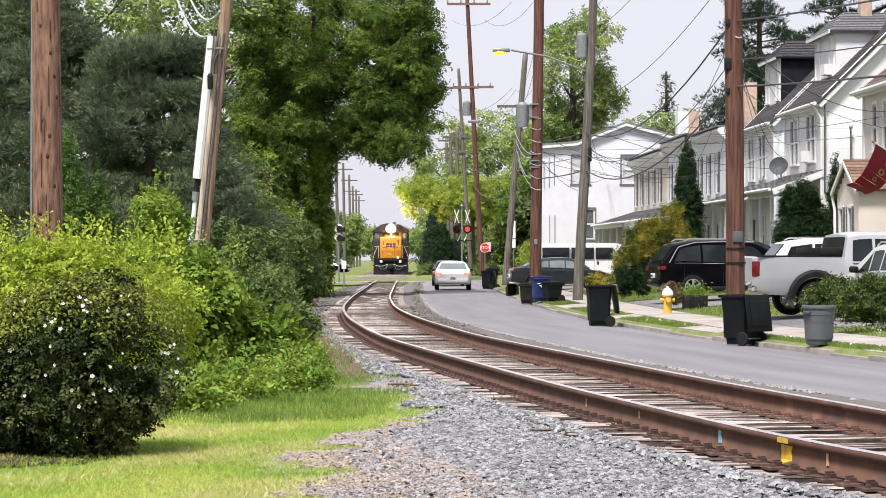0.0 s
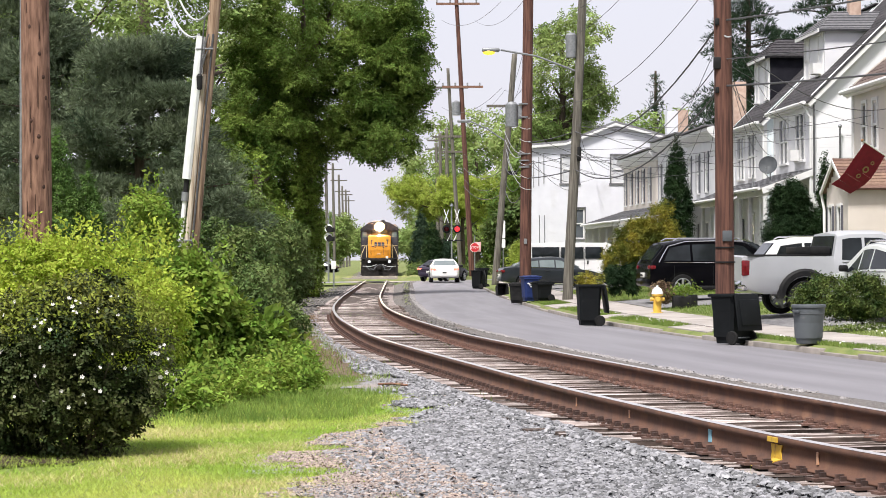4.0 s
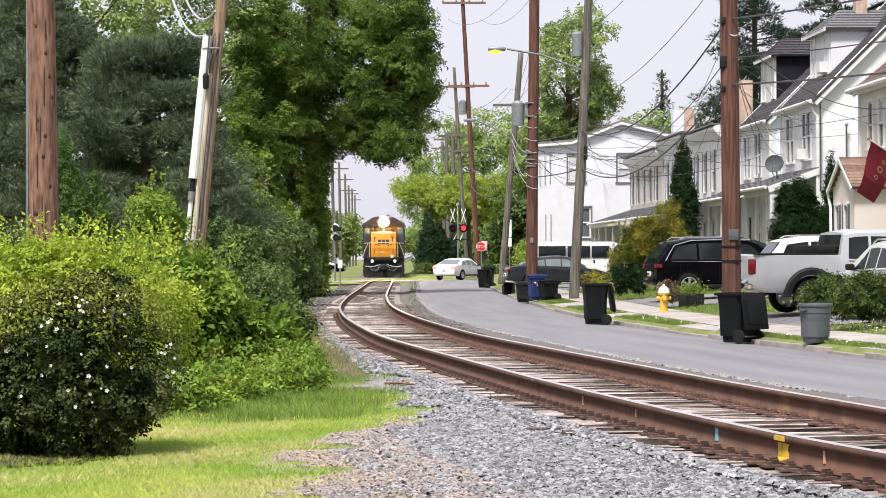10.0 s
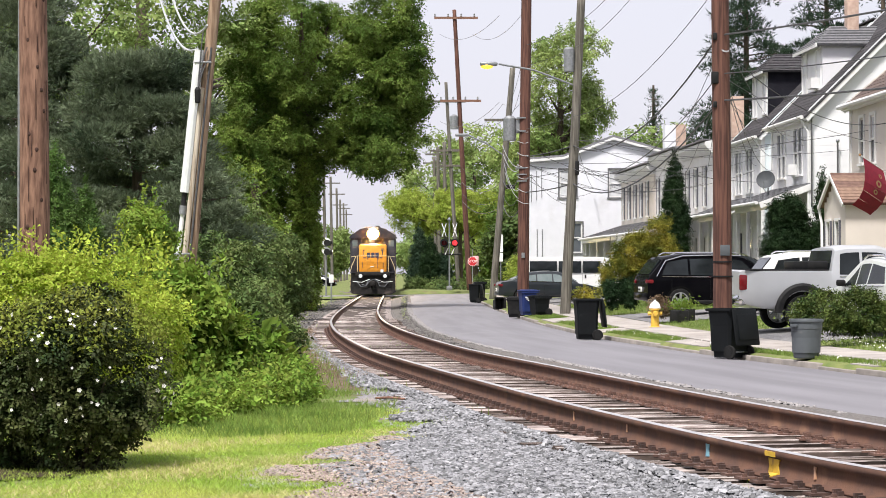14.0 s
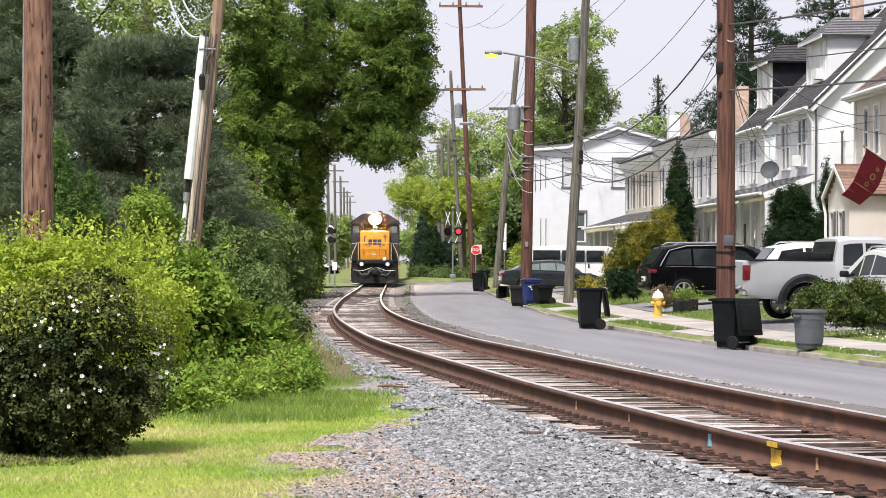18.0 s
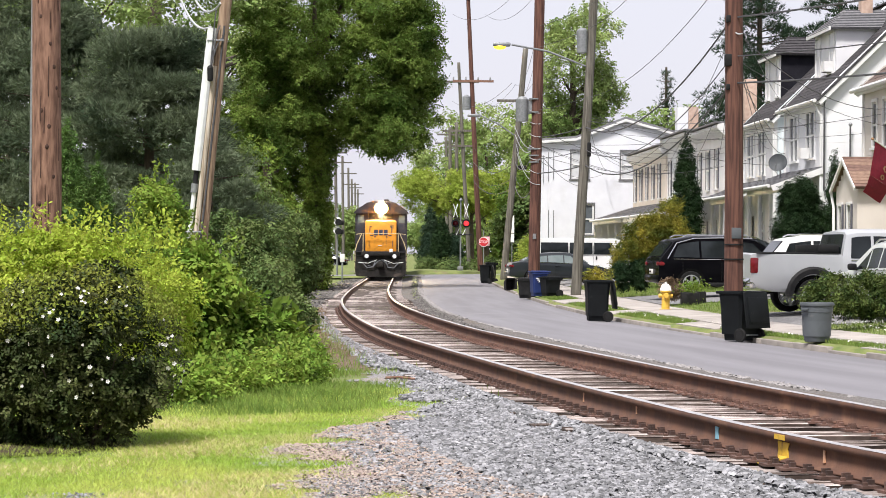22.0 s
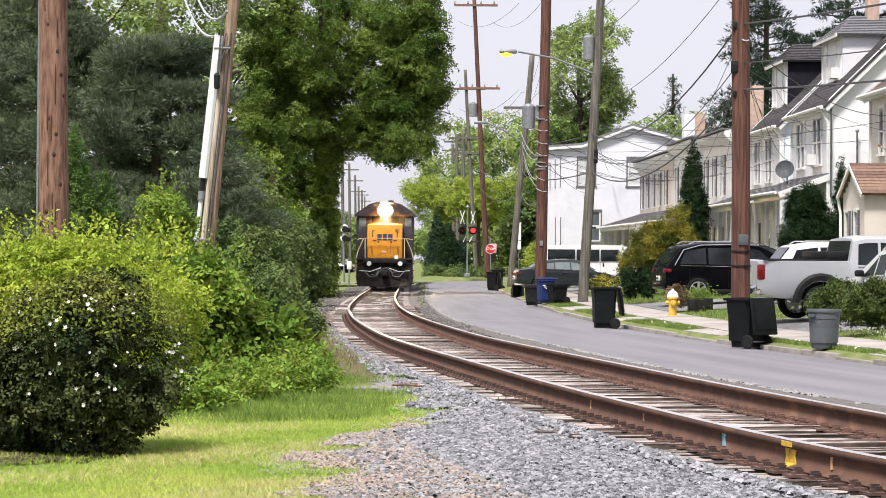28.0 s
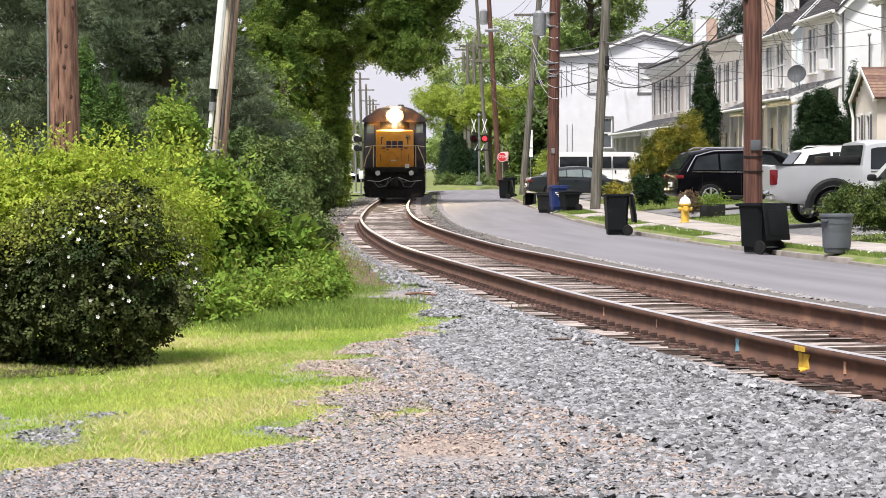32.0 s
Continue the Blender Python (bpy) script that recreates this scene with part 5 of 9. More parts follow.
    for wx in wheels:
        for s in (-1, 1):
            poly = [(wx + ra * math.cos(a0 + (math.pi - 2 * a0) * i / 14), wr + ra * math.sin(a0 + (math.pi - 2 * a0) * i / 14)) for i in range(15)]
            # Flush black panel paints the arch's inner shade; the body isn't cut out.
            part("wheel_well_shade", prism(B(), poly, s * (W / 2 - 0.03), s * (W / 2 + 0.004)), M_well, body)
            mm = pose(wx, s * (W / 2 - 0.09), wr, 90)
            tyre = part("wheel", lathe(B(), [(wr * 0.6, -0.11), (wr * 0.93, -0.11), (wr, -0.08), (wr, 0.08), (wr * 0.93, 0.11), (wr * 0.6, 0.11)], seg=28, m=mm, caps=False), M_rubber, t)
            bm = lathe(B(), [(wr * 0.50, -0.05), (wr * 0.63, -0.115), (wr * 0.68, -0.112), (wr * 0.68, 0.112), (wr * 0.63, 0.115), (wr * 0.50, 0.05)], seg=28, m=mm, caps=False)
            for j in range(6):
                a = 2 * math.pi * j / 6 + wx
                for o in (-0.10, 0.10):
                    box(bm, (wx + math.cos(a) * wr * 0.33, s * (W / 2 - 0.09) + o, wr + math.sin(a) * wr * 0.33), (wr * 0.64, 0.03, wr * 0.17), ry=-math.degrees(a))
            part("rim", bm, M_rim, tyre)
    return t


def sedan(name, m, paint, label, lit=False, L=4.7, glass=None):
    h = L / 2
    return vehicle(name, m, paint, label, L, 1.82, 0.33, (-1.38, 1.42),
                   [(-h, 0.80), (-h + 0.12, 0.95), (-h + 0.5, 1.0), (-0.6, 0.97), (0.95, 0.92), (1.7, 0.82), (h - 0.2, 0.68), (h, 0.52)],
                   [(-1.85, 0.99), (-1.05, 1.36), (-0.5, 1.42), (0.0, 1.43), (0.4, 1.40), (1.25, 0.91)],
                   [[(-1.5, 0.12), (-1.15, 0.8), (-0.72, 0.86), (-0.72, 0.1)], [(-0.66, 0.1), (-0.66, 0.86), (0.02, 0.88), (0.02, 0.08)], [(0.08, 0.08), (0.08, 0.88), (0.38, 0.84), (0.98, 0.08)]],
                   roofw=0.72, lit=lit, glass=glass)


def suv(name, m, paint, label, L=4.9, H=1.78, W=1.95, bumper=None, glass=None, lamp_z=None):
    h, z = L / 2, H / 1.78
    return vehicle(name, m, paint, label, L, W, 0.39, (-h + 0.98, h - 0.93),
                   [(-h, 0.98 * z), (-h + 0.08, 1.10 * z), (0.0, 1.08 * z), (h - 1.4, 1.05 * z), (h - 0.35, 0.97 * z), (h - 0.05, 0.82 * z), (h, 0.7 * z)],
                   [(-h + 0.05, 1.09 * z), (-h + 0.50, 1.66 * z), (-h + 1.2, 1.76 * z), (h - 2.6, 1.77 * z), (h - 2.15, 1.71 * z), (h - 1.2, 1.04 * z)],
                   [[(-h + 0.42, 0.14), (-h + 0.62, 0.84), (-h + 1.25, 0.88), (-h + 1.25, 0.1)], [(-h + 1.32, 0.1), (-h + 1.32, 0.88), (-0.25, 0.89), (-0.25, 0.08)], [(-0.18, 0.08), (-0.18, 0.89), (h - 2.25, 0.85), (h - 1.55, 0.08)]],
                   sill=0.33, rails=True, bumper=bumper, roofw=0.80, glass=glass, lamp_z=lamp_z)


PT_white, PT_grey = carpaint("white_car_paint", (0.68, 0.68, 0.68)), carpaint("slate_car_paint", (0.014, 0.018, 0.022))
PT_dark = mat("black_car_paint", (0.002, 0.002, 0.003), (0.003, 0.003, 0.004), scale=2, rough=0.2, spec=0.06)
PT_silver, PT_maroon = carpaint("silver_car_paint", (0.52, 0.54, 0.52), 0.1), carpaint("dark_plum_car_paint", (0.02, 0.014, 0.03), 0.1)
# Lightened base colour paints reflected sky and light seen through the windows.
M_paleglass = mat("light_paled_glass", (0.10, 0.13, 0.13), (0.16, 0.19, 0.19), scale=1.2, rough=0.05, spec=1.0)
white_car = sedan("sedan", pose(0.5, 118, 0.05, 0, 0, 90), PT_white, "white four-door sedan with lit brake lamps on the street", True, 4.7, M_paleglass)
dark_car = sedan("sedan", pose(0.3, 130, 0.1, 0, 0, 90), PT_maroon, "dark sedan with a pale roof driving ahead of a white one", True)
grey_car = sedan("sedan", pose(3.05 + 2.35, 103, ground_z(5.4, 103) + 0.03, 0, 0, 6), PT_grey, "slate grey sedan parked across the sidewalk", False, 4.8, M_paleglass)
black_suv = suv("sport_utility_vehicle", pose(6.45 + 2.6, 70, ground_z(8.6, 70) + 0.03, 0, 0, 9), PT_dark, "glossy black sport utility vehicle with chrome window trim parked before houses", 5.2, 1.82, 1.98)
part("chrome_trim", tube(B(), [(-2.35, -0.985, 1.14), (-2.22, -0.94, 1.36), (-2.05, -0.88, 1.62), (-1.5, -0.815, 1.765), (-0.6, -0.80, 1.79), (0.35, -0.80, 1.78)], 0.016, 6), M_chrome, black_suv, "bright trim arching over the windows")
suv("sport_utility_vehicle", pose(8.6 + 2.4, 80.5, ground_z(11, 77), 0, 0, 6), PT_grey, "dark sport utility vehicle half hidden behind shrubs", 4.8, 1.75)
suv("sport_utility_vehicle", pose(9.4 + 2.35, 66.4, ground_z(10.5, 66.4) + 0.05, 0, 0, 4), PT_white, "white sport utility vehicle parked behind a pickup", 4.7, 1.72)
silver = suv("hatchback", pose(9.75, 47.9, ground_z(9.5, 48.6) + 0.10, 0, 0, 103), PT_silver, "silver hatchback with tinted windows parked behind a shrub", 4.1, 1.55, 1.8)


def pickup():
    L, W, wr, cz = 5.7, 2.0, 0.41, 0.43
    t = vehicle("pickup_truck", pose(6.86 + 2.9, 53.0, ground_z(9.0, 52.5) + 0.015, 0, 0, 9), carpaint("white_silver_truck_paint", (0.40, 0.41, 0.43), 0.15), "white pickup truck with black wheel arch flares parked in a driveway", L, W, wr, (-1.40, 2.05),
                [(-2.85, 1.33), (-2.80, 1.36), (-0.72, 1.35), (-0.66, 1.22), (1.1, 1.2), (2.5, 1.12), (2.8, 0.95), (2.85, 0.8)],
                [(-0.70, 1.30), (-0.58, 1.86), (-0.3, 1.92), (0.5, 1.93), (0.72, 1.86), (1.45, 1.18)],
                [[(-0.5, 0.1), (-0.46, 0.86), (0.0, 0.88), (0.0, 0.08)], [(0.07, 0.08), (0.07, 0.88), (0.60, 0.86), (1.12, 0.08)]],
                sill=0.50, roofw=0.86, category="pickup", bumper=M_chrome, handles=(-0.1, 0.35))
    for s in (-1, 1):
        for wx in (-1.40, 2.05):
            bm, prev = B(), None
            for i in range(15):
                a = -0.05 + (math.pi + 0.1) * i / 14
                ring = [bm.verts.new((wx + r * math.cos(a), s * y, cz + r * math.sin(a))) for r, y in ((0.485, 0.94), (0.485, 1.06), (0.60, 1.065), (0.655, 1.02), (0.655, 0.94))]
                if prev:
                    for j in range(5):
                        bm.faces.new((prev[j], prev[(j + 1) % 5], ring[(j + 1) % 5], ring[j]))
                else:
                    bm.faces.new(ring)
                prev = ring
            bm.faces.new(prev[::-1])
            part("arch_flare", bm, M_black, t, "black plastic wheel arch flare")
        part("bed_lamp", box(B(), (-2.76, s * 0.865, 1.10), (0.2, 0.10, 0.36), bevel=0.03), M_redlamp, t, "tall red tail lamp")
        part("bed_rail", box(B(), (-1.75, s * 0.93, 1.385), (2.0, 0.08, 0.03), bevel=0.01), M_black, t)
    # Flat black panel; the bed below it isn't hollow.
    part("bed_cover", box(B(), (-1.74, 0, 1.402), (1.95, 1.6, 0.02)), M_black, t, "flat black cover closing the bed")
    part("tool_box", box(B(), (-1.0, 0, 1.50), (0.5, 1.75, 0.18), bevel=0.02), M_black, t, "black tool box across the bed")
    part("hitch", box(B(), (-2.98, 0, 0.55), (0.25, 0.12, 0.1), bevel=0.01), M_black, t)


pickup()


def van():
    t = thing("van", pose(4.75 + 2.7, 112.5, ground_z(6.5, 112) + 0.05, 0, 0, 0), "white passenger van with dark side windows parked beside a white house", "van", "vehicles")
    bm = prism(B(), [(-2.75, 0.35), (-2.78, 1.2), (-2.72, 1.95), (-2.55, 2.05), (1.15, 2.05), (1.35, 1.98), (2.0, 1.28), (2.8, 1.1), (2.85, 0.4)], -0.98, 0.98)
    for v in bm.verts:
        if v.co.z > 1.2:
            v.co.y *= 1 - 0.1 * (v.co.z - 1.2)
    bmesh.ops.bevel(bm, geom=[e for e in bm.edges if abs(e.verts[0].co.y - e.verts[1].co.y) < 0.05], offset=0.06, segments=2, affect="EDGES")
    body = part("body", bm, PT_white, t)
    for x0, x1 in ((-2.55, -1.2), (-1.12, 0.0), (0.08, 0.95)):
        for s in (-1, 1):
            part("side_window", box(B(), ((x0 + x1) / 2, s * 0.955, 1.55), (x1 - x0, 0.04, 0.58), rx=s * 5.6, bevel=0.015), M_glass, body)
    for x in (-1.16, 0.04, 1.0):
        part("door_gap", box(B(), (x, -0.972, 1.1), (0.015, 0.02, 1.3)), M_black, body)
    part("door_handle", box(B(), (0.2, -0.985, 1.08), (0.08, 0.03, 0.18), bevel=0.01), M_black, t)
    part("rear_window", box(B(), (-2.76, 0, 1.55), (0.05, 1.5, 0.6)), M_glass, body)
    for s in (-1, 1):
        part("tail_lamp", box(B(), (-2.77, s * 0.88, 1.1), (0.06, 0.14, 0.4), bevel=0.02), M_redlamp, t)
        for x in (-1.75, 1.9):
            w_ = part("wheel", lathe(B(), [(0.2, -0.11), (0.34, -0.11), (0.37, -0.08), (0.37, 0.08), (0.34, 0.11), (0.2, 0.11)], m=pose(x, s * 0.86, 0.37, 90)), M_rubber, t)
            part("rim", lathe(B(), [(0.02, -0.12), (0.22, -0.12), (0.22, 0.12), (0.02, 0.12)], m=pose(x, s * 0.86, 0.37, 90)), M_rim, w_)
    part("bumper", box(B(), (-2.83, 0, 0.5), (0.16, 1.9, 0.2), bevel=0.04), M_chrome, t)


van()
far_car = sedan("sedan", pose(-13.2, 215, 0.02, 0, 0, 170), PT_grey, "dark car parked far off beyond the crossing")
sedan("sedan", pose(-11.8, 226, 0.02, 0, 0, 175), PT_dark, "dark car parked far off beyond the crossing")

# ---- locomotive: its front faces -y, origin on the rail top under the front coupler ----
LM_yellow = mat("locomotive_yellow", (0.76, 0.315, 0.03), (0.66, 0.265, 0.025), scale=3, rough=0.45, dirt=(0.30, 0.15, 0.03), dirt_at=0.60, dirt_scale=2.2)
LM_blue = mat("locomotive_dark_blue", (0.018, 0.018, 0.027), (0.032, 0.029, 0.036), scale=3, rough=0.5, dirt=(0.07, 0.052, 0.045), dirt_at=0.58, dirt_scale=1.5)
LM_rail = mat("cream_handrail_paint", (0.62, 0.50, 0.28), (0.50, 0.40, 0.22), scale=5, rough=0.5)
LM_black = mat("sooty_black", (0.010, 0.0095, 0.0095), (0.024, 0.021, 0.019), scale=5, rough=0.7, spec=0.25, dirt=(0.09, 0.07, 0.06), dirt_at=0.60, dirt_scale=2)
LM_mark = mat("dark_blue_marking", (0.03, 0.03, 0.06), (0.05, 0.05, 0.08), scale=6, rough=0.6)


def locomotive():
    t = thing("locomotive", pose(float(tx(197)), 197, float(tz(197))), "yellow and dark blue diesel locomotive with a blazing headlight", "locomotive")
    part("frame", box(B(), (0, 9.0, 1.45), (2.95, 17.2, 0.42), bevel=0.03), LM_black, t)
    part("walkway", box(B(), (0, 9.0, 1.68), (3.1, 17.4, 0.06)), LM_blue, t)
    part("pilot", prism(B(), [(-1.45, 0.24), (-1.52, 0.55), (-1.5, 1.25), (1.5, 1.25), (1.52, 0.55), (1.45, 0.24), (0.95, 0.20), (-0.95, 0.20)], 0.32, 0.46), LM_black, t)
    part("snow_plough", prism(B(), [(-1.35, 0.20), (-1.2, 0.6), (1.2, 0.6), (1.35, 0.20)], 0.12, 0.3), LM_black, t)
    part("anticlimber", box(B(), (0, 0.32, 1.58), (2.3, 0.35, 0.26), bevel=0.03), LM_black, t)
    bm = box(B(), (0, 0.1, 0.92), (0.34, 0.55, 0.34), bevel=0.05)
    box(bm, (0.07, -0.2, 0.92), (0.18, 0.25, 0.3), bevel=0.05)
    part("coupler", bm, LM_black, t)
    part("white_lamp_box", box(B(), (0.62, 0.2, 1.76), (0.2, 0.14, 0.2), bevel=0.02), M_white, t, "small white box beside the nose")
    part("centre_hose", tube(B(), [(-0.75, 0.05, 0.85), (-0.45, 0.0, 0.78), (-0.15, -0.02, 1.12), (0.1, -0.02, 1.2), (0.4, 0.0, 0.95), (0.6, 0.05, 1.0)], 0.03, 6), M_bingrey, t, "sagging grey air hose")
    for s in (-1, 1):
        d = part("ditch_light", lathe(B(), [(0.05, -0.12), (0.13, -0.1), (0.15, 0.05), (0.15, 0.1), (0.05, 0.1)], m=pose(s * 0.83, 0.1, 1.42, 90)), LM_black, t)
        part("ditch_lens", lathe(B(), [(0.01, 0), (0.125, 0), (0.125, 0.03), (0.01, 0.04)], m=pose(s * 0.83, 0.0, 1.42, 90)), M_whitelamp, d, "round white lamp lens")
        part("brake_hose", tube(B(), [(s * 0.3, 0.2, 1.15), (s * 0.45, 0.05, 0.75), (s * 0.8, 0.02, 0.72), (s * 1.05, 0.1, 1.0), (s * 1.25, 0.25, 1.05)], 0.035, 6), M_bingrey, t)
        part("uncoupling_lever", tube(B(), [(s * 0.2, 0.12, 1.2), (s * 0.75, 0.05, 1.0), (s * 1.35, 0.1, 1.05)], 0.018, 6), M_plate, t)
        for i in range(4):
            part("step", box(B(), (s * 1.32, 0.65, 0.35 + 0.36 * i), (0.5, 0.55, 0.05)), LM_black, t)
            part("rear_step", box(B(), (s * 1.32, 17.4, 0.35 + 0.36 * i), (0.5, 0.55, 0.05)), LM_black, t)
        for y in (0.42, 0.98):
            part("stair_handrail", tube(B(), [(s * 1.52, y, 0.5), (s * 1.54, y, 1.7), (s * 1.42, y, 2.15), (s * 1.15, y, 2.75)], 0.024, 6), LM_rail, t)
        rail = part("handrail", tube(B(), [(s * 1.05, 0.34, 1.7), (s * 1.05, 0.34, 2.78), (s * 1.3, 0.9, 2.75), (s * 1.48, 1.3, 2.72)], 0.024, 6), LM_rail, t)
        for y in np.arange(4.2, 17.2, 1.45):
            part("stanchion", rod(B(), (s * 1.5, y, 1.7), (s * 1.5, y, 2.7), 0.022, 0.022, 6), LM_rail, t)
        part("side_handrail", rod(B(), (s * 1.5, 4.2, 2.7), (s * 1.5, 17.2, 2.7), 0.022, 0.022, 6), LM_rail, t)
    part("front_rail", tube(B(), [(-1.05, 0.34, 2.78), (1.05, 0.34, 2.78)], 0.022, 6), LM_rail, t)
    bm = box(B(), (0, 1.35, 2.62), (1.88, 1.5, 1.88), bevel=0.10)
    nose = part("nose", bm, LM_yellow, t)
    for s in (-1, 1):
        part("nose_grab_iron", tube(B(), [(s * 0.7, 0.58, 2.0), (s * 0.7, 0.52, 2.0), (s * 0.7, 0.52, 2.35), (s * 0.7, 0.58, 2.35)], 0.015, 6), LM_mark, nose)
        bm = B()
        box(bm, (s * 0.66, 0.594, 3.02), (0.05, 0.012, 0.36))
        box(bm, (s * 0.61, 0.594, 3.18), (0.12, 0.012, 0.05))
        box(bm, (s * 0.55, 0.594, 2.66), (0.2, 0.012, 0.06))
        box(bm, (s * 0.35, 0.594, 2.58), (0.1, 0.012, 0.07))
        part("marking", bm, LM_mark, nose, "plain dark bars on the yellow nose")
    for x in (-0.29, 0.0, 0.29):
        part("marking", box(B(), (x, 0.594, 2.84), (0.24, 0.012, 0.34)), LM_mark, nose, "plain dark block on the yellow nose")
    part("nose_seam", box(B(), (0.32, 0.593, 2.4), (0.02, 0.01, 0.9)), LM_mark, nose)
    part("nose_latch", box(B(), (-0.05, 0.585, 2.05), (0.25, 0.03, 0.05)), M_plate, nose)
    # cab
    bm = prism(B(), [(-1.56, 1.7), (-1.56, 3.9), (-1.45, 4.12), (-0.85, 4.55), (-0.4, 4.68), (0.4, 4.68), (0.85, 4.55), (1.45, 4.12), (1.56, 3.9), (1.56, 1.7)], 1.85, 4.2)
    cab = part("cab", bm, LM_blue, t)
    bm = prism(B(), [(-1.66, 4.02), (-1.5, 4.22), (-0.87, 4.64), (-0.4, 4.77), (0.4, 4.77), (0.87, 4.64), (1.5, 4.22), (1.66, 4.02), (1.6, 4.0), (-1.6, 4.0)], 1.7, 4.35)
    part("cab_roof", bm, LM_blue, t)
    for s in (-1, 1):
        part("front_window", box(B(), (s * 1.24, 1.84, 3.58), (0.36, 0.03, 0.62), bevel=0.01), M_paleglass, cab)
        part("windscreen", box(B(), (s * 0.42, 1.84, 3.86), (0.62, 0.03, 0.42), bevel=0.01), M_glass, cab)
        part("number_board", box(B(), (s * 0.78, 1.80, 4.28), (0.55, 0.12, 0.22), bevel=0.02), M_plate, cab, "pale lit number board with plain bars")
        part("board_bar", box(B(), (s * 0.78, 1.735, 4.28), (0.36, 0.012, 0.09)), M_black, cab)
        part("side_window", box(B(), (s * 1.565, 3.0, 3.45), (0.03, 1.4, 0.8), bevel=0.01), M_glass, cab)
        part("arm_rest", box(B(), (s * 1.62, 3.0, 2.98), (0.12, 1.2, 0.06)), LM_black, cab)
        part("cab_door", box(B(), (s * 1.22, 1.838, 2.6), (0.48, 0.03, 1.7), bevel=0.01), LM_blue, cab)
    hl = part("headlight_housing", box(B(), (0, 1.72, 4.30), (1.0, 0.24, 0.5), bevel=0.1), LM_blue, cab)
    # Wide lenses glow orange to draw the halo round the bulb.
    part("headlight", lathe(B(), [(0.01, 0), (0.27, 0), (0.27, 0.03), (0.01, 0.05)], m=pose(-0.17, 1.60, 4.30, 90)), M_lenshalo, hl, "headlight lens glowing orange as its own halo")
    part("headlight", lathe(B(), [(0.01, 0), (0.27, 0), (0.27, 0.03), (0.01, 0.05)], m=pose(0.17, 1.602, 4.30, 90)), M_lenshalo, hl, "headlight lens glowing orange as its own halo")
    # Bulb enlarged so its shape includes the glare.
    part("headlight_bulb", ball(B(), (0, 1.57, 4.30), 0.30, (1.15, 0.22, 1.0), 24, 14), M_glow, hl, "blazing headlight bulb, oversized to take in its glare")
    part("roof_horn", box(B(), (0.3, 3.4, 4.82), (0.3, 0.4, 0.14), bevel=0.04), LM_black, t)
    # long hood
    bm = prism(B(), [(-0.95, 1.7), (-0.95, 4.1), (-0.7, 4.45), (0.7, 4.45), (0.95, 4.1), (0.95, 1.7)], 4.2, 17.3)
    hood = part("long_hood", bm, LM_blue, t)
    part("roof_band", prism(B(), [(-0.98, 4.05), (-0.72, 4.47), (0.72, 4.47), (0.98, 4.05)], 4.4, 9.5), LM_yellow, hood)
    for y in np.arange(4.6, 17.0, 0.82):
        for s in (-1, 1):
            part("hood_door", box(B(), (s * 0.962, y + 0.38, 2.75), (0.03, 0.74, 1.7), bevel=0.01), LM_blue, hood)
    for y in (6.0, 8.2, 13.0, 14.6, 16.0):
        part("roof_fan", lathe(B(), [(0.62, 4.43), (0.62, 4.6), (0.5, 4.66), (0.02, 4.66)], (0, y, 0)), LM_black, hood)
    part("fuel_tank", box(B(), (0, 8.9, 0.85), (2.7, 5.0, 0.85), bevel=0.2), LM_black, t)
    for y0 in (3.3, 14.4):
        tr = part("bogie", box(B(), (0, y0, 0.75), (2.2, 3.6, 0.45), bevel=0.08), LM_black, t)
        for dy in (-1.35, 1.35):
            for s in (-1, 1):
                part("wheel", lathe(B(), [(0.05, -0.07), (0.5, -0.07), (0.51, 0.05), (0.55, 0.07), (0.05, 0.07)], m=pose(s * 0.76, y0 + dy, 0.63, 0, 90 * s, 0)), LM_black, tr)
                part("axle_box", box(B(), (s * 1.05, y0 + dy, 0.55), (0.22, 0.4, 0.4), bevel=0.04), LM_black, tr)
    return t


loco = locomotive()


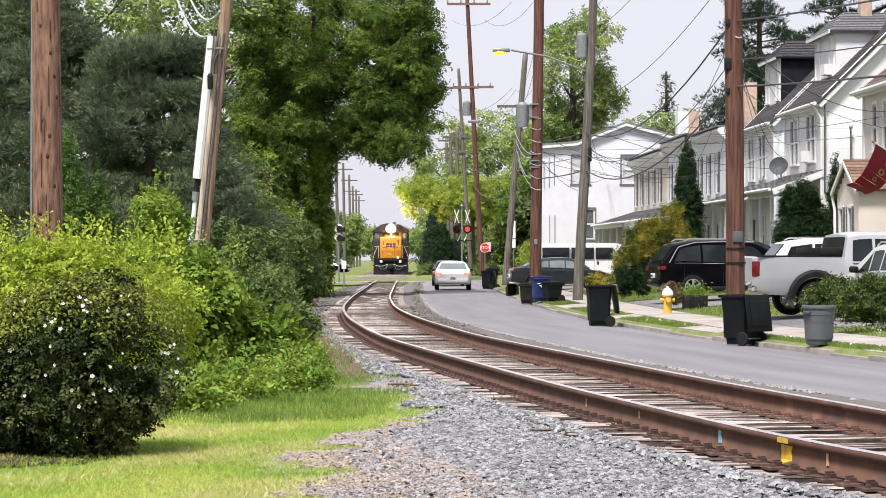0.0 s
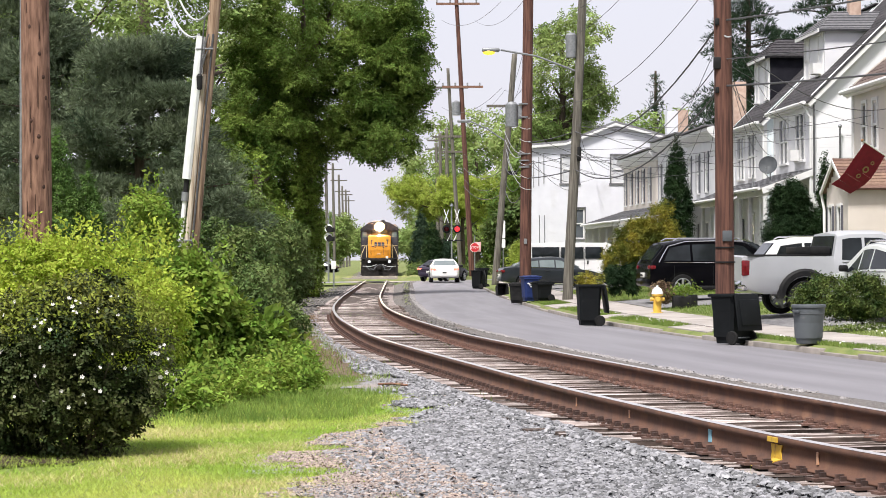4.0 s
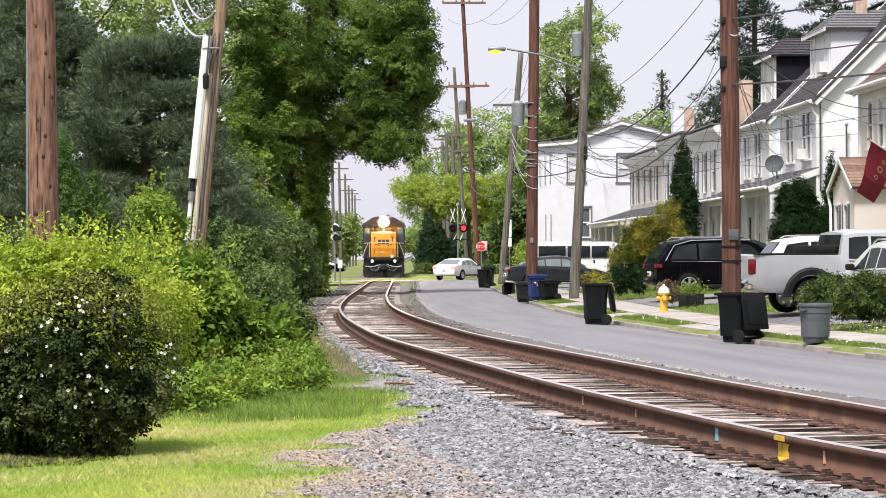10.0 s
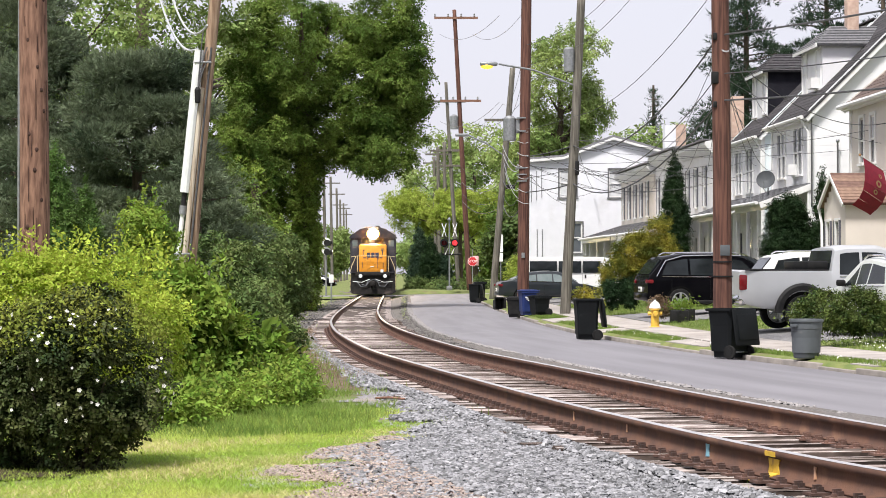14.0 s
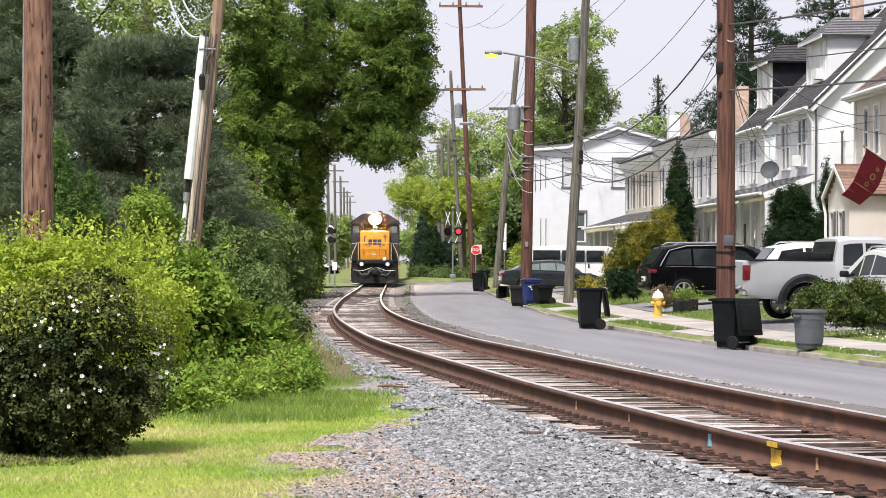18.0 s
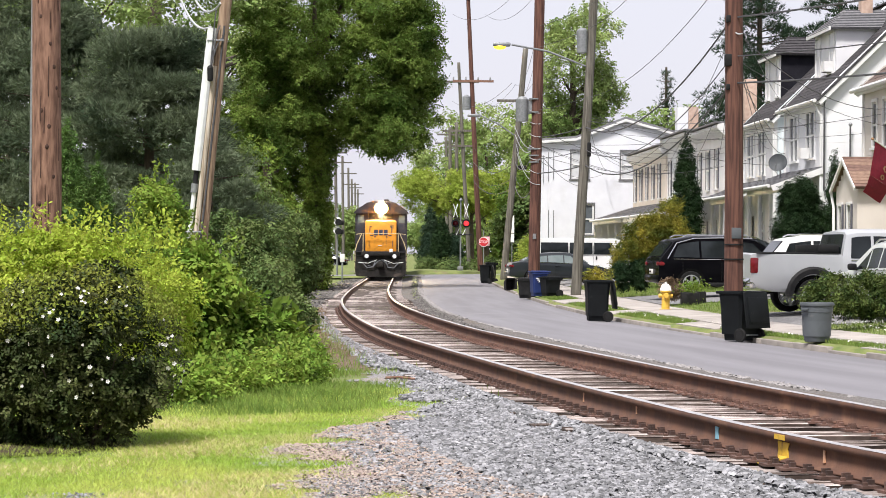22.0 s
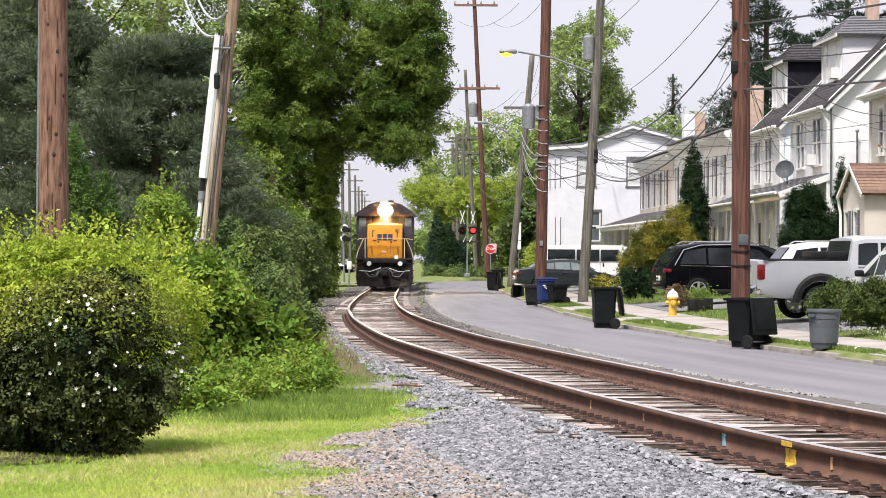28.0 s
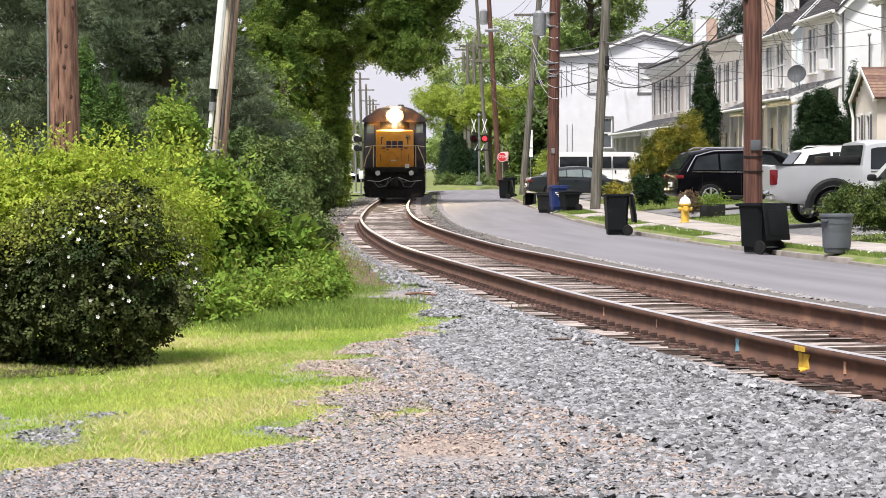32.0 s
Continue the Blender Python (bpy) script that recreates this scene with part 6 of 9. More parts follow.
def boxcar():
    """A freight car coupled behind the locomotive; its front faces -y."""
    t = thing("freight_car", pose(float(tx(216)), 216, float(tz(216))), "weathered grey-brown freight car coupled behind the locomotive", "freight car")
    # The roof's pale colour holds the glare and reflected sky.
    side, top = mat("faded_car_side", (0.12, 0.095, 0.085), (0.19, 0.155, 0.14), scale=2, rough=0.8, dirt=(0.08, 0.065, 0.06), dirt_at=0.58, dirt_scale=1.2), mat("glare_pale_car_roof", (0.46, 0.42, 0.41), (0.38, 0.34, 0.33), scale=2, rough=0.7)
    body = part("body", box(B(), (0, 8.0, 2.75), (3.0, 15.4, 3.5), bevel=0.04), side, t)
    for s in (-1, 1):
        for y in np.arange(0.9, 15.4, 1.2):
            part("side_rib", box(B(), (s * 1.52, y, 2.75), (0.07, 0.1, 3.4)), side, body)
        part("ladder_rail", rod(B(), (s * 1.3, 0.22, 1.1), (s * 1.3, 0.22, 4.4), 0.02, 0.02, 6), LM_rail, t)
    for z in np.arange(1.3, 4.4, 0.4):
        part("end_rib", box(B(), (0, 0.27, z), (2.9, 0.07, 0.12), bevel=0.02), side, body)
    part("roof", prism(B(), [(-1.55, 4.45), (-1.3, 4.68), (0, 4.78), (1.3, 4.68), (1.55, 4.45)], 0.2, 15.8), top, t, "roof paled with painted sky glare")
    part("underframe", box(B(), (0, 8.0, 0.9), (2.4, 15.6, 0.3), bevel=0.03), LM_black, t)
    part("coupler", box(B(), (0, 0.05, 0.9), (0.3, 0.6, 0.3), bevel=0.05), LM_black, t)
    for y0 in (2.4, 13.6):
        b_ = part("bogie", box(B(), (0, y0, 0.55), (2.1, 2.6, 0.35), bevel=0.08), LM_black, t)
        for dy in (-0.9, 0.9):
            for s in (-1, 1):
                part("wheel", lathe(B(), [(0.05, -0.07), (0.42, -0.07), (0.43, 0.05), (0.46, 0.07), (0.05, 0.07)], m=pose(s * 0.76, y0 + dy, 0.44, 0, 90 * s, 0)), LM_black, b_)
    return t


freight_car = boxcar()


# ---- flag on the house at the street ----
def flag_thing():
    foot = Vector(at(9.55, 45.3))
    t = thing("flag", pose(*foot), "crimson flag with a dull gold emblem on a slanted pole", "flag")
    tip_ = Vector((8.41, 44.0, 3.92)) - foot
    pole_dir = (Vector((0, 0, 3.1)) - tip_).normalized()
    part("flag_pole", tube(B(), [tip_ - pole_dir * 0.05, Vector((0, 0, 3.1))], 0.014, 8), M_white, t, "white slanted flag pole")
    part("flag_mast", rod(B(), (0, 0, -0.1), (0, 0, 3.2), 0.03), M_galv, t)
    part("finial", ball(B(), tip_ - pole_dir * 0.07, 0.03), M_gold, t)
    # the cloth hangs in a swinging frame: x along the pole, -z down the cloth
    z_ = (Vector((0, 0, 1)) - pole_dir * pole_dir.z).normalized()
    rot = Matrix.Translation(tip_) @ Matrix((pole_dir, z_.cross(pole_dir), z_)).transposed().to_4x4()
    strips, n, wid, drop = [], 6, 0.80, 1.05
    parent = t
    for i in range(n):
        h = drop / n
        bm = B()
        g_ = []
        for j in range(9):
            x = 0.05 + wid * j / 8
            for k in range(2):
                s = 0.05 * math.sin(3.0 * x + 0.9 * (i + k)) * (i + k) / n
                g_.append((x, s, -h * k))
        v0 = [bm.verts.new(p) for p in g_]
        v1 = [bm.verts.new((p[0], p[1] + 0.006, p[2])) for p in g_]
        for j in range(8):
            a = 2 * j
            bm.faces.new((v0[a], v0[a + 1], v0[a + 3], v0[a + 2]))
            bm.faces.new((v1[a], v1[a + 2], v1[a + 3], v1[a + 1]))
            bm.faces.new((v0[a + 1], v1[a + 1], v1[a + 3], v0[a + 3]))
        s = part("cloth", bm, M_flag, t)
        if 1 <= i <= 3:
            bm = B()
            r = (0.06, 0.10, 0.07)[i - 1]
            for y in (-0.045, 0.055):
                lathe(bm, [(r * 0.55, -0.003), (r, -0.003), (r, 0.003), (r * 0.55, 0.003)], seg=14, m=pose(0.5 - 0.06 * (i - 2), y, -h / 2, 90, 0, 0) @ Matrix.Diagonal((1, 0.7, 1, 1)), caps=False)
            part("emblem", bm, M_gold, s, "dull gold print as plain blocks")
        strips.append(s)
    return t, rot, strips, drop / n


flag, flag_rot, flag_strips, flag_h = flag_thing()
# ---- houses ----
M_siding = mat("white_lap_siding", (0.72, 0.72, 0.745), (0.66, 0.66, 0.69), scale=1.2, rough=0.6, dirt=(0.62, 0.61, 0.61), dirt_at=0.62, dirt_scale=0.9)
M_cream = mat("cream_lap_siding", (0.63, 0.575, 0.525), (0.57, 0.52, 0.475), scale=1.2, rough=0.65, dirt=(0.52, 0.47, 0.42), dirt_at=0.62, dirt_scale=0.9)
M_beige = mat("beige_lap_siding", (0.60, 0.55, 0.51), (0.54, 0.495, 0.46), scale=1.2, rough=0.65, dirt=(0.58, 0.53, 0.47), dirt_at=0.62, dirt_scale=0.9)
M_blueside = mat("pale_blue_lap_siding", (0.66, 0.72, 0.75), (0.6, 0.67, 0.7), scale=1.2, rough=0.65)
M_stucco = mat("white_stucco", (0.67, 0.68, 0.73), (0.62, 0.63, 0.68), scale=1.6, rough=0.85, bump=0.006, bscale=30, dirt=(0.52, 0.52, 0.54), dirt_at=0.6, dirt_scale=0.5)
M_trim = mat("white_trim", (0.70, 0.70, 0.70), (0.63, 0.63, 0.63), scale=3, rough=0.5, dirt=(0.55, 0.53, 0.5), dirt_at=0.66, dirt_scale=3)
M_shingle = mat("dark_grey_shingle", (0.040, 0.038, 0.042), (0.072, 0.068, 0.072), scale=9, rough=0.95, spec=0.15, island=0.22)
M_shinglel = mat("grey_shingle", (0.12, 0.12, 0.13), (0.17, 0.17, 0.18), scale=9, rough=0.95, island=0.2)
M_shbrown = mat("brown_shingle", (0.14, 0.085, 0.065), (0.20, 0.125, 0.095), scale=9, rough=0.95, island=0.25)
M_pane = mat("window_glass", (0.06, 0.07, 0.085), (0.12, 0.135, 0.15), scale=1.0, rough=0.08, spec=0.8)
M_curtain = mat("window_blind", (0.58, 0.59, 0.61), (0.46, 0.47, 0.49), scale=2, rough=0.25, spec=0.6)
M_shutter = mat("charcoal_shutter", (0.07, 0.07, 0.09), (0.10, 0.10, 0.12), scale=8, rough=0.6)
M_shdark = mat("dark_brown_shingle", (0.085, 0.062, 0.054), (0.135, 0.095, 0.08), scale=9, rough=0.95, island=0.25)
M_brick = mat("salmon_brick_chimney", (0.50, 0.37, 0.30), (0.40, 0.28, 0.225), scale=7, rough=0.9, bump=0.01, bscale=14)
M_found = mat("grey_foundation", (0.36, 0.35, 0.34), (0.28, 0.27, 0.26), scale=3, rough=0.95)
M_darkside = mat("black_dormer_siding", (0.010, 0.010, 0.015), (0.016, 0.016, 0.022), scale=3, rough=0.85, spec=0.15)


def boards(bm, O, U, W, N, h, span, holes=(), bh=0.115, proud=0.007):
    """Overlapping boards on the plane at O, along U, upwards along W, facing N. span(z): the ends of the row; holes: (u0, u1, z0, z1)."""
    O, U, W, N = Vector(O), Vector(U).normalized(), Vector(W).normalized(), Vector(N).normalized()
    if not holes:
        rows, z = [], 0.0
        while z < h - 0.01:
            z1 = min(z + bh, h)
            a, b = span((z + z1) / 2)
            if b - a > 0.02:
                rows.append((a, b, z, z1))
            z = z1
        back, last = None, None
        for a, b, z, z1 in rows:
            lo, hi = [[bm.verts.new(O + U * u + W * w + N * n) for u in (a, b)] for w, n in ((z, proud), (z1, 0.003))]
            if back is None:
                back = [bm.verts.new(O + U * u + W * z - N * 0.06) for u in (a, b)]
                bm.faces.new((lo[1], lo[0], back[0], back[1]))
            else:
                bm.faces.new((last[0], last[1], lo[1], lo[0]))
                bm.faces.new((back[0], last[0], lo[0])), bm.faces.new((last[1], back[1], lo[1]))
            up = [bm.verts.new(O + U * u + W * z1 - N * 0.06) for u in (a, b)]
            bm.faces.new((lo[0], lo[1], hi[1], hi[0])), bm.faces.new((back[1], back[0], up[0], up[1]))
            bm.faces.new((back[0], lo[0], hi[0], up[0])), bm.faces.new((lo[1], back[1], up[1], hi[1]))
            back, last = up, hi
        bm.faces.new((last[0], last[1], back[1], back[0]))
        return bm
    z = 0.0
    while z < h - 0.01:
        z1 = min(z + bh, h)
        a, b = span((z + z1) / 2)
        cuts = [(a, b)]
        for u0, u1, w0, w1 in holes:
            if w0 < (z + z1) / 2 < w1:
                nxt = []
                for p, q in cuts:
                    if u1 <= p or u0 >= q:
                        nxt.append((p, q))
                    else:
                        if u0 > p:
                            nxt.append((p, u0))
                        if u1 < q:
                            nxt.append((u1, q))
                cuts = nxt
        for p, q in cuts:
            if q - p < 0.02:
                continue
            vs = [bm.verts.new(O + U * u + W * w + N * o) for u, w, o in ((p, z, proud), (q, z, proud), (q, z1, 0.003), (p, z1, 0.003), (p, z, -0.06), (q, z, -0.06), (q, z1, -0.06), (p, z1, -0.06))]
            for f in ((0, 1, 2, 3), (5, 4, 7, 6), (1, 0, 4, 5), (3, 2, 6, 7), (0, 3, 7, 4), (2, 1, 5, 6)):
                bm.faces.new([vs[i] for i in f])
        z = z1
    return bm


def obox(bm, O, U, W, N, u, w, n):
    """A box given by its extents (a, b) along three directions."""
    vs = []
    for c in n:
        for a, b in ((u[0], w[0]), (u[1], w[0]), (u[1], w[1]), (u[0], w[1])):
            vs.append(bm.verts.new(O + U * a + W * b + N * c))
    for f in ((0, 1, 2, 3), (5, 4, 7, 6), (1, 0, 4, 5), (3, 2, 6, 7), (0, 3, 7, 4), (2, 1, 5, 6)):
        bm.faces.new([vs[i] for i in f])
    return bm


def window(parent, O, U, N, u, z, w, h, shutters=False, ac=False, blind=False):
    O, U, N, W = Vector(O), Vector(U).normalized(), Vector(N).normalized(), Vector((0, 0, 1))
    a, b, c, d = u, u + w, z, z + h
    bm, t = B(), 0.085
    obox(bm, O, U, W, N, (a - t, a), (c, d + t), (-0.05, 0.045))
    obox(bm, O, U, W, N, (b, b + t), (c, d + t), (-0.05, 0.045))
    obox(bm, O, U, W, N, (a, b), (d, d + t), (-0.05, 0.05))
    obox(bm, O, U, W, N, (a, b), ((c + d) / 2 - 0.03, (c + d) / 2 + 0.03), (-0.05, 0.02))
    fr = part("window", bm, M_trim, parent)
    part("window_sill", obox(B(), O, U, W, N, (a - t - 0.03, b + t + 0.03), (c - 0.07, c), (-0.05, 0.09)), M_trim, fr)
    m = (c + d) / 2
    part("pane", obox(B(), O, U, W, N, (a, b), (c, m - 0.03), (-0.05, -0.025)), M_pane, fr)
    part("pane", obox(B(), O, U, W, N, (a, b), (m + 0.03, d), (-0.05, -0.012)), M_curtain if blind else M_pane, fr)
    if shutters:
        for p, q in ((a - t - w * 0.22 - 0.01, a - t - 0.01), (b + t + 0.01, b + t + w * 0.22 + 0.01)):
            part("shutter", obox(B(), O, U, W, N, (p, q), (c, d + 0.03), (0.01, 0.055)), M_shutter, fr, "dark slatted shutter")
    if ac:
        part("air_conditioner", obox(B(), O, U, W, N, (a + 0.04, b - 0.04), (c, c + 0.38), (-0.02, 0.35)), M_trim, fr, "boxy white window air conditioner")
    return (a, b, c, d)


X_, Y_, Z_ = Vector((1, 0, 0)), Vector((0, 1, 0)), Vector((0, 0, 1))


def gutter(parent, a, b, r=0.07):
    part("gutter", rod(B(), a, b, r, r, 8), M_trim, parent)


def downspout(parent, pts):
    part("downspout", tube(B(), pts, 0.04, 6), M_trim, parent)


def house(name, x, y, turn, width, depth, eave, ridge, label, wall, roof, front_windows, end_wall=None, base=0.6, dormer=None, porch=None, shut=False, acs=(), z0=None):
    """A house whose street front runs along local y from its near corner; local x goes back from the street."""
    z0 = ground_z(x, y) - 0.1 if z0 is None else z0
    t = thing(name, pose(x, y, z0, 0, 0, turn), label, "house", "houses")
    holes = []
    e, rg = eave - z0, ridge - z0
    for i, (u, z, w, h) in enumerate(front_windows):
        holes.append(window(t, (0, width, 0), -Y_, -X_, u, z - z0, w, h, shut, i in acs, i % 3 == 1))
    part("foundation", box(B(), (depth / 2, width / 2, base / 2 - 0.2), (depth - 0.1, width - 0.1, base + 0.4)), M_found, t)
    part("front_wall", boards(B(), (0, width, base), -Y_, Z_, -X_, e - base, lambda q: (0, width), [(a, b, c - base, d - base) for a, b, c, d in holes]), wall, t)
    half = depth / 2

    def gable(q):
        k = max(0.0, (q + base - e) / (rg - e))
        return (half * k, depth - half * k)
    part("near_wall", boards(B(), (0, 0, base), X_, Z_, -Y_, rg - base - 0.1, gable), end_wall or wall, t)
    part("far_wall", boards(B(), (depth, width, base), -X_, Z_, Y_, rg - base - 0.1, gable), end_wall or wall, t)
    part("back_wall", boards(B(), (depth, 0, base), Y_, Z_, X_, e - base, lambda q: (0, width)), wall, t)
    part("floor_slab", box(B(), (half, width / 2, e - 0.15), (depth - 0.2, width - 0.2, 0.12)), M_found, t)
    over, run = 0.28, math.hypot(half, rg - e)
    sl = Vector((half, 0, rg - e)).normalized()
    nr = Vector((-sl.z, 0, sl.x))
    r1 = part("roof_slope", boards(B(), Vector((0, width + 0.27, e)) - sl * over * 1.2, -Y_, sl, nr, run + over * 1.2, lambda q: (0, width + 0.54), (), 0.22, 0.012), roof, t)
    sl2 = Vector((-half, 0, rg - e)).normalized()
    part("roof_slope", boards(B(), Vector((depth, -0.27, e)) - sl2 * over * 1.2, Y_, sl2, Vector((sl2.z * 1, 0, -sl2.x)), run + over * 1.2, lambda q: (0, width + 0.54), (), 0.22, 0.012), roof, t)
    part("ridge_cap", box(B(), (half, width / 2, rg + 0.02), (0.3, width + 0.4, 0.05)), roof, t)
    for yy in (-0.22, width + 0.22):
        bm = B()
        obox(bm, Vector((0, yy, e)) - sl * over * 1.2, sl, nr, Y_, (0, run + over * 1.2), (-0.2, -0.02), (-0.03, 0.03))
        obox(bm, Vector((depth, yy, e)) - sl2 * over * 1.2, sl2, Vector((sl2.z, 0, -sl2.x)), Y_, (0, run + over * 1.2), (-0.2, -0.02), (-0.03, 0.03))
        part("rake_board", bm, M_trim, t)
    eo = Vector((0, 0, e)) - sl * over * 1.2
    part("soffit", box(B(), (eo.x / 2, width / 2, eo.z - 0.06), (abs(eo.x), width + 0.4, 0.06)), M_trim, t)
    gutter(t, eo + Vector((-0.07, -0.2, 0)), eo + Vector((-0.07, width + 0.2, 0)))
    downspout(t, [eo + Vector((-0.07, 0.02, -0.05)), Vector((-0.06, -0.06, e - 0.75)), Vector((-0.06, -0.06, 0.6))])
    for c in (0, width):
        part("corner_board", box(B(), (0.02, c, (base + e) / 2), (0.14, 0.14, e - base)), M_trim, t)
    if dormer:
        for y0, w, xf, zb, zt, wm, rm, cooled in dormer:
            d = xf + 1.6
            zf = zb - z0
            top = zt - z0
            fr = part("dormer", box(B(), ((xf + d) / 2 + 0.8, y0 + w / 2, (zf + top) / 2), (d - xf + 1.5, w - 0.1, top - zf)), wm, t)
            part("dormer_cheek", boards(B(), (xf, y0, zf), X_, Z_, -Y_, top - zf, lambda q: (0, d - xf + 1.4)), wm, fr)
            part("dormer_front", boards(B(), (xf, y0 + w, zf), -Y_, Z_, -X_, top - zf, lambda q: (0, w)), M_siding, fr)
            for u, cool in ((w * 0.07, False), (w * 0.73, cooled)):
                window(t, (xf - 0.01, y0 + w, 0), -Y_, -X_, u, zf + 0.2, w * 0.2, (top - zf) - 0.35, False, cool)
            dr = 0.85
            bm = B()
            sd = Vector((0, w / 2 + 0.25, dr)).normalized()
            boards(bm, Vector((xf - 0.3, y0 - 0.25, top - 0.02)), X_, sd, Vector((0, -sd.z, sd.y)), math.hypot(w / 2 + 0.25, dr), lambda q: (q * 0.45, d - xf + 1.7), (), 0.2, 0.03)
            sd2 = Vector((0, -(w / 2 + 0.25), dr)).normalized()
            boards(bm, Vector((d + 1.4, y0 + w + 0.25, top - 0.02)), -X_, sd2, Vector((0, -sd2.z * -1, -sd2.y)), math.hypot(w / 2 + 0.25, dr), lambda q: (0, d - xf + 1.7 - q * 0.45), (), 0.2, 0.03)
            hip = math.hypot(w / 2 + 0.25, dr)
            sh = Vector((0.45 * hip, 0, dr)).normalized()
            boards(bm, Vector((xf - 0.3, y0 + w + 0.25, top - 0.02)), -Y_, sh, Vector((-sh.z, 0, sh.x)), math.hypot(0.45 * hip, dr), lambda q, k=(w / 2 + 0.25) / math.hypot(0.45 * hip, dr): (q * k, w + 0.5 - q * k), (), 0.2, 0.03)
            part("dormer_roof", bm, rm, fr)
            part("dormer_fascia", box(B(), (xf - 0.28, y0 + w / 2, top - 0.05), (0.05, w + 0.5, 0.14)), M_trim, fr)
    if porch:
        pd, pe, pw, rm = porch
        pe, pw = pe - z0, pw - z0
        part("porch_deck", box(B(), (-pd / 2, width / 2, 0.35), (pd, width, 0.5)), M_found, t)
        n = 4
        for i in range(n):
            part("porch_post", box(B(), (-pd + 0.15, 0.12 + (width - 0.24) * i / (n - 1), 0.6 + (pe - 0.7) / 2), (0.13, 0.13, pe - 0.7), bevel=0.01), M_trim, t)
        for i in range(n - 1):
            y0 = 0.12 + (width - 0.24) * i / (n - 1)
            part("porch_rail", box(B(), (-pd + 0.15, y0 + (width - 0.24) / (n - 1) / 2, 1.45), (0.06, (width - 0.24) / (n - 1) - 0.14, 0.07)), M_trim, t)
        s = Vector((pd + 0.3, 0, pw - pe)).normalized()
        part("porch_roof", boards(B(), Vector((-pd - 0.3, width + 0.1, pe)), -Y_, s, Vector((-s.z, 0, s.x)), math.hypot(pd + 0.3, pw - pe), lambda q: (0, width + 0.2), (), 0.2, 0.025), rm, t)
        part("porch_beam", box(B(), (-pd + 0.15, width / 2, pe - 0.12), (0.18, width, 0.24)), M_trim, t)
        for yy in (-0.1, width + 0.1):
            part("porch_rake", obox(B(), Vector((-pd - 0.3, yy, pe)), s, Vector((-s.z, 0, s.x)), Y_, (0, math.hypot(pd + 0.3, pw - pe)), (-0.24, -0.03), (-0.03, 0.03)), M_trim, t)
        gutter(t, (-pd - 0.36, -0.1, pe - 0.04), (-pd - 0.36, width + 0.1, pe - 0.04), 0.06)
        part("porch_door", obox(B(), Vector((0, width, 0)), -Y_, Z_, -X_, (width * 0.2, width * 0.2 + 0.95), (0.6, 2.75), (0.01, 0.06)), M_shutter, t, "dark front door")
    return t


T = 2.6
# C: steep roof, white, with dormer and porch
hc = house("terraced_house", 13.1, 78.0, T, 6.4, 9.0, 7.25, 11.7, "white sided house with a steep dark roof, dormer and shed-roofed porch", M_siding, M_shingle,
           [(1.0, 5.1, 0.62, 1.6), (1.75, 5.1, 0.62, 1.6), (3.9, 5.1, 0.62, 1.6), (4.65, 5.1, 0.62, 1.6), (4.2, 1.9, 0.9, 1.5)], dormer=[(2.4, 3.5, 1.0, 8.05, 9.8, M_siding, M_shinglel, True)],
           porch=(1.5, 4.1, 4.75, M_shinglel), acs=(2,))
part("chimney", box(B(), (2.42, 4.0, 10.3), (0.42, 0.5, 3.0), bevel=0.02), M_brick, hc, "salmon brick chimney")
part("dish_mount", rod(B(), (-1.7, 1.9, 3.5), (-1.7, 1.9, 4.1), 0.03), M_galv, hc)
M_dish = mat("grey_dish_paint", (0.05, 0.056, 0.063), (0.07, 0.077, 0.084), scale=4, rough=0.7)
dish = thing("satellite_dish", pose(11.95, 80.3, 4.92, 0, 0, 0), "grey round satellite dish on a porch roof", "satellite dish")
part("reflector", lathe(B(), [(0.02, 0.0), (0.2, 0.03), (0.36, 0.1), (0.42, 0.15), (0.42, 0.17), (0.36, 0.12), (0.02, 0.03)], seg=24, m=pose(0, 0, 0, 70, 0, -20) @ Matrix.Diagonal((0.8, 0.8, 0.8, 1))), M_dish, dish)
part("mast", tube(B(), [(0, 0.05, 0), (0.1, 0.25, -0.25), (0.1, 0.25, -0.75)], 0.03, 8), M_galv, dish)
part("feed_arm", tube(B(), [(-0.02, 0, -0.38), (-0.15, -0.35, -0.3), (-0.15, -0.45, -0.05)], 0.015, 6), M_galv, dish)
# antenna cluster by the near wall of C
for dx, h in ((0.0, 3.1), (0.9, 2.3), (1.5, 2.6)):
    a = thing("service_mast", pose(13.15 + dx, 77.85, 3.9), "thin dark electric service mast on a house wall", "service mast")
    part("mast", rod(B(), (0, 0, 0), (0, 0, h), 0.03, 0.03, 8), M_wire, a)
    part("weatherhead", ball(B(), (0, -0.02, h), 0.07), M_galv, a)
# B: dark dormer, pale blue end
hb = house("terraced_house", 13.0, 88.4, T, 6.6, 9.0, 7.2, 11.6, "white sided house with a dark dormer and pale blue end wall", M_siding, M_shingle,
           [(0.9, 4.9, 0.6, 1.7), (1.65, 4.9, 0.6, 1.7), (3.3, 4.9, 0.6, 1.7), (4.05, 4.9, 0.6, 1.7), (3.6, 1.9, 0.9, 1.5)], end_wall=M_blueside, dormer=[(3.2, 3.2, 0.85, 7.95, 9.85, M_darkside, M_shingle, False)], porch=(1.5, 4.0, 4.7, M_shinglel))
# D: beige, brown roof, gabled entrance
hd = house("detached_house", 12.2, 55.0, T, 8.35, 8.0, 6.5, 9.8, "beige house with a brown shingle roof and gabled entrance porch", M_beige, M_shdark,
           [(1.1, 4.65, 0.45, 1.25), (2.3, 4.62, 0.5, 1.28), (4.4, 4.6, 0.5, 1.3), (6.2, 4.6, 0.5, 1.3)])
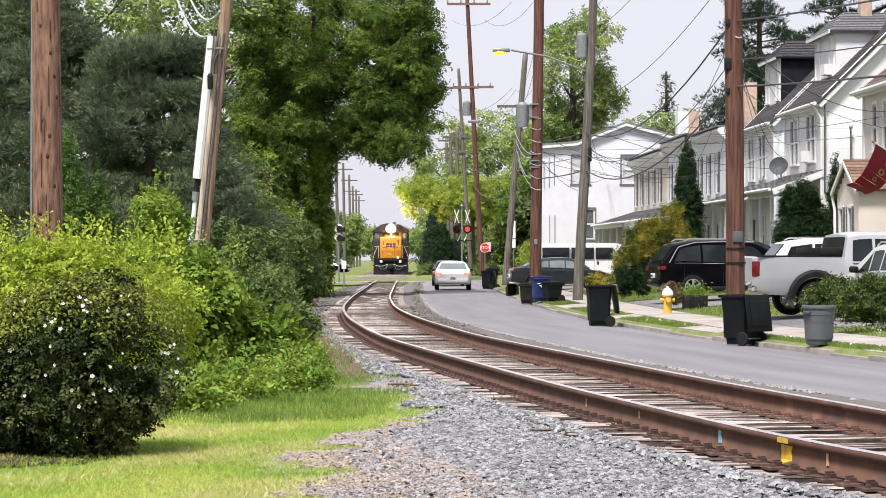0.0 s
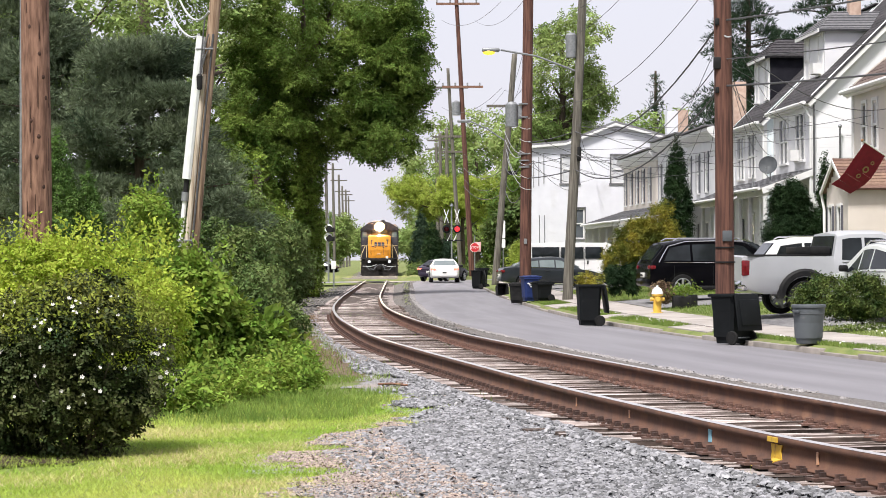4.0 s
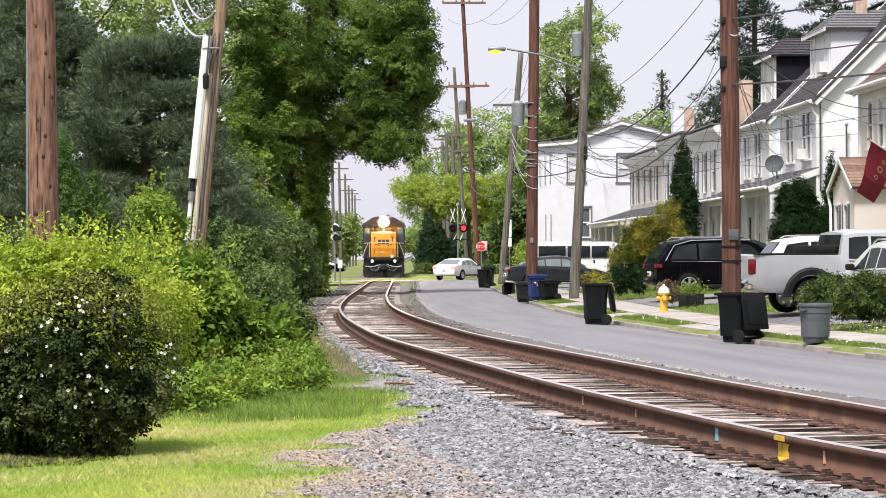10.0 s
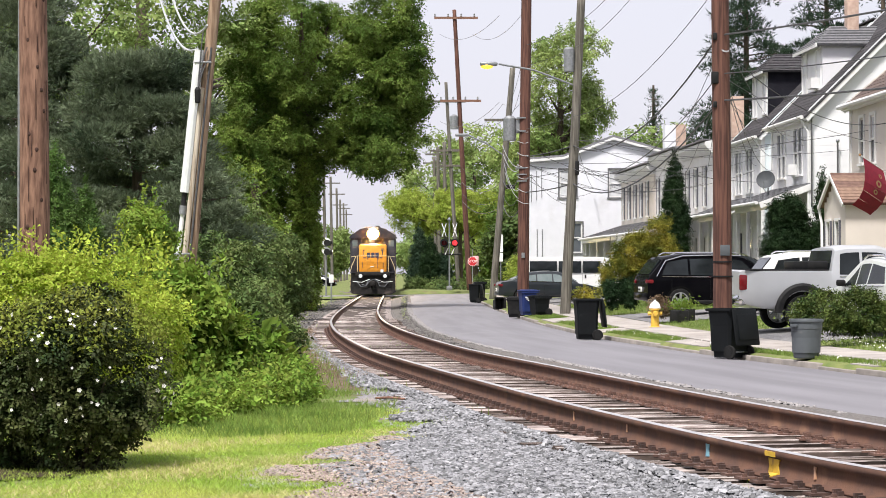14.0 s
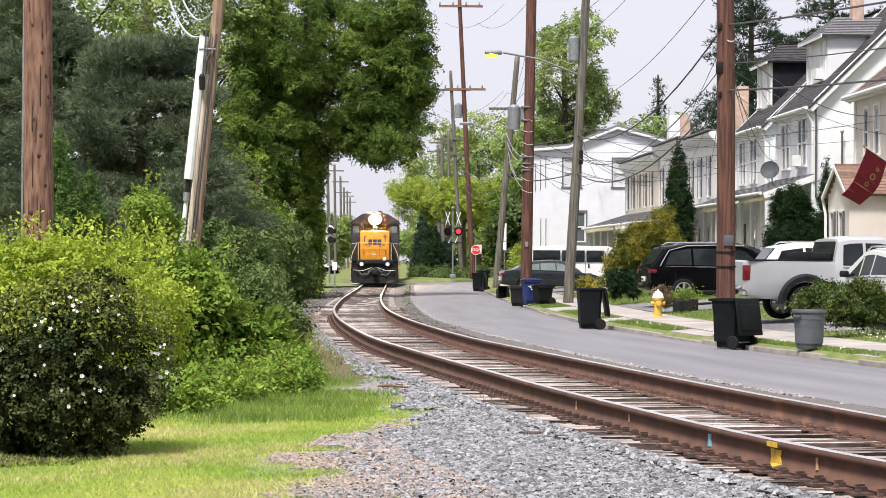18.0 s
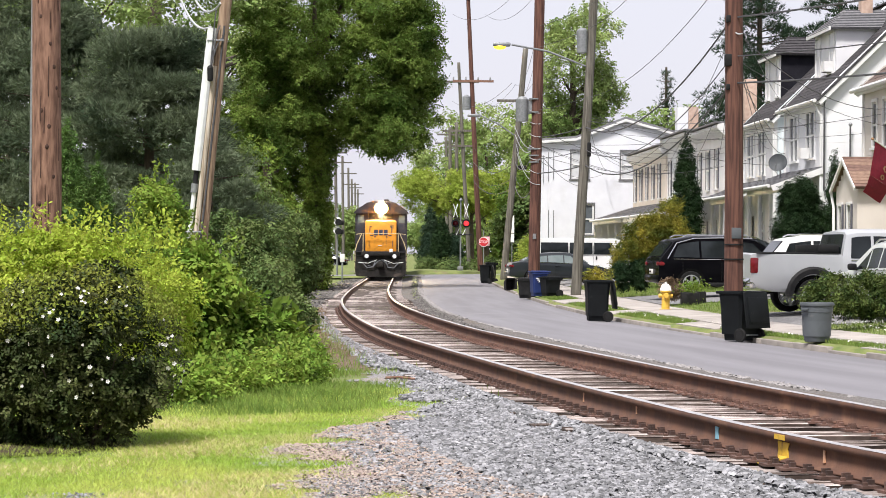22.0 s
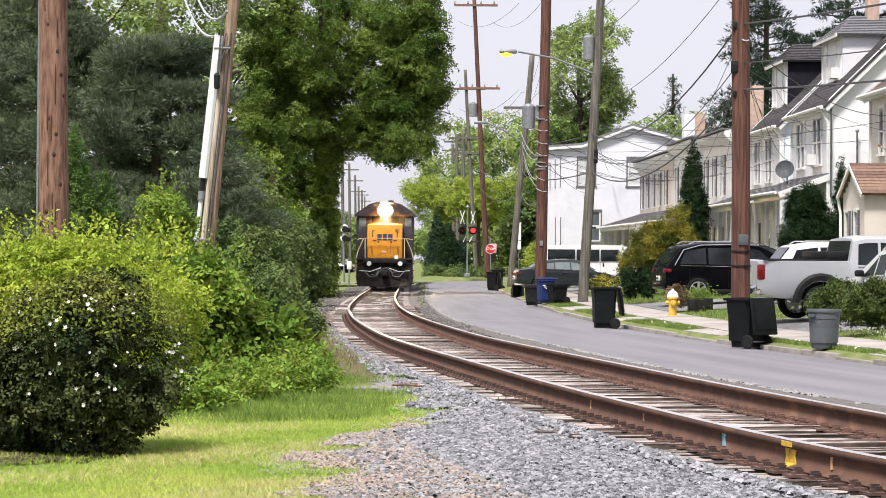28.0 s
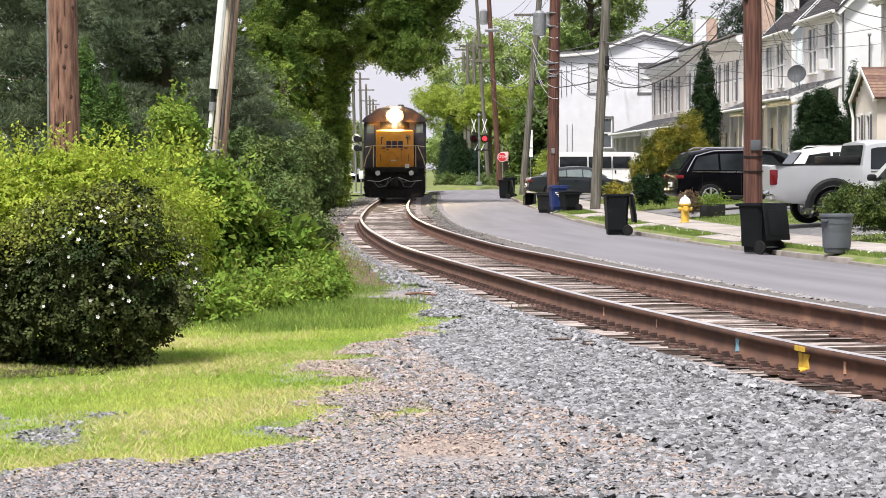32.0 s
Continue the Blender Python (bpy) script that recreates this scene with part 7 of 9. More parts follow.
ep = thing("entrance_porch", pose(10.76, 58.5, ground_z(10.7, 59), 0, 0, T), "pale cream enclosed entrance porch with a brown gable roof", "porch")
z0 = ground_z(10.7, 59)
pe, pr_ = 3.57 - z0, 4.25 - z0
holes = [window(ep, (0, 2.5, 0), -Y_, -X_, 0.4, 1.25, 0.36, 1.3, True), window(ep, (0, 2.5, 0), -Y_, -X_, 1.45, 1.25, 0.36, 1.3, True)]
part("front_wall", boards(B(), (0, 2.5, 0), -Y_, Z_, -X_, pr_, lambda q: (max(0, (q + 0.12 - pe) / (pr_ - pe)) * 1.25, 2.5 - max(0, (q + 0.12 - pe) / (pr_ - pe)) * 1.25), holes, 0.14, 0.003), M_cream, ep)
part("near_wall", boards(B(), (0, 0, 0), X_, Z_, -Y_, pe, lambda q: (0, 1.7), (), 0.14, 0.003), M_cream, ep)
part("far_wall", boards(B(), (1.7, 2.5, 0), -X_, Z_, Y_, pe, lambda q: (0, 1.7), (), 0.14), M_cream, ep)
for s, y0 in ((1, -0.25), (-1, 2.75)):
    sd = Vector((0, s * 1.5, (pr_ - pe) * 1.2)).normalized()
    part("roof_slope", boards(B(), Vector((-0.12 if s > 0 else 1.75, y0, pe - 0.12)), X_ * s, sd, Vector((0, -sd.z, sd.y)) * s, 1.75, lambda q: (0, 1.87), (), 0.18, 0.012), M_shbrown, ep)
    part("rake_board", obox(B(), Vector((-0.12, y0, pe - 0.12)), sd, Vector((0, -sd.z, sd.y)) * s, X_, (0, 1.72), (-0.11, -0.02), (-0.03, 0.03)), M_trim, ep)
downspout(ep, [(-0.1, 2.8, pe - 0.1), (-0.05, 2.6, pe - 0.6), (-0.05, 2.55, 0.2)])
# A: flat-fronted terrace with cornices, far and near units
for x, y, w, ev, wallm, nm in ((12.35, 98.5, 8.0, 7.05, M_siding, "white"), (11.95, 107, 8.8, 7.2, M_siding, "white"), (11.5, 116, 13.0, 6.9, M_cream, "cream")):
    z0 = ground_z(x, y) - 0.1
    t = thing("terraced_house", pose(x, y, z0, 0, 0, T), f"{nm} flat-roofed terraced house with cornice and tall shuttered windows", "house", "houses")
    e = ev - z0
    holes, n = [], int(w / 2.6)
    for i in range(n):
        u = 0.5 + i * (w - 1.0) / n
        holes.append(window(t, (0, w, 0), -Y_, -X_, u + 0.3, 4.1, 0.62, 1.75, True, False, i % 2 == 0))
        holes.append(window(t, (0, w, 0), -Y_, -X_, u + 0.3, 1.1, 0.62, 1.6, False))
    part("front_wall", boards(B(), (0, w, 0.3), -Y_, Z_, -X_, e - 0.3, lambda q: (0, w), [(a, b, c - 0.3, d - 0.3) for a, b, c, d in holes]), wallm, t)
    part("near_wall", boards(B(), (0, 0, 0.3), X_, Z_, -Y_, e - 0.3, lambda q: (0, 8)), wallm, t)
    part("far_wall", boards(B(), (8, w, 0.3), -X_, Z_, Y_, e - 0.3, lambda q: (0, 8)), wallm, t)
    part("back_wall", box(B(), (8, w / 2, e / 2), (0.1, w, e)), wallm, t)
    part("roof", box(B(), (4, w / 2, e + 0.02), (8, w, 0.16)), M_shinglel, t)
    bm = prism(B(), [(-0.38, e + 0.32), (-0.42, e + 0.18), (-0.15, e - 0.12), (0.05, e - 0.2), (0.05, e + 0.4)], -0.2, w + 0.1)
    part("cornice", bm, M_trim, t, "white moulded cornice")
    part("cornice_cap", box(B(), (-0.15, w / 2, e + 0.4), (0.7, w + 0.3, 0.06)), M_shinglel, t)
    part("porch_deck", box(B(), (-1.1, w / 2, 0.3), (2.2, w, 0.5)), M_found, t)
    s = Vector((2.4, 0, 0.75)).normalized()
    part("porch_roof", boards(B(), Vector((-2.4, w + 0.1, 3.05)), -Y_, s, Vector((-s.z, 0, s.x)), 2.5, lambda q: (0, w + 0.2), (), 0.2, 0.025), M_shinglel, t)
    part("porch_beam", box(B(), (-2.2, w / 2, 2.93), (0.2, w, 0.3)), M_trim, t)
    for i in range(5):
        part("porch_post", box(B(), (-2.15, 0.1 + (w - 0.2) * i / 4, 1.7), (0.12, 0.12, 2.4)), M_trim, t)
    gutter(t, (-2.45, -0.1, 3.0), (-2.45, w + 0.1, 3.0), 0.06)
    if y < 100:
        part("chimney", box(B(), (1.25, 1.2, (e + 9.38 - z0) / 2), (0.55, 0.6, 9.38 - z0 - e + 0.1), bevel=0.02), M_brick, t, "salmon brick chimney")
    elif y < 110:
        part("chimney", box(B(), (0.52, w - 1.2, (e + 9.07 - z0) / 2), (0.55, 0.8, 9.07 - z0 - e + 0.1)), M_stucco, t, "white rendered chimney")
        part("chimney_side", box(B(), (1.06, w - 1.2, (e + 9.1 - z0) / 2), (0.5, 0.82, 9.1 - z0 - e + 0.1)), M_brick, t)
# W: white house seen on its end
wz = ground_z(8, 132) - 0.1
wh = thing("white_house", pose(5.78, 132, wz), "large white stuccoed house seen on its gable end", "house", "houses")
e = 8.25 - wz
prof = [(0, e), (2.0, e + 0.15), (4.9, e + 1.3), (8.0, e + 0.45), (8.0, -0.3), (0, -0.3)]
bm = B()
hw = [(1.75, 2.75, 5.65, 7.3), (4.65, 5.6, 5.65, 7.3), (2.4, 3.1, 2.4, 4.2)]
edges_u = sorted({0, 8.0, *[h[0] for h in hw], *[h[1] for h in hw], 2.0, 4.9})
for a, b in zip(edges_u, edges_u[1:]):
    top = lambda u: float(np.interp(u, [0, 2.0, 4.9, 8.0], [e, e + 0.15, e + 1.3, e + 0.45]))
    cut = sorted([(h[2], h[3]) for h in hw if h[0] <= a + 1e-6 and h[1] >= b - 1e-6])
    z = -0.3
    for c, d in cut:
        prism(bm, [(a, z), (b, z), (b, c), (a, c)], 0, 0.25)
        z = d
    prism(bm, [(a, z), (b, z), (b, top(b)), (a, top(a))], 0, 0.25)
bmesh.ops.remove_doubles(bm, verts=bm.verts, dist=0.001)
part("end_wall", bm, M_stucco, wh)
for a, b, c, d in hw:
    O = Vector((0, 0.1, 0))
    fr = part("window", B(), M_trim, wh)
    bm = B()
    for q in (((a, a + 0.09), (c, d)), ((b - 0.09, b), (c, d)), ((a + 0.09, b - 0.09), (d - 0.09, d)), ((a + 0.09, b - 0.09), (c, c + 0.08)), ((a + 0.09, b - 0.09), ((c + d) / 2 - 0.04, (c + d) / 2 + 0.04))):
        obox(bm, O, X_, Z_, -Y_, q[0], q[1], (-0.1, 0.06))
    bm.to_mesh(fr.data)
    bm.free()
    fr.data.materials.append(M_trim) if not fr.data.materials else None
    part("window_hood", obox(B(), O, X_, Z_, -Y_, (a - 0.07, b + 0.07), (d, d + 0.07), (0, 0.14)), M_shinglel, fr, "dark grey window hood")
    part("window_sill", obox(B(), O, X_, Z_, -Y_, (a - 0.12, b + 0.12), (c - 0.09, c), (0, 0.16)), M_shinglel, fr, "dark grey sill")
    for q in ((a - 0.07, a), (b, b + 0.07)):
        part("window_casing", obox(B(), O, X_, Z_, -Y_, q, (c, d), (0, 0.14)), M_shinglel, fr, "dark grey casing")
    part("pane", obox(B(), O, X_, Z_, -Y_, (a, b), (c, (c + d) / 2 - 0.04), (-0.05, 0.0)), M_pane if c < 4 else M_curtain, fr)
    part("pane", obox(B(), O, X_, Z_, -Y_, (a, b), ((c + d) / 2 + 0.04, d), (-0.05, 0.02)), M_pane if c < 4 else M_curtain, fr)
part("street_wall", box(B(), (0.12, 6, e / 2 - 0.15), (0.24, 11.5, e + 0.3)), M_stucco, wh)
part("back_wall", box(B(), (7.9, 6, e / 2 - 0.15), (0.24, 11.5, e + 0.3)), M_stucco, wh)
part("far_wall", box(B(), (4, 11.9, e / 2 - 0.15), (8, 0.24, e + 0.3)), M_stucco, wh)
bm = prism(B(), [(-0.35, e - 0.02), (2.0, e + 0.16), (4.9, e + 1.31), (8.3, e + 0.38), (8.3, e + 0.5), (4.9, e + 1.45), (2.0, e + 0.3), (-0.35, e + 0.1)], -0.25, 12.2)
part("roof", bm, M_shinglel, wh)
part("rake_board", prism(B(), [(-0.35, e - 0.16), (2.0, e + 0.02), (4.9, e + 1.17), (8.3, e + 0.24), (8.3, e + 0.38), (4.9, e + 1.31), (2.0, e + 0.16), (-0.35, e - 0.02)], -0.29, -0.25), M_trim, wh)
for x, z, h in ((0.12, 5.4, 1.6), (0.42, 5.5, 1.7), (0.72, 5.6, 1.8), (0.45, 2.0, 1.8), (0.75, 1.9, 1.9)):
    part("cable_conduit", rod(B(), (x, -0.03, z), (x, -0.03, z + h), 0.022, 0.022, 6), M_galv, wh)
prc = thing("lean_to_porch", pose(9.6, 127.2, ground_z(9.6, 127) - 0.05), "low white lean-to porch with posts and a grey roof", "porch")
for i in range(4):
    part("porch_post", box(B(), (-0.2 + i * 0.75, 0, 1.5), (0.1, 0.1, 3.0)), M_trim, prc)
part("porch_roof", box(B(), (0.9, 1.2, 3.2), (3.6, 3.0, 0.14), ry=-8), M_shinglel, prc)
part("porch_wall", box(B(), (0.2, 2.5, 1.6), (1.8, 0.15, 3.2)), M_siding, prc)
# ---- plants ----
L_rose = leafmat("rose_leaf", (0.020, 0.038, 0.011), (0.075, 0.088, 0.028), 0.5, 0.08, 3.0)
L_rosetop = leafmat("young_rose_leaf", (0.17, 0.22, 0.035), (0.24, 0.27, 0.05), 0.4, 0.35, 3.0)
L_hedge = leafmat("yellow_green_leaf", (0.28, 0.38, 0.045), (0.44, 0.51, 0.08), 0.35, 0.4, 2.0)
L_vine = leafmat("bright_vine_leaf", (0.11, 0.195, 0.028), (0.25, 0.345, 0.058), 0.45, 0.4, 2.0)
L_dark = leafmat("dark_shrub_leaf", (0.065, 0.11, 0.035), (0.145, 0.195, 0.06), 0.45, 0.3, 1.0)
L_ivy = leafmat("ivy_leaf", (0.085, 0.155, 0.026), (0.205, 0.28, 0.048), 0.45, 0.35, 0.8)
L_crown = leafmat("broad_tree_leaf", (0.063, 0.120, 0.022), (0.18, 0.255, 0.052), 0.38, 0.45, 0.45)
L_pine = leafmat("blue_green_needle", (0.052, 0.080, 0.046), (0.175, 0.215, 0.13), 0.4, 0.15, 0.6)
L_spruce = leafmat("dark_spruce_needle", (0.022, 0.045, 0.026), (0.04, 0.07, 0.036), 0.4, 0.15, 0.6)
L_thuja = leafmat("dark_thuja_leaf", (0.010, 0.026, 0.009), (0.024, 0.050, 0.016), 0.4, 0.1, 1.2, 0.8)
L_yews = leafmat("pale_tipped_yew_leaf", (0.024, 0.052, 0.014), (0.13, 0.17, 0.042), 0.4, 0.15, 4.0)
L_young = leafmat("young_thuja_leaf", (0.055, 0.115, 0.025), (0.11, 0.19, 0.045), 0.35, 0.15, 2.0)
L_gold = leafmat("golden_cypress_leaf", (0.30, 0.26, 0.035), (0.075, 0.105, 0.02), 0.35, 0.3, 1.6)
L_lime = leafmat("lime_tree_leaf", (0.27, 0.355, 0.055), (0.39, 0.46, 0.10), 0.3, 0.45, 0.5)
L_far = leafmat("distant_leaf", (0.16, 0.24, 0.07), (0.30, 0.375, 0.125), 0.35, 0.35, 0.15)
L_grass = leafmat("grass_blade", (0.29, 0.44, 0.065), (0.49, 0.56, 0.13), 0.3, 0.4, 1.0)
L_verge = leafmat("verge_grass_blade", (0.12, 0.20, 0.04), (0.22, 0.29, 0.075), 0.35, 0.35, 1.5)
L_tall = leafmat("tall_grass_blade", (0.14, 0.23, 0.045), (0.24, 0.33, 0.08), 0.35, 0.4, 1.5)
L_dry = leafmat("dry_brush", (0.16, 0.11, 0.07), (0.26, 0.19, 0.12), 0.35, 0.1, 2.0)
M_bark = mat("grey_brown_bark", (0.10, 0.075, 0.055), (0.06, 0.045, 0.035), scale=4, rough=0.95, bump=0.03, bscale=9, stretch=(3, 3, 0.5))
M_petal = mat("white_petal", (0.85, 0.84, 0.82), (0.8, 0.78, 0.74), scale=20, rough=0.6, translucent=0.3)


def lumps(big, count, r, seed, flat=0.8, cut=None):
    """Smaller lumps spread through the outer parts of large ellipsoids."""
    rng = np.random.default_rng(seed)
    out = []
    b = np.array(big, float)
    w = b[:, 3] * b[:, 4] * b[:, 5]
    while len(out) < count:
        k = rng.choice(len(b), p=w / w.sum())
        d = rng.normal(size=3)
        d /= np.linalg.norm(d)
        q = rng.uniform(0.35, 1.0) ** 0.5
        c = b[k, :3] + d * q * (b[k, 3:] - r * 0.6)
        if cut and not cut(c):
            continue
        s = r * rng.uniform(0.65, 1.3)
        out.append((*c, s, s, s * flat))
    return out


def plant(name, base, label, category, blobs, n, leaf, material, seed=1, trunk=None, limbs=0, bark=None, shell=0.45, aspect=0.55, group="", extra=None, crown="crown", droop=0.3):
    """A shrub or tree: a trunk with limbs towards its lumps, and a crown of single leaves."""
    rng = np.random.default_rng(seed)
    t = thing(name, pose(*base), label, category, group)
    o = np.array(base)
    bl = [(*(np.array(b[:3]) - o), *b[3:]) for b in blobs]
    p, d = blob_points(n, bl, rng, shell)
    keep = p[:, 2] > -0.05
    p, d = p[keep], d[keep]
    v, f = sprays(p[::8], d[::8], 8, leaf, rng, aspect, droop)
    part_np(crown, v, f, material, t)
    if trunk:
        r0, r1, top = trunk
        bm = B()
        pts = [Vector((0, 0, -0.2))]
        for i in range(1, 9):
            pts.append(Vector((0.12 * r0 * math.sin(i * 1.3 + seed), 0.12 * r0 * math.cos(i * 1.7 + seed), top * i / 8)))
        for i in range(8):
            a, b = r0 + (r1 - r0) * i / 8, r0 + (r1 - r0) * (i + 1) / 8
            rod(bm, pts[i], pts[i + 1], a, b, 10, False)
        part("trunk", bm, bark or M_bark, t)
        order = sorted(bl, key=lambda q: -q[3])[:limbs]
        for b in order:
            c = Vector(b[:3])
            s = pts[min(7, max(2, int(8 * max(0.25, min(0.95, (c.z - 1) / top)))))]
            m = s.lerp(c, 0.5) + Vector((0, 0, -0.15 * (c - s).length * 0.3))
            bm = rod(B(), s, m, r1 * 0.75, r1 * 0.5, 7, False)
            rod(bm, m, c, r1 * 0.5, r1 * 0.15, 7, False)
            part("limb", bm, bark or M_bark, t)
    if extra:
        extra(t, rng)
    return t


def needles(name, base, label, pads, n, length, material, seed, trunk, category="conifer", k=9, spread=0.7):
    """A pine or spruce: tufts of needles on flat pads round a trunk."""
    rng = np.random.default_rng(seed)
    t = thing(name, pose(*base), label, category, "conifers")
    o = np.array(base)
    bl = [(*(np.array(b[:3]) - o), *b[3:]) for b in pads]
    p, d = blob_points(n, bl, rng, 0.6)
    d = d * 0.7 + np.array([0, 0, 0.35]) + rng.normal(0, 0.15, d.shape)
    d /= np.linalg.norm(d, axis=1)[:, None]
    pp = np.repeat(p, k, 0)
    dd = np.repeat(d, k, 0) + rng.normal(0, spread * 0.4, (len(pp), 3))
    dd /= np.linalg.norm(dd, axis=1)[:, None]
    ln = length * rng.uniform(0.6, 1.2, (len(pp), 1))
    sd = np.cross(dd, rng.normal(size=dd.shape))
    sd /= np.linalg.norm(sd, axis=1)[:, None]
    w = ln * 0.055
    v = np.stack([pp - sd * w, pp + sd * w, pp + dd * ln], 1).reshape(-1, 3)
    part_np("needles", v, np.arange(len(v)).reshape(-1, 3), material, t)
    r0, r1, top = trunk
    part("trunk", rod(B(), (0, 0, -0.2), (0, 0, top), r0, r1, 12, False), M_bark, t)
    for b in bl[::2]:
        c = Vector(b[:3])
        s = Vector((0, 0, max(0.5, min(top * 0.97, c.z - 0.15 * c.xy.length))))
        part("limb", rod(B(), s, c, r1 * 0.6, 0.015, 5, False), M_bark, t)
    return t


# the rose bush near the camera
# Soil brown that also carries the rose bush's shade in its colour.
M_bushsoil = mat("soil_with_bush_shade", (0.035, 0.028, 0.018), (0.075, 0.062, 0.038), scale=14, rough=0.95, bump=0.02, bscale=40, spec=0.1)


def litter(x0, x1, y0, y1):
    """A ragged, gently uneven patch of bare soil, coloured dark for the bush's shade."""
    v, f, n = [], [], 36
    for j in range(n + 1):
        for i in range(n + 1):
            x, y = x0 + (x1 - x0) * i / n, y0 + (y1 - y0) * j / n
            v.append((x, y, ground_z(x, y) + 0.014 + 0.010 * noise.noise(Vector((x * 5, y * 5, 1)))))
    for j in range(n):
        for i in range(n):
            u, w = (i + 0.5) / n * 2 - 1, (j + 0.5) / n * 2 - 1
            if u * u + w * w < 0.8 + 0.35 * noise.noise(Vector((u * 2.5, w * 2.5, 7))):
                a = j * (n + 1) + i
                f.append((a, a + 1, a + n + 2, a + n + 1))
    tagged(part_np("shaded_soil", v, f, M_bushsoil, smooth=True), "bare soil under a rose bush, darkened with the bush's shade", "soil", kind="structure")


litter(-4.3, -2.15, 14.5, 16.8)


def rose_extra(t, rng):
    for i in range(12):
        a = rng.uniform(0, 6.28)
        part("stem", rod(B(), (0.08 * math.cos(a), 0.08 * math.sin(a), -0.03), (0.5 * math.cos(a), 0.5 * math.sin(a), rng.uniform(0.4, 0.9)), 0.014, 0.005, 6), M_bark, t)
    for i in range(64):
        a, e = rng.uniform(3.3, 6.1), rng.uniform(-0.45, 0.95)
        d = Vector((math.cos(a) * math.cos(e), math.sin(a) * math.cos(e), math.sin(e)))
        c = Vector((0.02 + d.x * 0.73, d.y * 0.72, 0.62 + d.z * 0.61))
        bm = B()
        s = rng.uniform(0.009, 0.019)
        m = Matrix.Translation(c) @ (d + Vector(rng.normal(0, 0.4, 3))).to_track_quat("Z", "Y").to_matrix().to_4x4()
        for j in range(5):
            q = 2 * math.pi * j / 5
            vs = [bm.verts.new(m @ Vector((r * math.cos(q + o), r * math.sin(q + o), z))) for r, o, z in ((0, 0, 0), (s * 0.8, -0.5, s * 0.2), (s, 0, s * 0.35), (s * 0.8, 0.5, s * 0.2))]
            bm.faces.new(vs)
        part("blossom", bm, M_petal, t, "small white rose blossom")


rb = at(-2.47, 15.7)
rose_big = [(-2.47, 15.7, 0.94, 0.72, 0.68, 0.60), (-2.9, 15.8, 0.8, 0.55, 0.5, 0.55), (-2.5, 15.6, 0.62, 0.55, 0.5, 0.4), (-3.25, 15.9, 0.75, 0.5, 0.5, 0.55)]
rose = plant("rose_bush", rb, "rounded dark rose bush dotted with small white blossoms", "rose bush", lumps(rose_big, 60, 0.2, 4) + [(-2.47, 15.7, 0.92, 0.66, 0.62, 0.55), (-2.95, 15.8, 0.75, 0.55, 0.5, 0.5), (-2.5, 15.65, 0.6, 0.5, 0.45, 0.36), (-3.25, 15.9, 0.72, 0.5, 0.48, 0.5)], 80000, 0.032, L_rose, 4, extra=rose_extra, shell=0.3, crown="foliage", aspect=0.6)
rng0 = np.random.default_rng(9)
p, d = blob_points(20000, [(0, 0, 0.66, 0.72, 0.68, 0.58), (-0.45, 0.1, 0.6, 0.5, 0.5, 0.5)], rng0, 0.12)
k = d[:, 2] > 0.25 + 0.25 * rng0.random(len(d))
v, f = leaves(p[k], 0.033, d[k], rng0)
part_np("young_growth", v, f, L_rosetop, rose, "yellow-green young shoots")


def shoots(n, x0, x1, y0, y1, z, h, seed):
    """Upright leafy shoots along the top of a hedge."""
    rng = np.random.default_rng(seed)
    out = []
    for i in range(n):
        x, y, hh = rng.uniform(x0, x1), rng.uniform(y0, y1), rng.uniform(0.3, 1.0) * h
        for j in range(int(14 * hh / h) + 5):
            s = j / 14
            out.append((x + rng.normal(0, 0.03) + 0.1 * s * math.sin(i), y + rng.normal(0, 0.03), z + s * hh))
    return np.array(out)


def hedge(name, base, label, big, count, r, n, leaf, material, seed, sh=None, **kw):
    def ex(t, rng):
        if sh is not None:
            v, f = leaves(sh - np.array(base), leaf * 1.1, None, rng)
            part_np("top_growth", v, f, material, t)["kind"] = "stuff"
    return plant(name, base, label, "shrub", lumps(big, count, r, seed) + [(b[0], b[1], b[2], b[3] * 0.85, b[4] * 0.85, b[5] * 0.85) for b in big], n, leaf, material, seed, extra=ex, crown="foliage", group="trackside shrubs", **kw)


hedge("hedge", at(-3.6, 20.5), "loose yellow-green hedge with upright leafy shoots", [(-4.4, 20.5, 1.12, 0.7, 0.6, 0.80), (-3.6, 20.3, 1.13, 0.7, 0.6, 0.84), (-2.95, 20.4, 1.1, 0.6, 0.6, 0.78), (-2.6, 21.2, 1.0, 0.4, 0.5, 0.72)], 66, 0.24, 66000, 0.042, L_hedge, 11,
      shoots(190, -4.9, -2.4, 20.0, 21.0, 1.68, 0.34, 2))
hedge("vine_shrub", at(-2.55, 24), "bright green shrub overgrown with broad-leaved vines", [(-2.6, 24.3, 0.95, 0.5, 0.6, 0.85), (-2.3, 24.6, 0.8, 0.42, 0.5, 0.6)], 34, 0.22, 20000, 0.07, L_vine, 12, shoots(16, -2.95, -2.2, 24, 24.8, 1.6, 0.4, 5), aspect=0.75)
hedge("shrub", at(-2.3, 30), "green leafy shrub beside the gravel", [(-2.35, 30, 0.75, 0.55, 0.7, 0.72), (-2.0, 30.6, 0.62, 0.45, 0.5, 0.5), (-2.6, 31.5, 0.9, 0.55, 0.6, 0.75)], 36, 0.22, 20000, 0.065, L_dark, 13, shoots(12, -2.7, -1.9, 29.8, 30.6, 1.2, 0.3, 6))
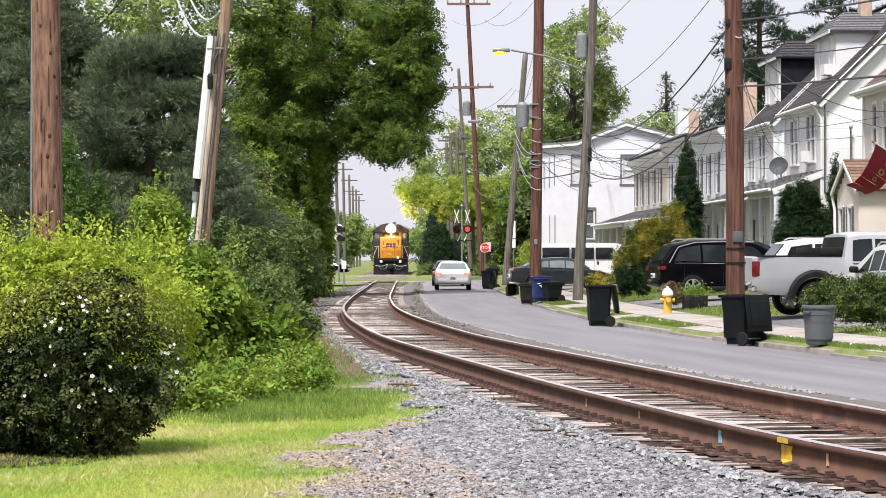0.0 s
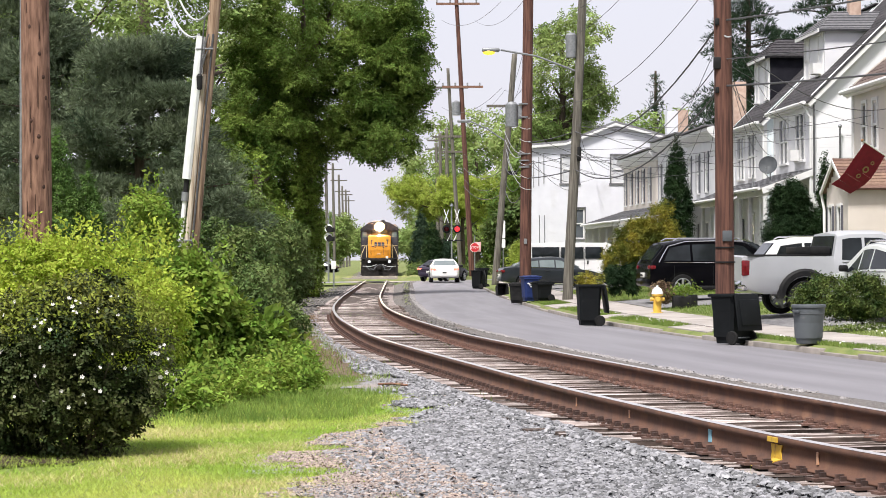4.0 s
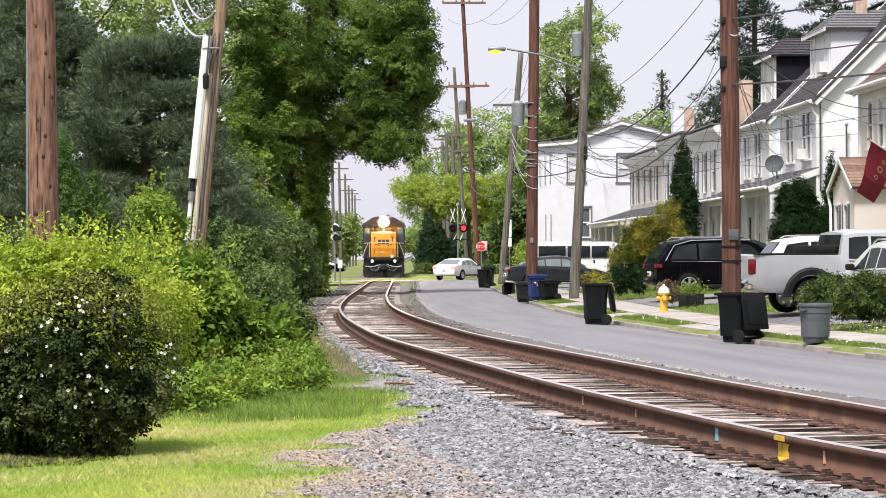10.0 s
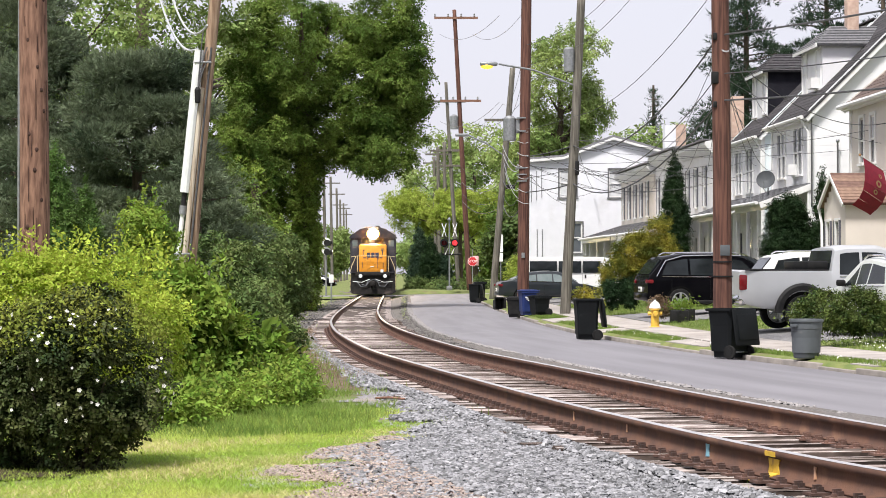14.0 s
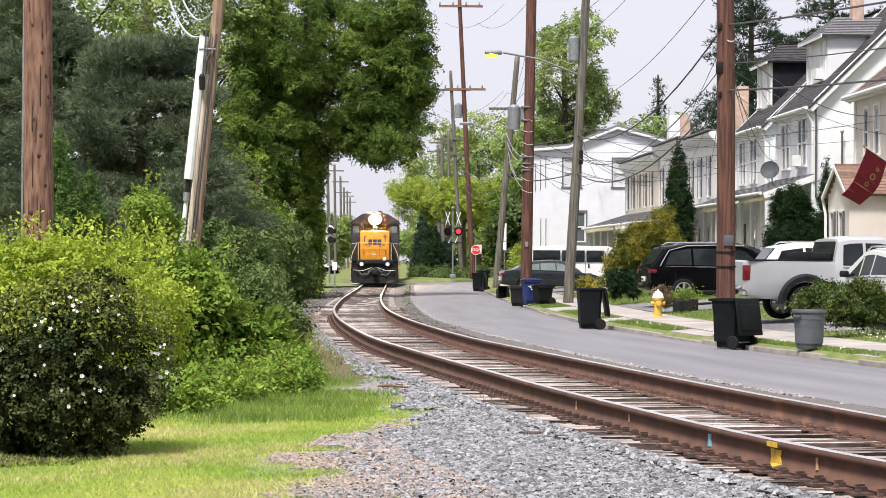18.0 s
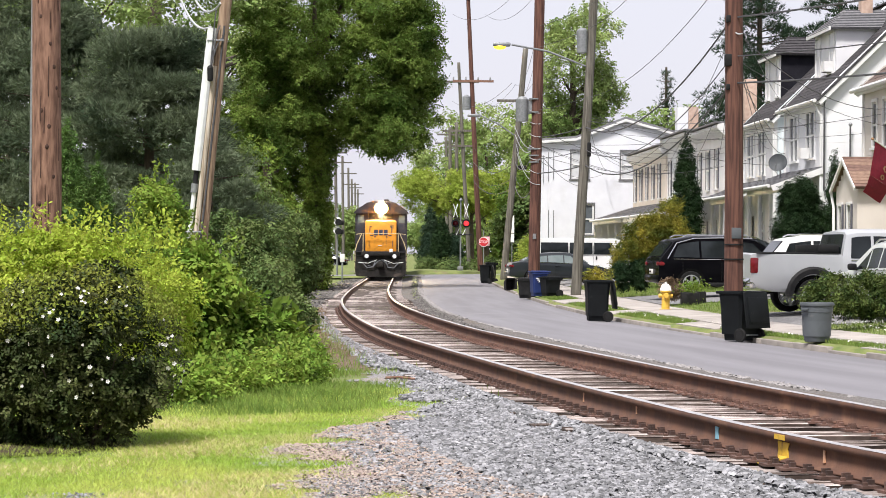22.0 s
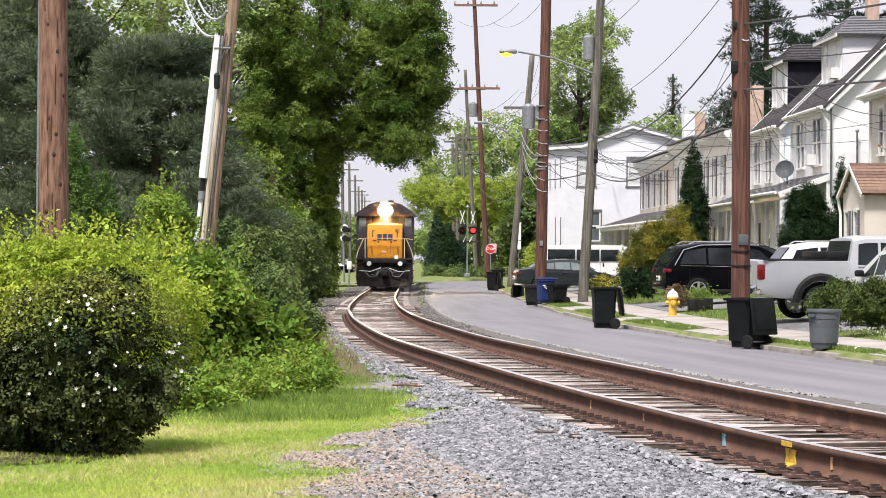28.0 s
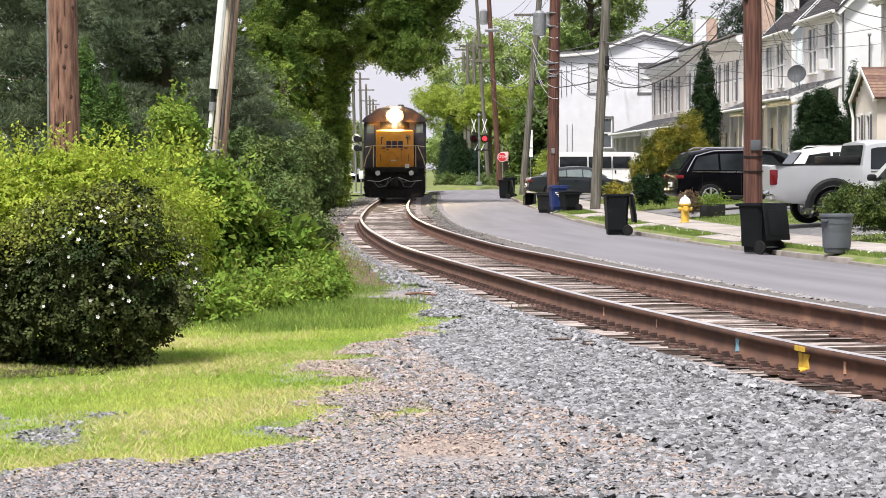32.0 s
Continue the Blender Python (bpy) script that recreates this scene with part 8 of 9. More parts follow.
hedge("pokeweed", at(-1.95, 27.5), "bright broad-leaved weed at the gravel's edge", [(-1.98, 27.5, 0.62, 0.26, 0.26, 0.38)], 8, 0.16, 700, 0.16, L_vine, 14, None, aspect=0.5)
hedge("vine_mound", at(-4.35, 35), "tall mound of vines over an old fence", [(-4.4, 35, 1.75, 0.5, 0.6, 1.15), (-4.0, 35.5, 1.2, 0.5, 0.5, 0.8)], 40, 0.22, 19000, 0.07, L_vine, 15, shoots(10, -4.7, -4.1, 34.8, 35.4, 2.55, 0.5, 7))
hedge("dark_shrub", at(-4.2, 55), "dark trackside shrubs under the trees", [(-4.6, 55, 1.3, 1.0, 1.2, 1.3), (-3.9, 52, 0.9, 0.6, 1.0, 0.8), (-5.6, 56, 1.5, 0.9, 1.0, 1.4), (-3.6, 47, 0.75, 0.55, 0.9, 0.6)], 50, 0.36, 26000, 0.10, L_dark, 16, None)
hedge("dark_shrub", at(-5.6, 72), "dense dark shrubs and ivy under trees", [(-5.4, 70, 1.7, 1.0, 2.0, 1.8), (-6.4, 76, 2.2, 1.3, 2.0, 2.4), (-5.0, 80, 1.5, 0.9, 2.5, 1.6)], 60, 0.5, 30000, 0.13, L_dark, 17, None)
hedge("ground_cover", at(-2.0, 22), "bright low weeds along the foot of the shrubs", [(-2.1, 21.5, 0.42, 0.6, 0.8, 0.26), (-1.7, 22.8, 0.42, 0.6, 0.9, 0.28), (-2.3, 20, 0.42, 0.5, 0.6, 0.3), (-1.6, 25.5, 0.42, 0.5, 1.2, 0.3)], 40, 0.2, 15000, 0.06, L_vine, 18, shoots(60, -2.6, -1.3, 20.5, 25, 0.45, 0.35, 21))

def litter_slope():
    """Fallen leaves and dry stalks on the bank between the shrubs and the ballast."""
    ys, n, v, f = np.arange(24, 60, 0.22), 16, [], []
    for y in ys:
        for i in range(n + 1):
            x = float(gb(y)) - 0.75 + 1.35 * i / n
            k = min(1.0, (y - 24) / 4) * (1 - (2 * i / n - 1) ** 2)
            v.append((x, y, ground_z(x, y) - 0.03 + 0.08 * k + 0.02 * noise.noise(Vector((x * 4, y * 2, 3)))))
    for j in range(len(ys) - 1):
        for i in range(n):
            u = (i + 0.5) / n * 2 - 1
            if abs(u) < 0.72 + 0.55 * noise.noise(Vector((u * 3, ys[j] * 0.8, 5))):
                a = j * (n + 1) + i
                f.append((a, a + 1, a + n + 2, a + n + 1))
    m = mat("brown_leaf_litter", (0.095, 0.068, 0.048), (0.20, 0.15, 0.11), scale=20, rough=0.95, bump=0.03, bscale=35, dirt=(0.10, 0.10, 0.05), dirt_at=0.56, dirt_scale=2.5, spec=0.1)
    tagged(part_np("leaf_litter_slope", v, f, m, smooth=True), "brown leaf litter and dry stalks on the trackside bank", "soil", kind="structure")


litter_slope()

# little fence behind the vines
fn = thing("old_fence", pose(*at(-4.4, 38.5)), "weathered grey fence rail half hidden by vines", "fence")
for x in (-0.35, 0.35):
    part("post", box(B(), (x, 0, 0.7), (0.12, 0.12, 1.5)), M_polegrey, fn)
part("rail", box(B(), (0, -0.03, 1.45), (1.3, 0.05, 0.12)), M_polegrey, fn)


def thuja(name, x, y, h, r, label, material, seed, n=16000, leaf=0.09):
    b = at(x, y)
    bl = []
    for i in range(14):
        s = i / 13
        rr = r * (1 - s ** 2.2) ** 0.8 * (0.75 + 0.25 * min(1, s * 4)) + 0.05
        bl.append((x, y, b[2] + 0.1 + (h - 0.3) * s, rr, rr, h / 14))
    rng = np.random.default_rng(seed)
    for i in range(40):
        s = rng.uniform(0, 0.95)
        rr = r * (1 - s ** 2.2) ** 0.8
        a = rng.uniform(0, 6.28)
        bl.append((x + 0.75 * rr * math.cos(a), y + 0.75 * rr * math.sin(a), b[2] + 0.1 + h * s, rr * 0.35, rr * 0.35, rr * 0.5))
    return plant(name, b, label, "conifer", bl, n, leaf, material, seed, trunk=(0.08, 0.03, h * 0.7), shell=0.35, aspect=0.4, group="conifers")


thuja("arborvitae", -8.3, 50, 4.5, 0.6, "slim young arborvitae before tall pines", L_young, 21, 40000, 0.06)
thuja("arborvitae", -7.7, 50.5, 3.7, 0.5, "slim young arborvitae before tall pines", L_young, 22, 32000, 0.06)


# pines on the left
def pine(x, y, h, r, z0, label, seed, pads=90, n=7000, length=0.19, mat_=None, k=7):
    rng = np.random.default_rng(seed)
    b = at(x, y)
    bl = []
    for i in range(pads):
        s = rng.uniform(0, 1) ** 0.8
        z = z0 + (h - z0) * s
        rr = r * (1 - 0.75 * s) * rng.uniform(0.35, 1.0)
        a = rng.uniform(0, 6.28)
        sz = rng.uniform(0.6, 1.1) * r * 0.24
        bl.append((x + rr * math.cos(a), y + rr * math.sin(a), z + 0.15 * rr, sz, sz, sz * 0.36))
    return needles("pine_tree", b, label, bl, n, length, mat_ or L_pine, seed, (0.25, 0.06, h), k=k)


pine(-8.3, 64, 7.6, 3.6, 1.6, "spreading blue-green pine behind the leaning pole", 31, 130, 32000)
pine(-11.6, 66, 9.5, 3.4, 2.0, "tall dark blue-green pine behind a hedge", 32, 120, 25000)
pine(-14.6, 70, 13.0, 4.2, 2.0, "tall pine at the edge of the woods", 33, 95, 14000, 0.24)
pine(-6.2, 60, 4.6, 1.9, 1.0, "small blue-green pine beside taller ones", 34, 50, 4500)


def tree(name, x, y, label, big, count, r, n, leaf, material, seed, trunk, limbs=14, cut=None, shell=0.5, flat=0.75, bark=None):
    return plant(name, at(x, y), label, "tree", lumps(big, count, r, seed, flat, cut), n, leaf, material, seed, trunk=trunk, limbs=limbs, shell=shell, group="trees", bark=bark)


# woods behind the pines
tree("deciduous_tree", -15.5, 92, "tall broadleaf tree behind the pines", [(-15, 92, 12, 5, 4, 6)], 60, 1.3, 14000, 0.24, L_far, 41, (0.4, 0.15, 13))
tree("deciduous_tree", -12.4, 97, "tall broadleaf tree with a bare dark trunk", [(-11.5, 102, 13.5, 4, 3, 5), (-8.5, 113, 10.5, 3, 3, 4)], 60, 1.1, 16000, 0.22, L_far, 42, (0.36, 0.27, 14), 3)
tree("deciduous_tree", -20, 105, "broadleaf tree at the back of the woods", [(-20, 105, 9, 6, 4, 8)], 60, 1.6, 9000, 0.32, L_far, 43, (0.4, 0.15, 10))
tree("deciduous_tree", -13, 118, "broadleaf tree at the back of the woods", [(-12.5, 118, 8, 5, 3, 8)], 60, 1.6, 8000, 0.34, L_far, 44, (0.4, 0.15, 10))

hedge("woodland_shrub", at(-13, 78), "dark woodland undergrowth behind the pines", [(-9.5, 76, 1.4, 2.2, 1.5, 1.6), (-13.5, 78, 1.5, 2.6, 1.5, 1.8), (-18, 80, 1.6, 3.0, 1.5, 2.0), (-23, 84, 2.0, 3.5, 1.5, 2.4), (-9.5, 87, 4.4, 3.6, 1.5, 2.6), (-15.5, 89, 5.0, 4.2, 1.5, 3.0)], 120, 0.7, 50000, 0.16, L_dark, 19, None)
# the ivy-clad tree that arches over the track
over = lambda c: not (c[0] > -5.6 and c[2] < 6.12 + 0.04 * (c[0] + 5.3)) and c[0] < -0.15
tree("overhanging_tree", -6.0, 106, "great broadleaf tree arching over the railway", [(-4.6, 106, 10.0, 4.6, 3.8, 4.6), (-2.4, 105, 10.5, 2.6, 3.2, 4.4), (-6.4, 105, 11.5, 3.2, 3.0, 4.8), (-1.9, 105, 12.5, 2.2, 2.5, 5.0), (-2.6, 104, 7.6, 2.6, 2.4, 1.8), (-8.3, 105, 10.5, 2.2, 2.6, 4.8), (-1.5, 105, 13.0, 1.7, 2.2, 3.4), (-9.0, 104.5, 6.5, 1.6, 2.0, 2.4), (-1.4, 105, 8.4, 1.7, 2.2, 2.6), (-1.2, 104.5, 11.0, 1.5, 2.2, 3.0), (-7.4, 101.8, 8.6, 2.3, 1.6, 3.4), (-9.0, 101.2, 6.0, 1.5, 1.2, 2.6), (-7.0, 102, 12.5, 2.4, 1.6, 2.6)], 680, 0.62, 215000, 0.135, L_crown, 45, (0.5, 0.3, 12), 5, over, 0.6)
ivy = [(-5.75 + 0.12 * math.sin(i), 104.6, 0.3 + 0.42 * i, 0.72 - 0.1 * math.sin(i * 0.9), 0.75, 0.55) for i in range(17)]
plant("ivy_column", at(-5.75, 104.6), "tree trunk thickly clad in green ivy", "ivy", ivy + lumps([(-5.8, 104.4, 3.5, 0.75, 0.7, 3.6)], 60, 0.26, 51), 46000, 0.09, L_ivy, 51, crown="foliage", group="ivy", trunk=(0.35, 0.25, 7), shell=0.4, aspect=0.7)
ivb = [(-8.6, 108, 6.0, 2.6, 1.5, 3.6), (-7.4, 107, 6.2, 1.3, 1.2, 3.0), (-11, 108, 5.0, 2.6, 1.5, 4.5), (-7.6, 102, 2.4, 1.3, 1.2, 2.6), (-8.3, 101, 4.5, 1.5, 1.3, 2.4), (-6.9, 99, 2.2, 0.9, 1.3, 2.3), (-6.6, 92, 1.6, 0.8, 2, 1.7), (-9.6, 99, 3.0, 1.5, 1.3, 3.2)]
plant("ivy_thicket", at(-7.8, 101), "thicket of ivy-covered trunks beside the railway", "ivy", lumps(ivb, 210, 0.55, 52) + ivb, 110000, 0.12, L_ivy, 52, crown="foliage", group="ivy", trunk=(0.3, 0.2, 6), limbs=6, shell=0.4, aspect=0.7)
# thin hanging twigs under the arch
tw = thing("dead_branch", pose(-5.2, 105.5, 7.0), "bare twiggy branch hanging beneath the arch of leaves", "branch")
rt = random.Random(4)
for i in range(26):
    a = Vector((rt.uniform(-0.3, 2.4), rt.uniform(-0.5, 0.5), rt.uniform(-0.3, 0.4)))
    b = a + Vector((rt.uniform(0.1, 0.9), 0, rt.uniform(-0.7, -0.05)))
    part("twig", rod(B(), a, b, 0.025, 0.008, 5, False), M_bark, tw)

# beyond the crossing
tree("lime_tree", 2.6, 196, "bright lime-green tree beyond the crossing", [(0.6, 196, 6.9, 4.8, 3.5, 2.3), (3.6, 197, 7.0, 3.8, 3.5, 2.4), (-2.2, 196, 7.4, 2.4, 2.4, 1.7)], 130, 0.7, 50000, 0.16, L_lime, 61, (0.25, 0.12, 6), cut=lambda c: c[2] > 4.6 + 0.35 * max(0, -c[0]))
tree("lime_tree", 6.4, 205, "bright lime-green tree beyond the crossing", [(7, 205, 5.5, 3.2, 3, 2.2)], 30, 0.9, 8000, 0.26, L_lime, 62, (0.2, 0.1, 5))
thuja("clipped_yew", 0.0, 186, 4.3, 0.95, "tall egg-shaped clipped dark evergreen", L_thuja, 63, 26000, 0.11)
thuja("clipped_yew", 1.05, 186, 3.0, 0.8, "rounded clipped dark evergreen", L_spruce, 64, 18000, 0.11)
thuja("dark_conifer", -0.95, 192, 5.3, 0.95, "dark ragged conifer beside the line", L_spruce, 65, 18000, 0.16)
hedge("dark_shrub", at(2.2, 172), "low green shrubs round the crossing signal", [(0.9, 172, 0.6, 1.4, 1.5, 0.7), (3.2, 170, 0.7, 1.4, 1.5, 0.9), (-1.0, 178, 0.6, 1.3, 1.5, 0.8)], 24, 0.45, 9000, 0.16, L_dark, 66, None)
for i, (x, y, h, w, m) in enumerate(((4.5, 228, 18, 5.5, L_far), (10.0, 218, 17.5, 5.5, L_far), (0.8, 250, 18, 5.5, L_far), (8, 190, 10, 4, L_crown), (13, 240, 17, 7, L_far), (6.5, 172, 6.5, 2.6, L_dark), (-18, 235, 9, 6, L_far), (-25, 250, 10, 7, L_far), (-14, 300, 8, 5, L_far), (20, 260, 17, 8, L_far), (2, 270, 13, 6, L_far), (-3, 330, 7, 5, L_far), (-9.2, 345, 7, 4, L_far))):
    tree("deciduous_tree", x, y, "broadleaf tree in the distance", [(x, y, h * 0.55, w, w * 0.8, h * 0.45)], 46, w * 0.26, 11000, 0.36, m, 70 + i, (0.3, 0.12, h * 0.6), 8)
# behind the houses
tree("deciduous_tree", 8.6, 150, "tall airy broadleaf tree behind a white house", [(8.8, 150, 14.0, 3.0, 3, 6.0), (7.0, 150, 10.5, 2.2, 2.5, 3.5), (10.6, 151, 11.5, 1.8, 2.5, 3.5)], 80, 0.95, 26000, 0.20, L_far, 81, (0.4, 0.15, 16), 26)
for i, (x, y, h, w) in enumerate(((15, 165, 13, 5), (19.5, 172, 13.5, 5), (24, 160, 12, 5), (11.5, 175, 12, 4), (30, 150, 12, 6))):
    tree("deciduous_tree", x, y, "broadleaf tree showing over the rooftops", [(x, y, h * 0.62, w, w * 0.7, h * 0.4)], 40, w * 0.26, 10000, 0.30, L_far, 85 + i, (0.3, 0.12, h * 0.6), 8)


def spruce(x, y, h, r, seed, n):
    """A gaunt spruce: drooping tiers with gaps."""
    rng = np.random.default_rng(seed)
    b = at(x, y)
    bl = []
    for i in range(26):
        s = i / 26
        rr = r * (1 - s) + 0.3
        for j in range(5):
            a = rng.uniform(0, 6.28)
            for q in (0.45, 0.75, 1.0):
                bl.append((x + q * rr * math.cos(a), y + q * rr * math.sin(a), b[2] + 3 + (h - 3) * s - 0.12 * q * rr - 0.2 * q * q * rr, 0.2 * rr + 0.15, 0.2 * rr + 0.15, 0.16 + 0.05 * rr))
    return needles("spruce_tree", b, "gaunt dark spruce with drooping tiers behind the houses", bl, n, 0.3, L_spruce, seed, (0.3, 0.08, h), k=6)


spruce(19.6, 140, 24.0, 5.6, 91, 34000)
spruce(24.6, 140, 23.0, 5.0, 92, 26000)
spruce(17.0, 172, 15.0, 2.0, 93, 3000)
spruce(24.5, 122, 19, 4, 94, 5000)

# gardens along the street
hedge("golden_cypress", at(8.0, 86), "large golden-yellow ornamental cypress", [(7.9, 86, 2.0, 1.35, 1.2, 1.5), (8.6, 86, 2.3, 1.0, 1.0, 1.6), (7.1, 85.6, 1.5, 0.8, 0.9, 1.0)], 80, 0.30, 42000, 0.095, L_gold, 101, None, aspect=0.4)
thuja("arborvitae", 9.95, 92, 6.1, 0.74, "tall narrow dark arborvitae before a terrace", L_thuja, 102, 46000, 0.09)
yb = [(11.8, 74.2, 2.3, 0.95, 0.95, 1.7), (11.75, 74.2, 3.3, 0.7, 0.7, 1.1), (11.75, 74.1, 1.6, 1.02, 1.0, 1.1)]
plant("yew_tree", at(11.8, 74.2), "broad rounded dark green yew before a porch", "conifer", lumps(yb, 150, 0.24, 103, 1.1) + [(b[0], b[1], b[2], b[3] * 0.9, b[4] * 0.9, b[5] * 0.9) for b in yb], 100000, 0.075, L_thuja, 103, trunk=(0.08, 0.03, 2.5), shell=0.35, aspect=0.4, group="conifers")
thuja("yew_tree", 13.12, 75.5, 4.6, 0.42, "narrow dark green yew beside a broader one", L_thuja, 104, 26000, 0.075)
hedge("clipped_hedge", at(6.3, 75), "small clipped dark green hedge block", [(6.1, 75, 0.95, 0.45, 0.6, 0.6), (6.6, 75.2, 0.95, 0.4, 0.6, 0.6)], 26, 0.2, 9000, 0.07, L_thuja, 105, None)
hedge("yellow_shrub", at(5.1, 73.5), "low yellow-green shrub beside a grey pole", [(5.1, 73.5, 0.75, 0.55, 0.4, 0.45)], 16, 0.18, 3500, 0.07, L_gold, 106, None)
hedge("yew_shrub", at(8.1, 44.6), "spreading yew shrub with pale tips before parked cars", [(7.75, 44.6, 0.85, 0.72, 0.5, 0.5), (8.5, 44.8, 0.9, 0.8, 0.5, 0.55), (9.3, 45, 0.8, 0.6, 0.5, 0.45)], 60, 0.17, 24000, 0.07, L_yews, 107, None, aspect=0.35)
hedge("chartreuse_shrub", at(4.75, 119), "rounded chartreuse shrub behind a pole", [(4.7, 119, 1.5, 0.85, 0.9, 1.2), (5.4, 119.5, 1.4, 0.6, 0.7, 1.0)], 24, 0.3, 7000, 0.12, L_lime, 108, None, aspect=0.35)
hedge("brown_shrub", at(6.5, 64), "small reddish-brown dry shrub in a garden bed", [(6.5, 64, 0.72, 0.4, 0.35, 0.4)], 14, 0.16, 2600, 0.05, L_dry, 109, None)
for x, y in ((7.0, 63.6), (7.3, 64.6)):
    pt = thing("flower_tub", pose(*at(x, y)), "black plastic flower tub with small plants", "plant pot")
    part("tub", box(B(), (0, 0, 0.18), (0.5, 0.4, 0.36), bevel=0.03), M_black, pt)
    v, f = leaves(np.random.default_rng(3).normal(0, 1, (260, 3)) * (0.16, 0.13, 0.1) + (0, 0, 0.48), 0.08)
    part_np("foliage", v, f, L_vine, pt)["kind"] = "stuff"


# ---- grass ----
def grass(name, pts, h, material, label, seed, width=0.06, tilt=0.35):
    rng = np.random.default_rng(seed)
    n = len(pts)
    hh = h * rng.uniform(0.45, 1.25, (n, 1))
    a = rng.uniform(0, 6.28, n)
    s = np.c_[np.cos(a), np.sin(a), np.zeros(n)] * (0.002 + hh * width)
    lean = np.c_[rng.normal(0, tilt, (n, 2)), np.ones(n)]
    v = np.stack([pts - s, pts + s, pts + lean * hh], 1).reshape(-1, 3)
    tagged(part_np(name, v, np.arange(3 * n).reshape(-1, 3), material), label, "grass", kind="stuff")


def field(n, y0, y1, fx0, fx1, seed, keep=None, power=1.0):
    rng = np.random.default_rng(seed)
    y = y0 + (y1 - y0) * rng.uniform(0, 1, n) ** power
    a, b = fx0(y), fx1(y)
    x = a + (b - a) * rng.uniform(0, 1, n)
    out = [(p, q, ground_z(p, q) + 0.01) for p, q in zip(x, y) if keep is None or keep(p, q, rng)]
    return np.array(out)


def patchy(x, y, rng):
    under = ((x + 3.1) / 1.15) ** 2 + ((y - 15.5) / 1.3) ** 2
    return rng.random() < turf(x, y) ** 1.3 * min(1.0, max(0.3, under - 0.3))


L_straw = leafmat("straw_blade", (0.55, 0.47, 0.22), (0.62, 0.55, 0.30), 0.2, 0.3, 3.0)
grass("lawn_grass", field(330000, 9.0, 22, lambda y: y * 0 - 4.2, lambda y: gb(y) + 1.2, 5, patchy, 1.5), 0.026, L_grass, "short sunlit lawn grass with bare patches", 1, 0.03, 0.9)
dryp = lambda x, y, r: r.random() < max(0, 2.3 * noise.noise(Vector((x * 0.9, y * 0.6, 20))) + max(0.0, 11.5 - y) * 0.25 + 1.2 * math.exp(-((x + 1.25) / 0.5) ** 2 - ((y - 13.2) / 0.7) ** 2)) * turf(x, y)
grass("straw", field(120000, 9.2, 19, lambda y: y * 0 - 4.2, lambda y: gb(y) + 0.5, 15, dryp, 1.3), 0.036, L_straw, "dry yellow straw in the lawn", 11, 0.03, 1.2)
soft = lambda x, y, r: r.random() < 0.55 + 0.9 * noise.noise(Vector((x * 1.1, y * 0.7, 30))) - max(0, x - lawn_edge(x, y) + 0.9) * 0.9 and y > 18.6 + 1.5 * noise.noise(Vector((x * 0.8, 0, 3)))
grass("tall_grass", field(60000, 17.5, 27, lambda y: y * 0 - 2.7, lambda y: gb(y) + 0.6, 6, soft), 0.078, L_tall, "tall dark green grass along the shrubs", 2, 0.022, 0.5)
grass("tall_grass_1", field(5000, 26, 60, lambda y: gb(y) - 1.2, lambda y: gb(y) + 0.1, 7), 0.13, L_tall, "tall grass at the gravel's edge", 3, 0.03)
grass("verge_grass", field(42000, 30, 95, lambda y: kr(y) + 0.22, lambda y: sw_in(y) - 0.05, 8, lambda x, y, r: not (47 < y < 51 or 58.4 < y < 61 or 70 < y < 75)), 0.07, L_verge, "grass verge between kerb and sidewalk", 4)
grass("garden_grass", field(45000, 36, 100, lambda y: sw_in(y) + 1.4, lambda y: sw_in(y) + 6.0, 9, lambda x, y, r: not (46.8 < y < 54.8 or 64.3 < y < 75.2 or y > 97)), 0.08, L_verge, "garden lawns before the houses", 5)
grass("weeds_between_ties", field(5000, 13, 70, lambda y: tx(y) - 1.2, lambda y: tx(y) + 1.3, 10, lambda x, y, r: noise.noise(Vector((x * 0.8, y * 0.5, 3))) > 0.17), 0.13, L_vine, "sparse weeds growing between the ties", 6)
pts = field(9000, 28, 62, lambda y: gb(y) - 0.5, lambda y: gb(y) + 0.45, 12)
grass("dry_brush", pts, 0.09, L_dry, "dry brown brush at the edge of the ballast", 7, 0.03, 0.8)
dz = np.concatenate([field(420, 40, 47, lambda y: sw_in(y) + 1.5, lambda y: sw_in(y) + 4.0, 14), field(70, 38, 62, lambda y: kr(y) + 0.25, lambda y: sw_in(y) - 0.1, 16)]) + np.array([0, 0, 0.07])
v, f = leaves(dz, 0.05, np.tile([0, 0, 1.0], (len(dz), 1)))
tagged(part_np("daisies", v, f, M_petal), "small white daisies in a lawn", "flowers", kind="stuff")
stk = thing("stick", pose(-0.42, 23.0, ground_z(-0.42, 23) + 0.05, 0, 4, 8), "dead brown stick lying on the gravel", "stick")
part("wood", tube(B(), [(-0.14, 0, 0), (0.0, 0.01, 0.015), (0.16, -0.02, 0.01)], 0.014, 6), M_polebrown, stk)


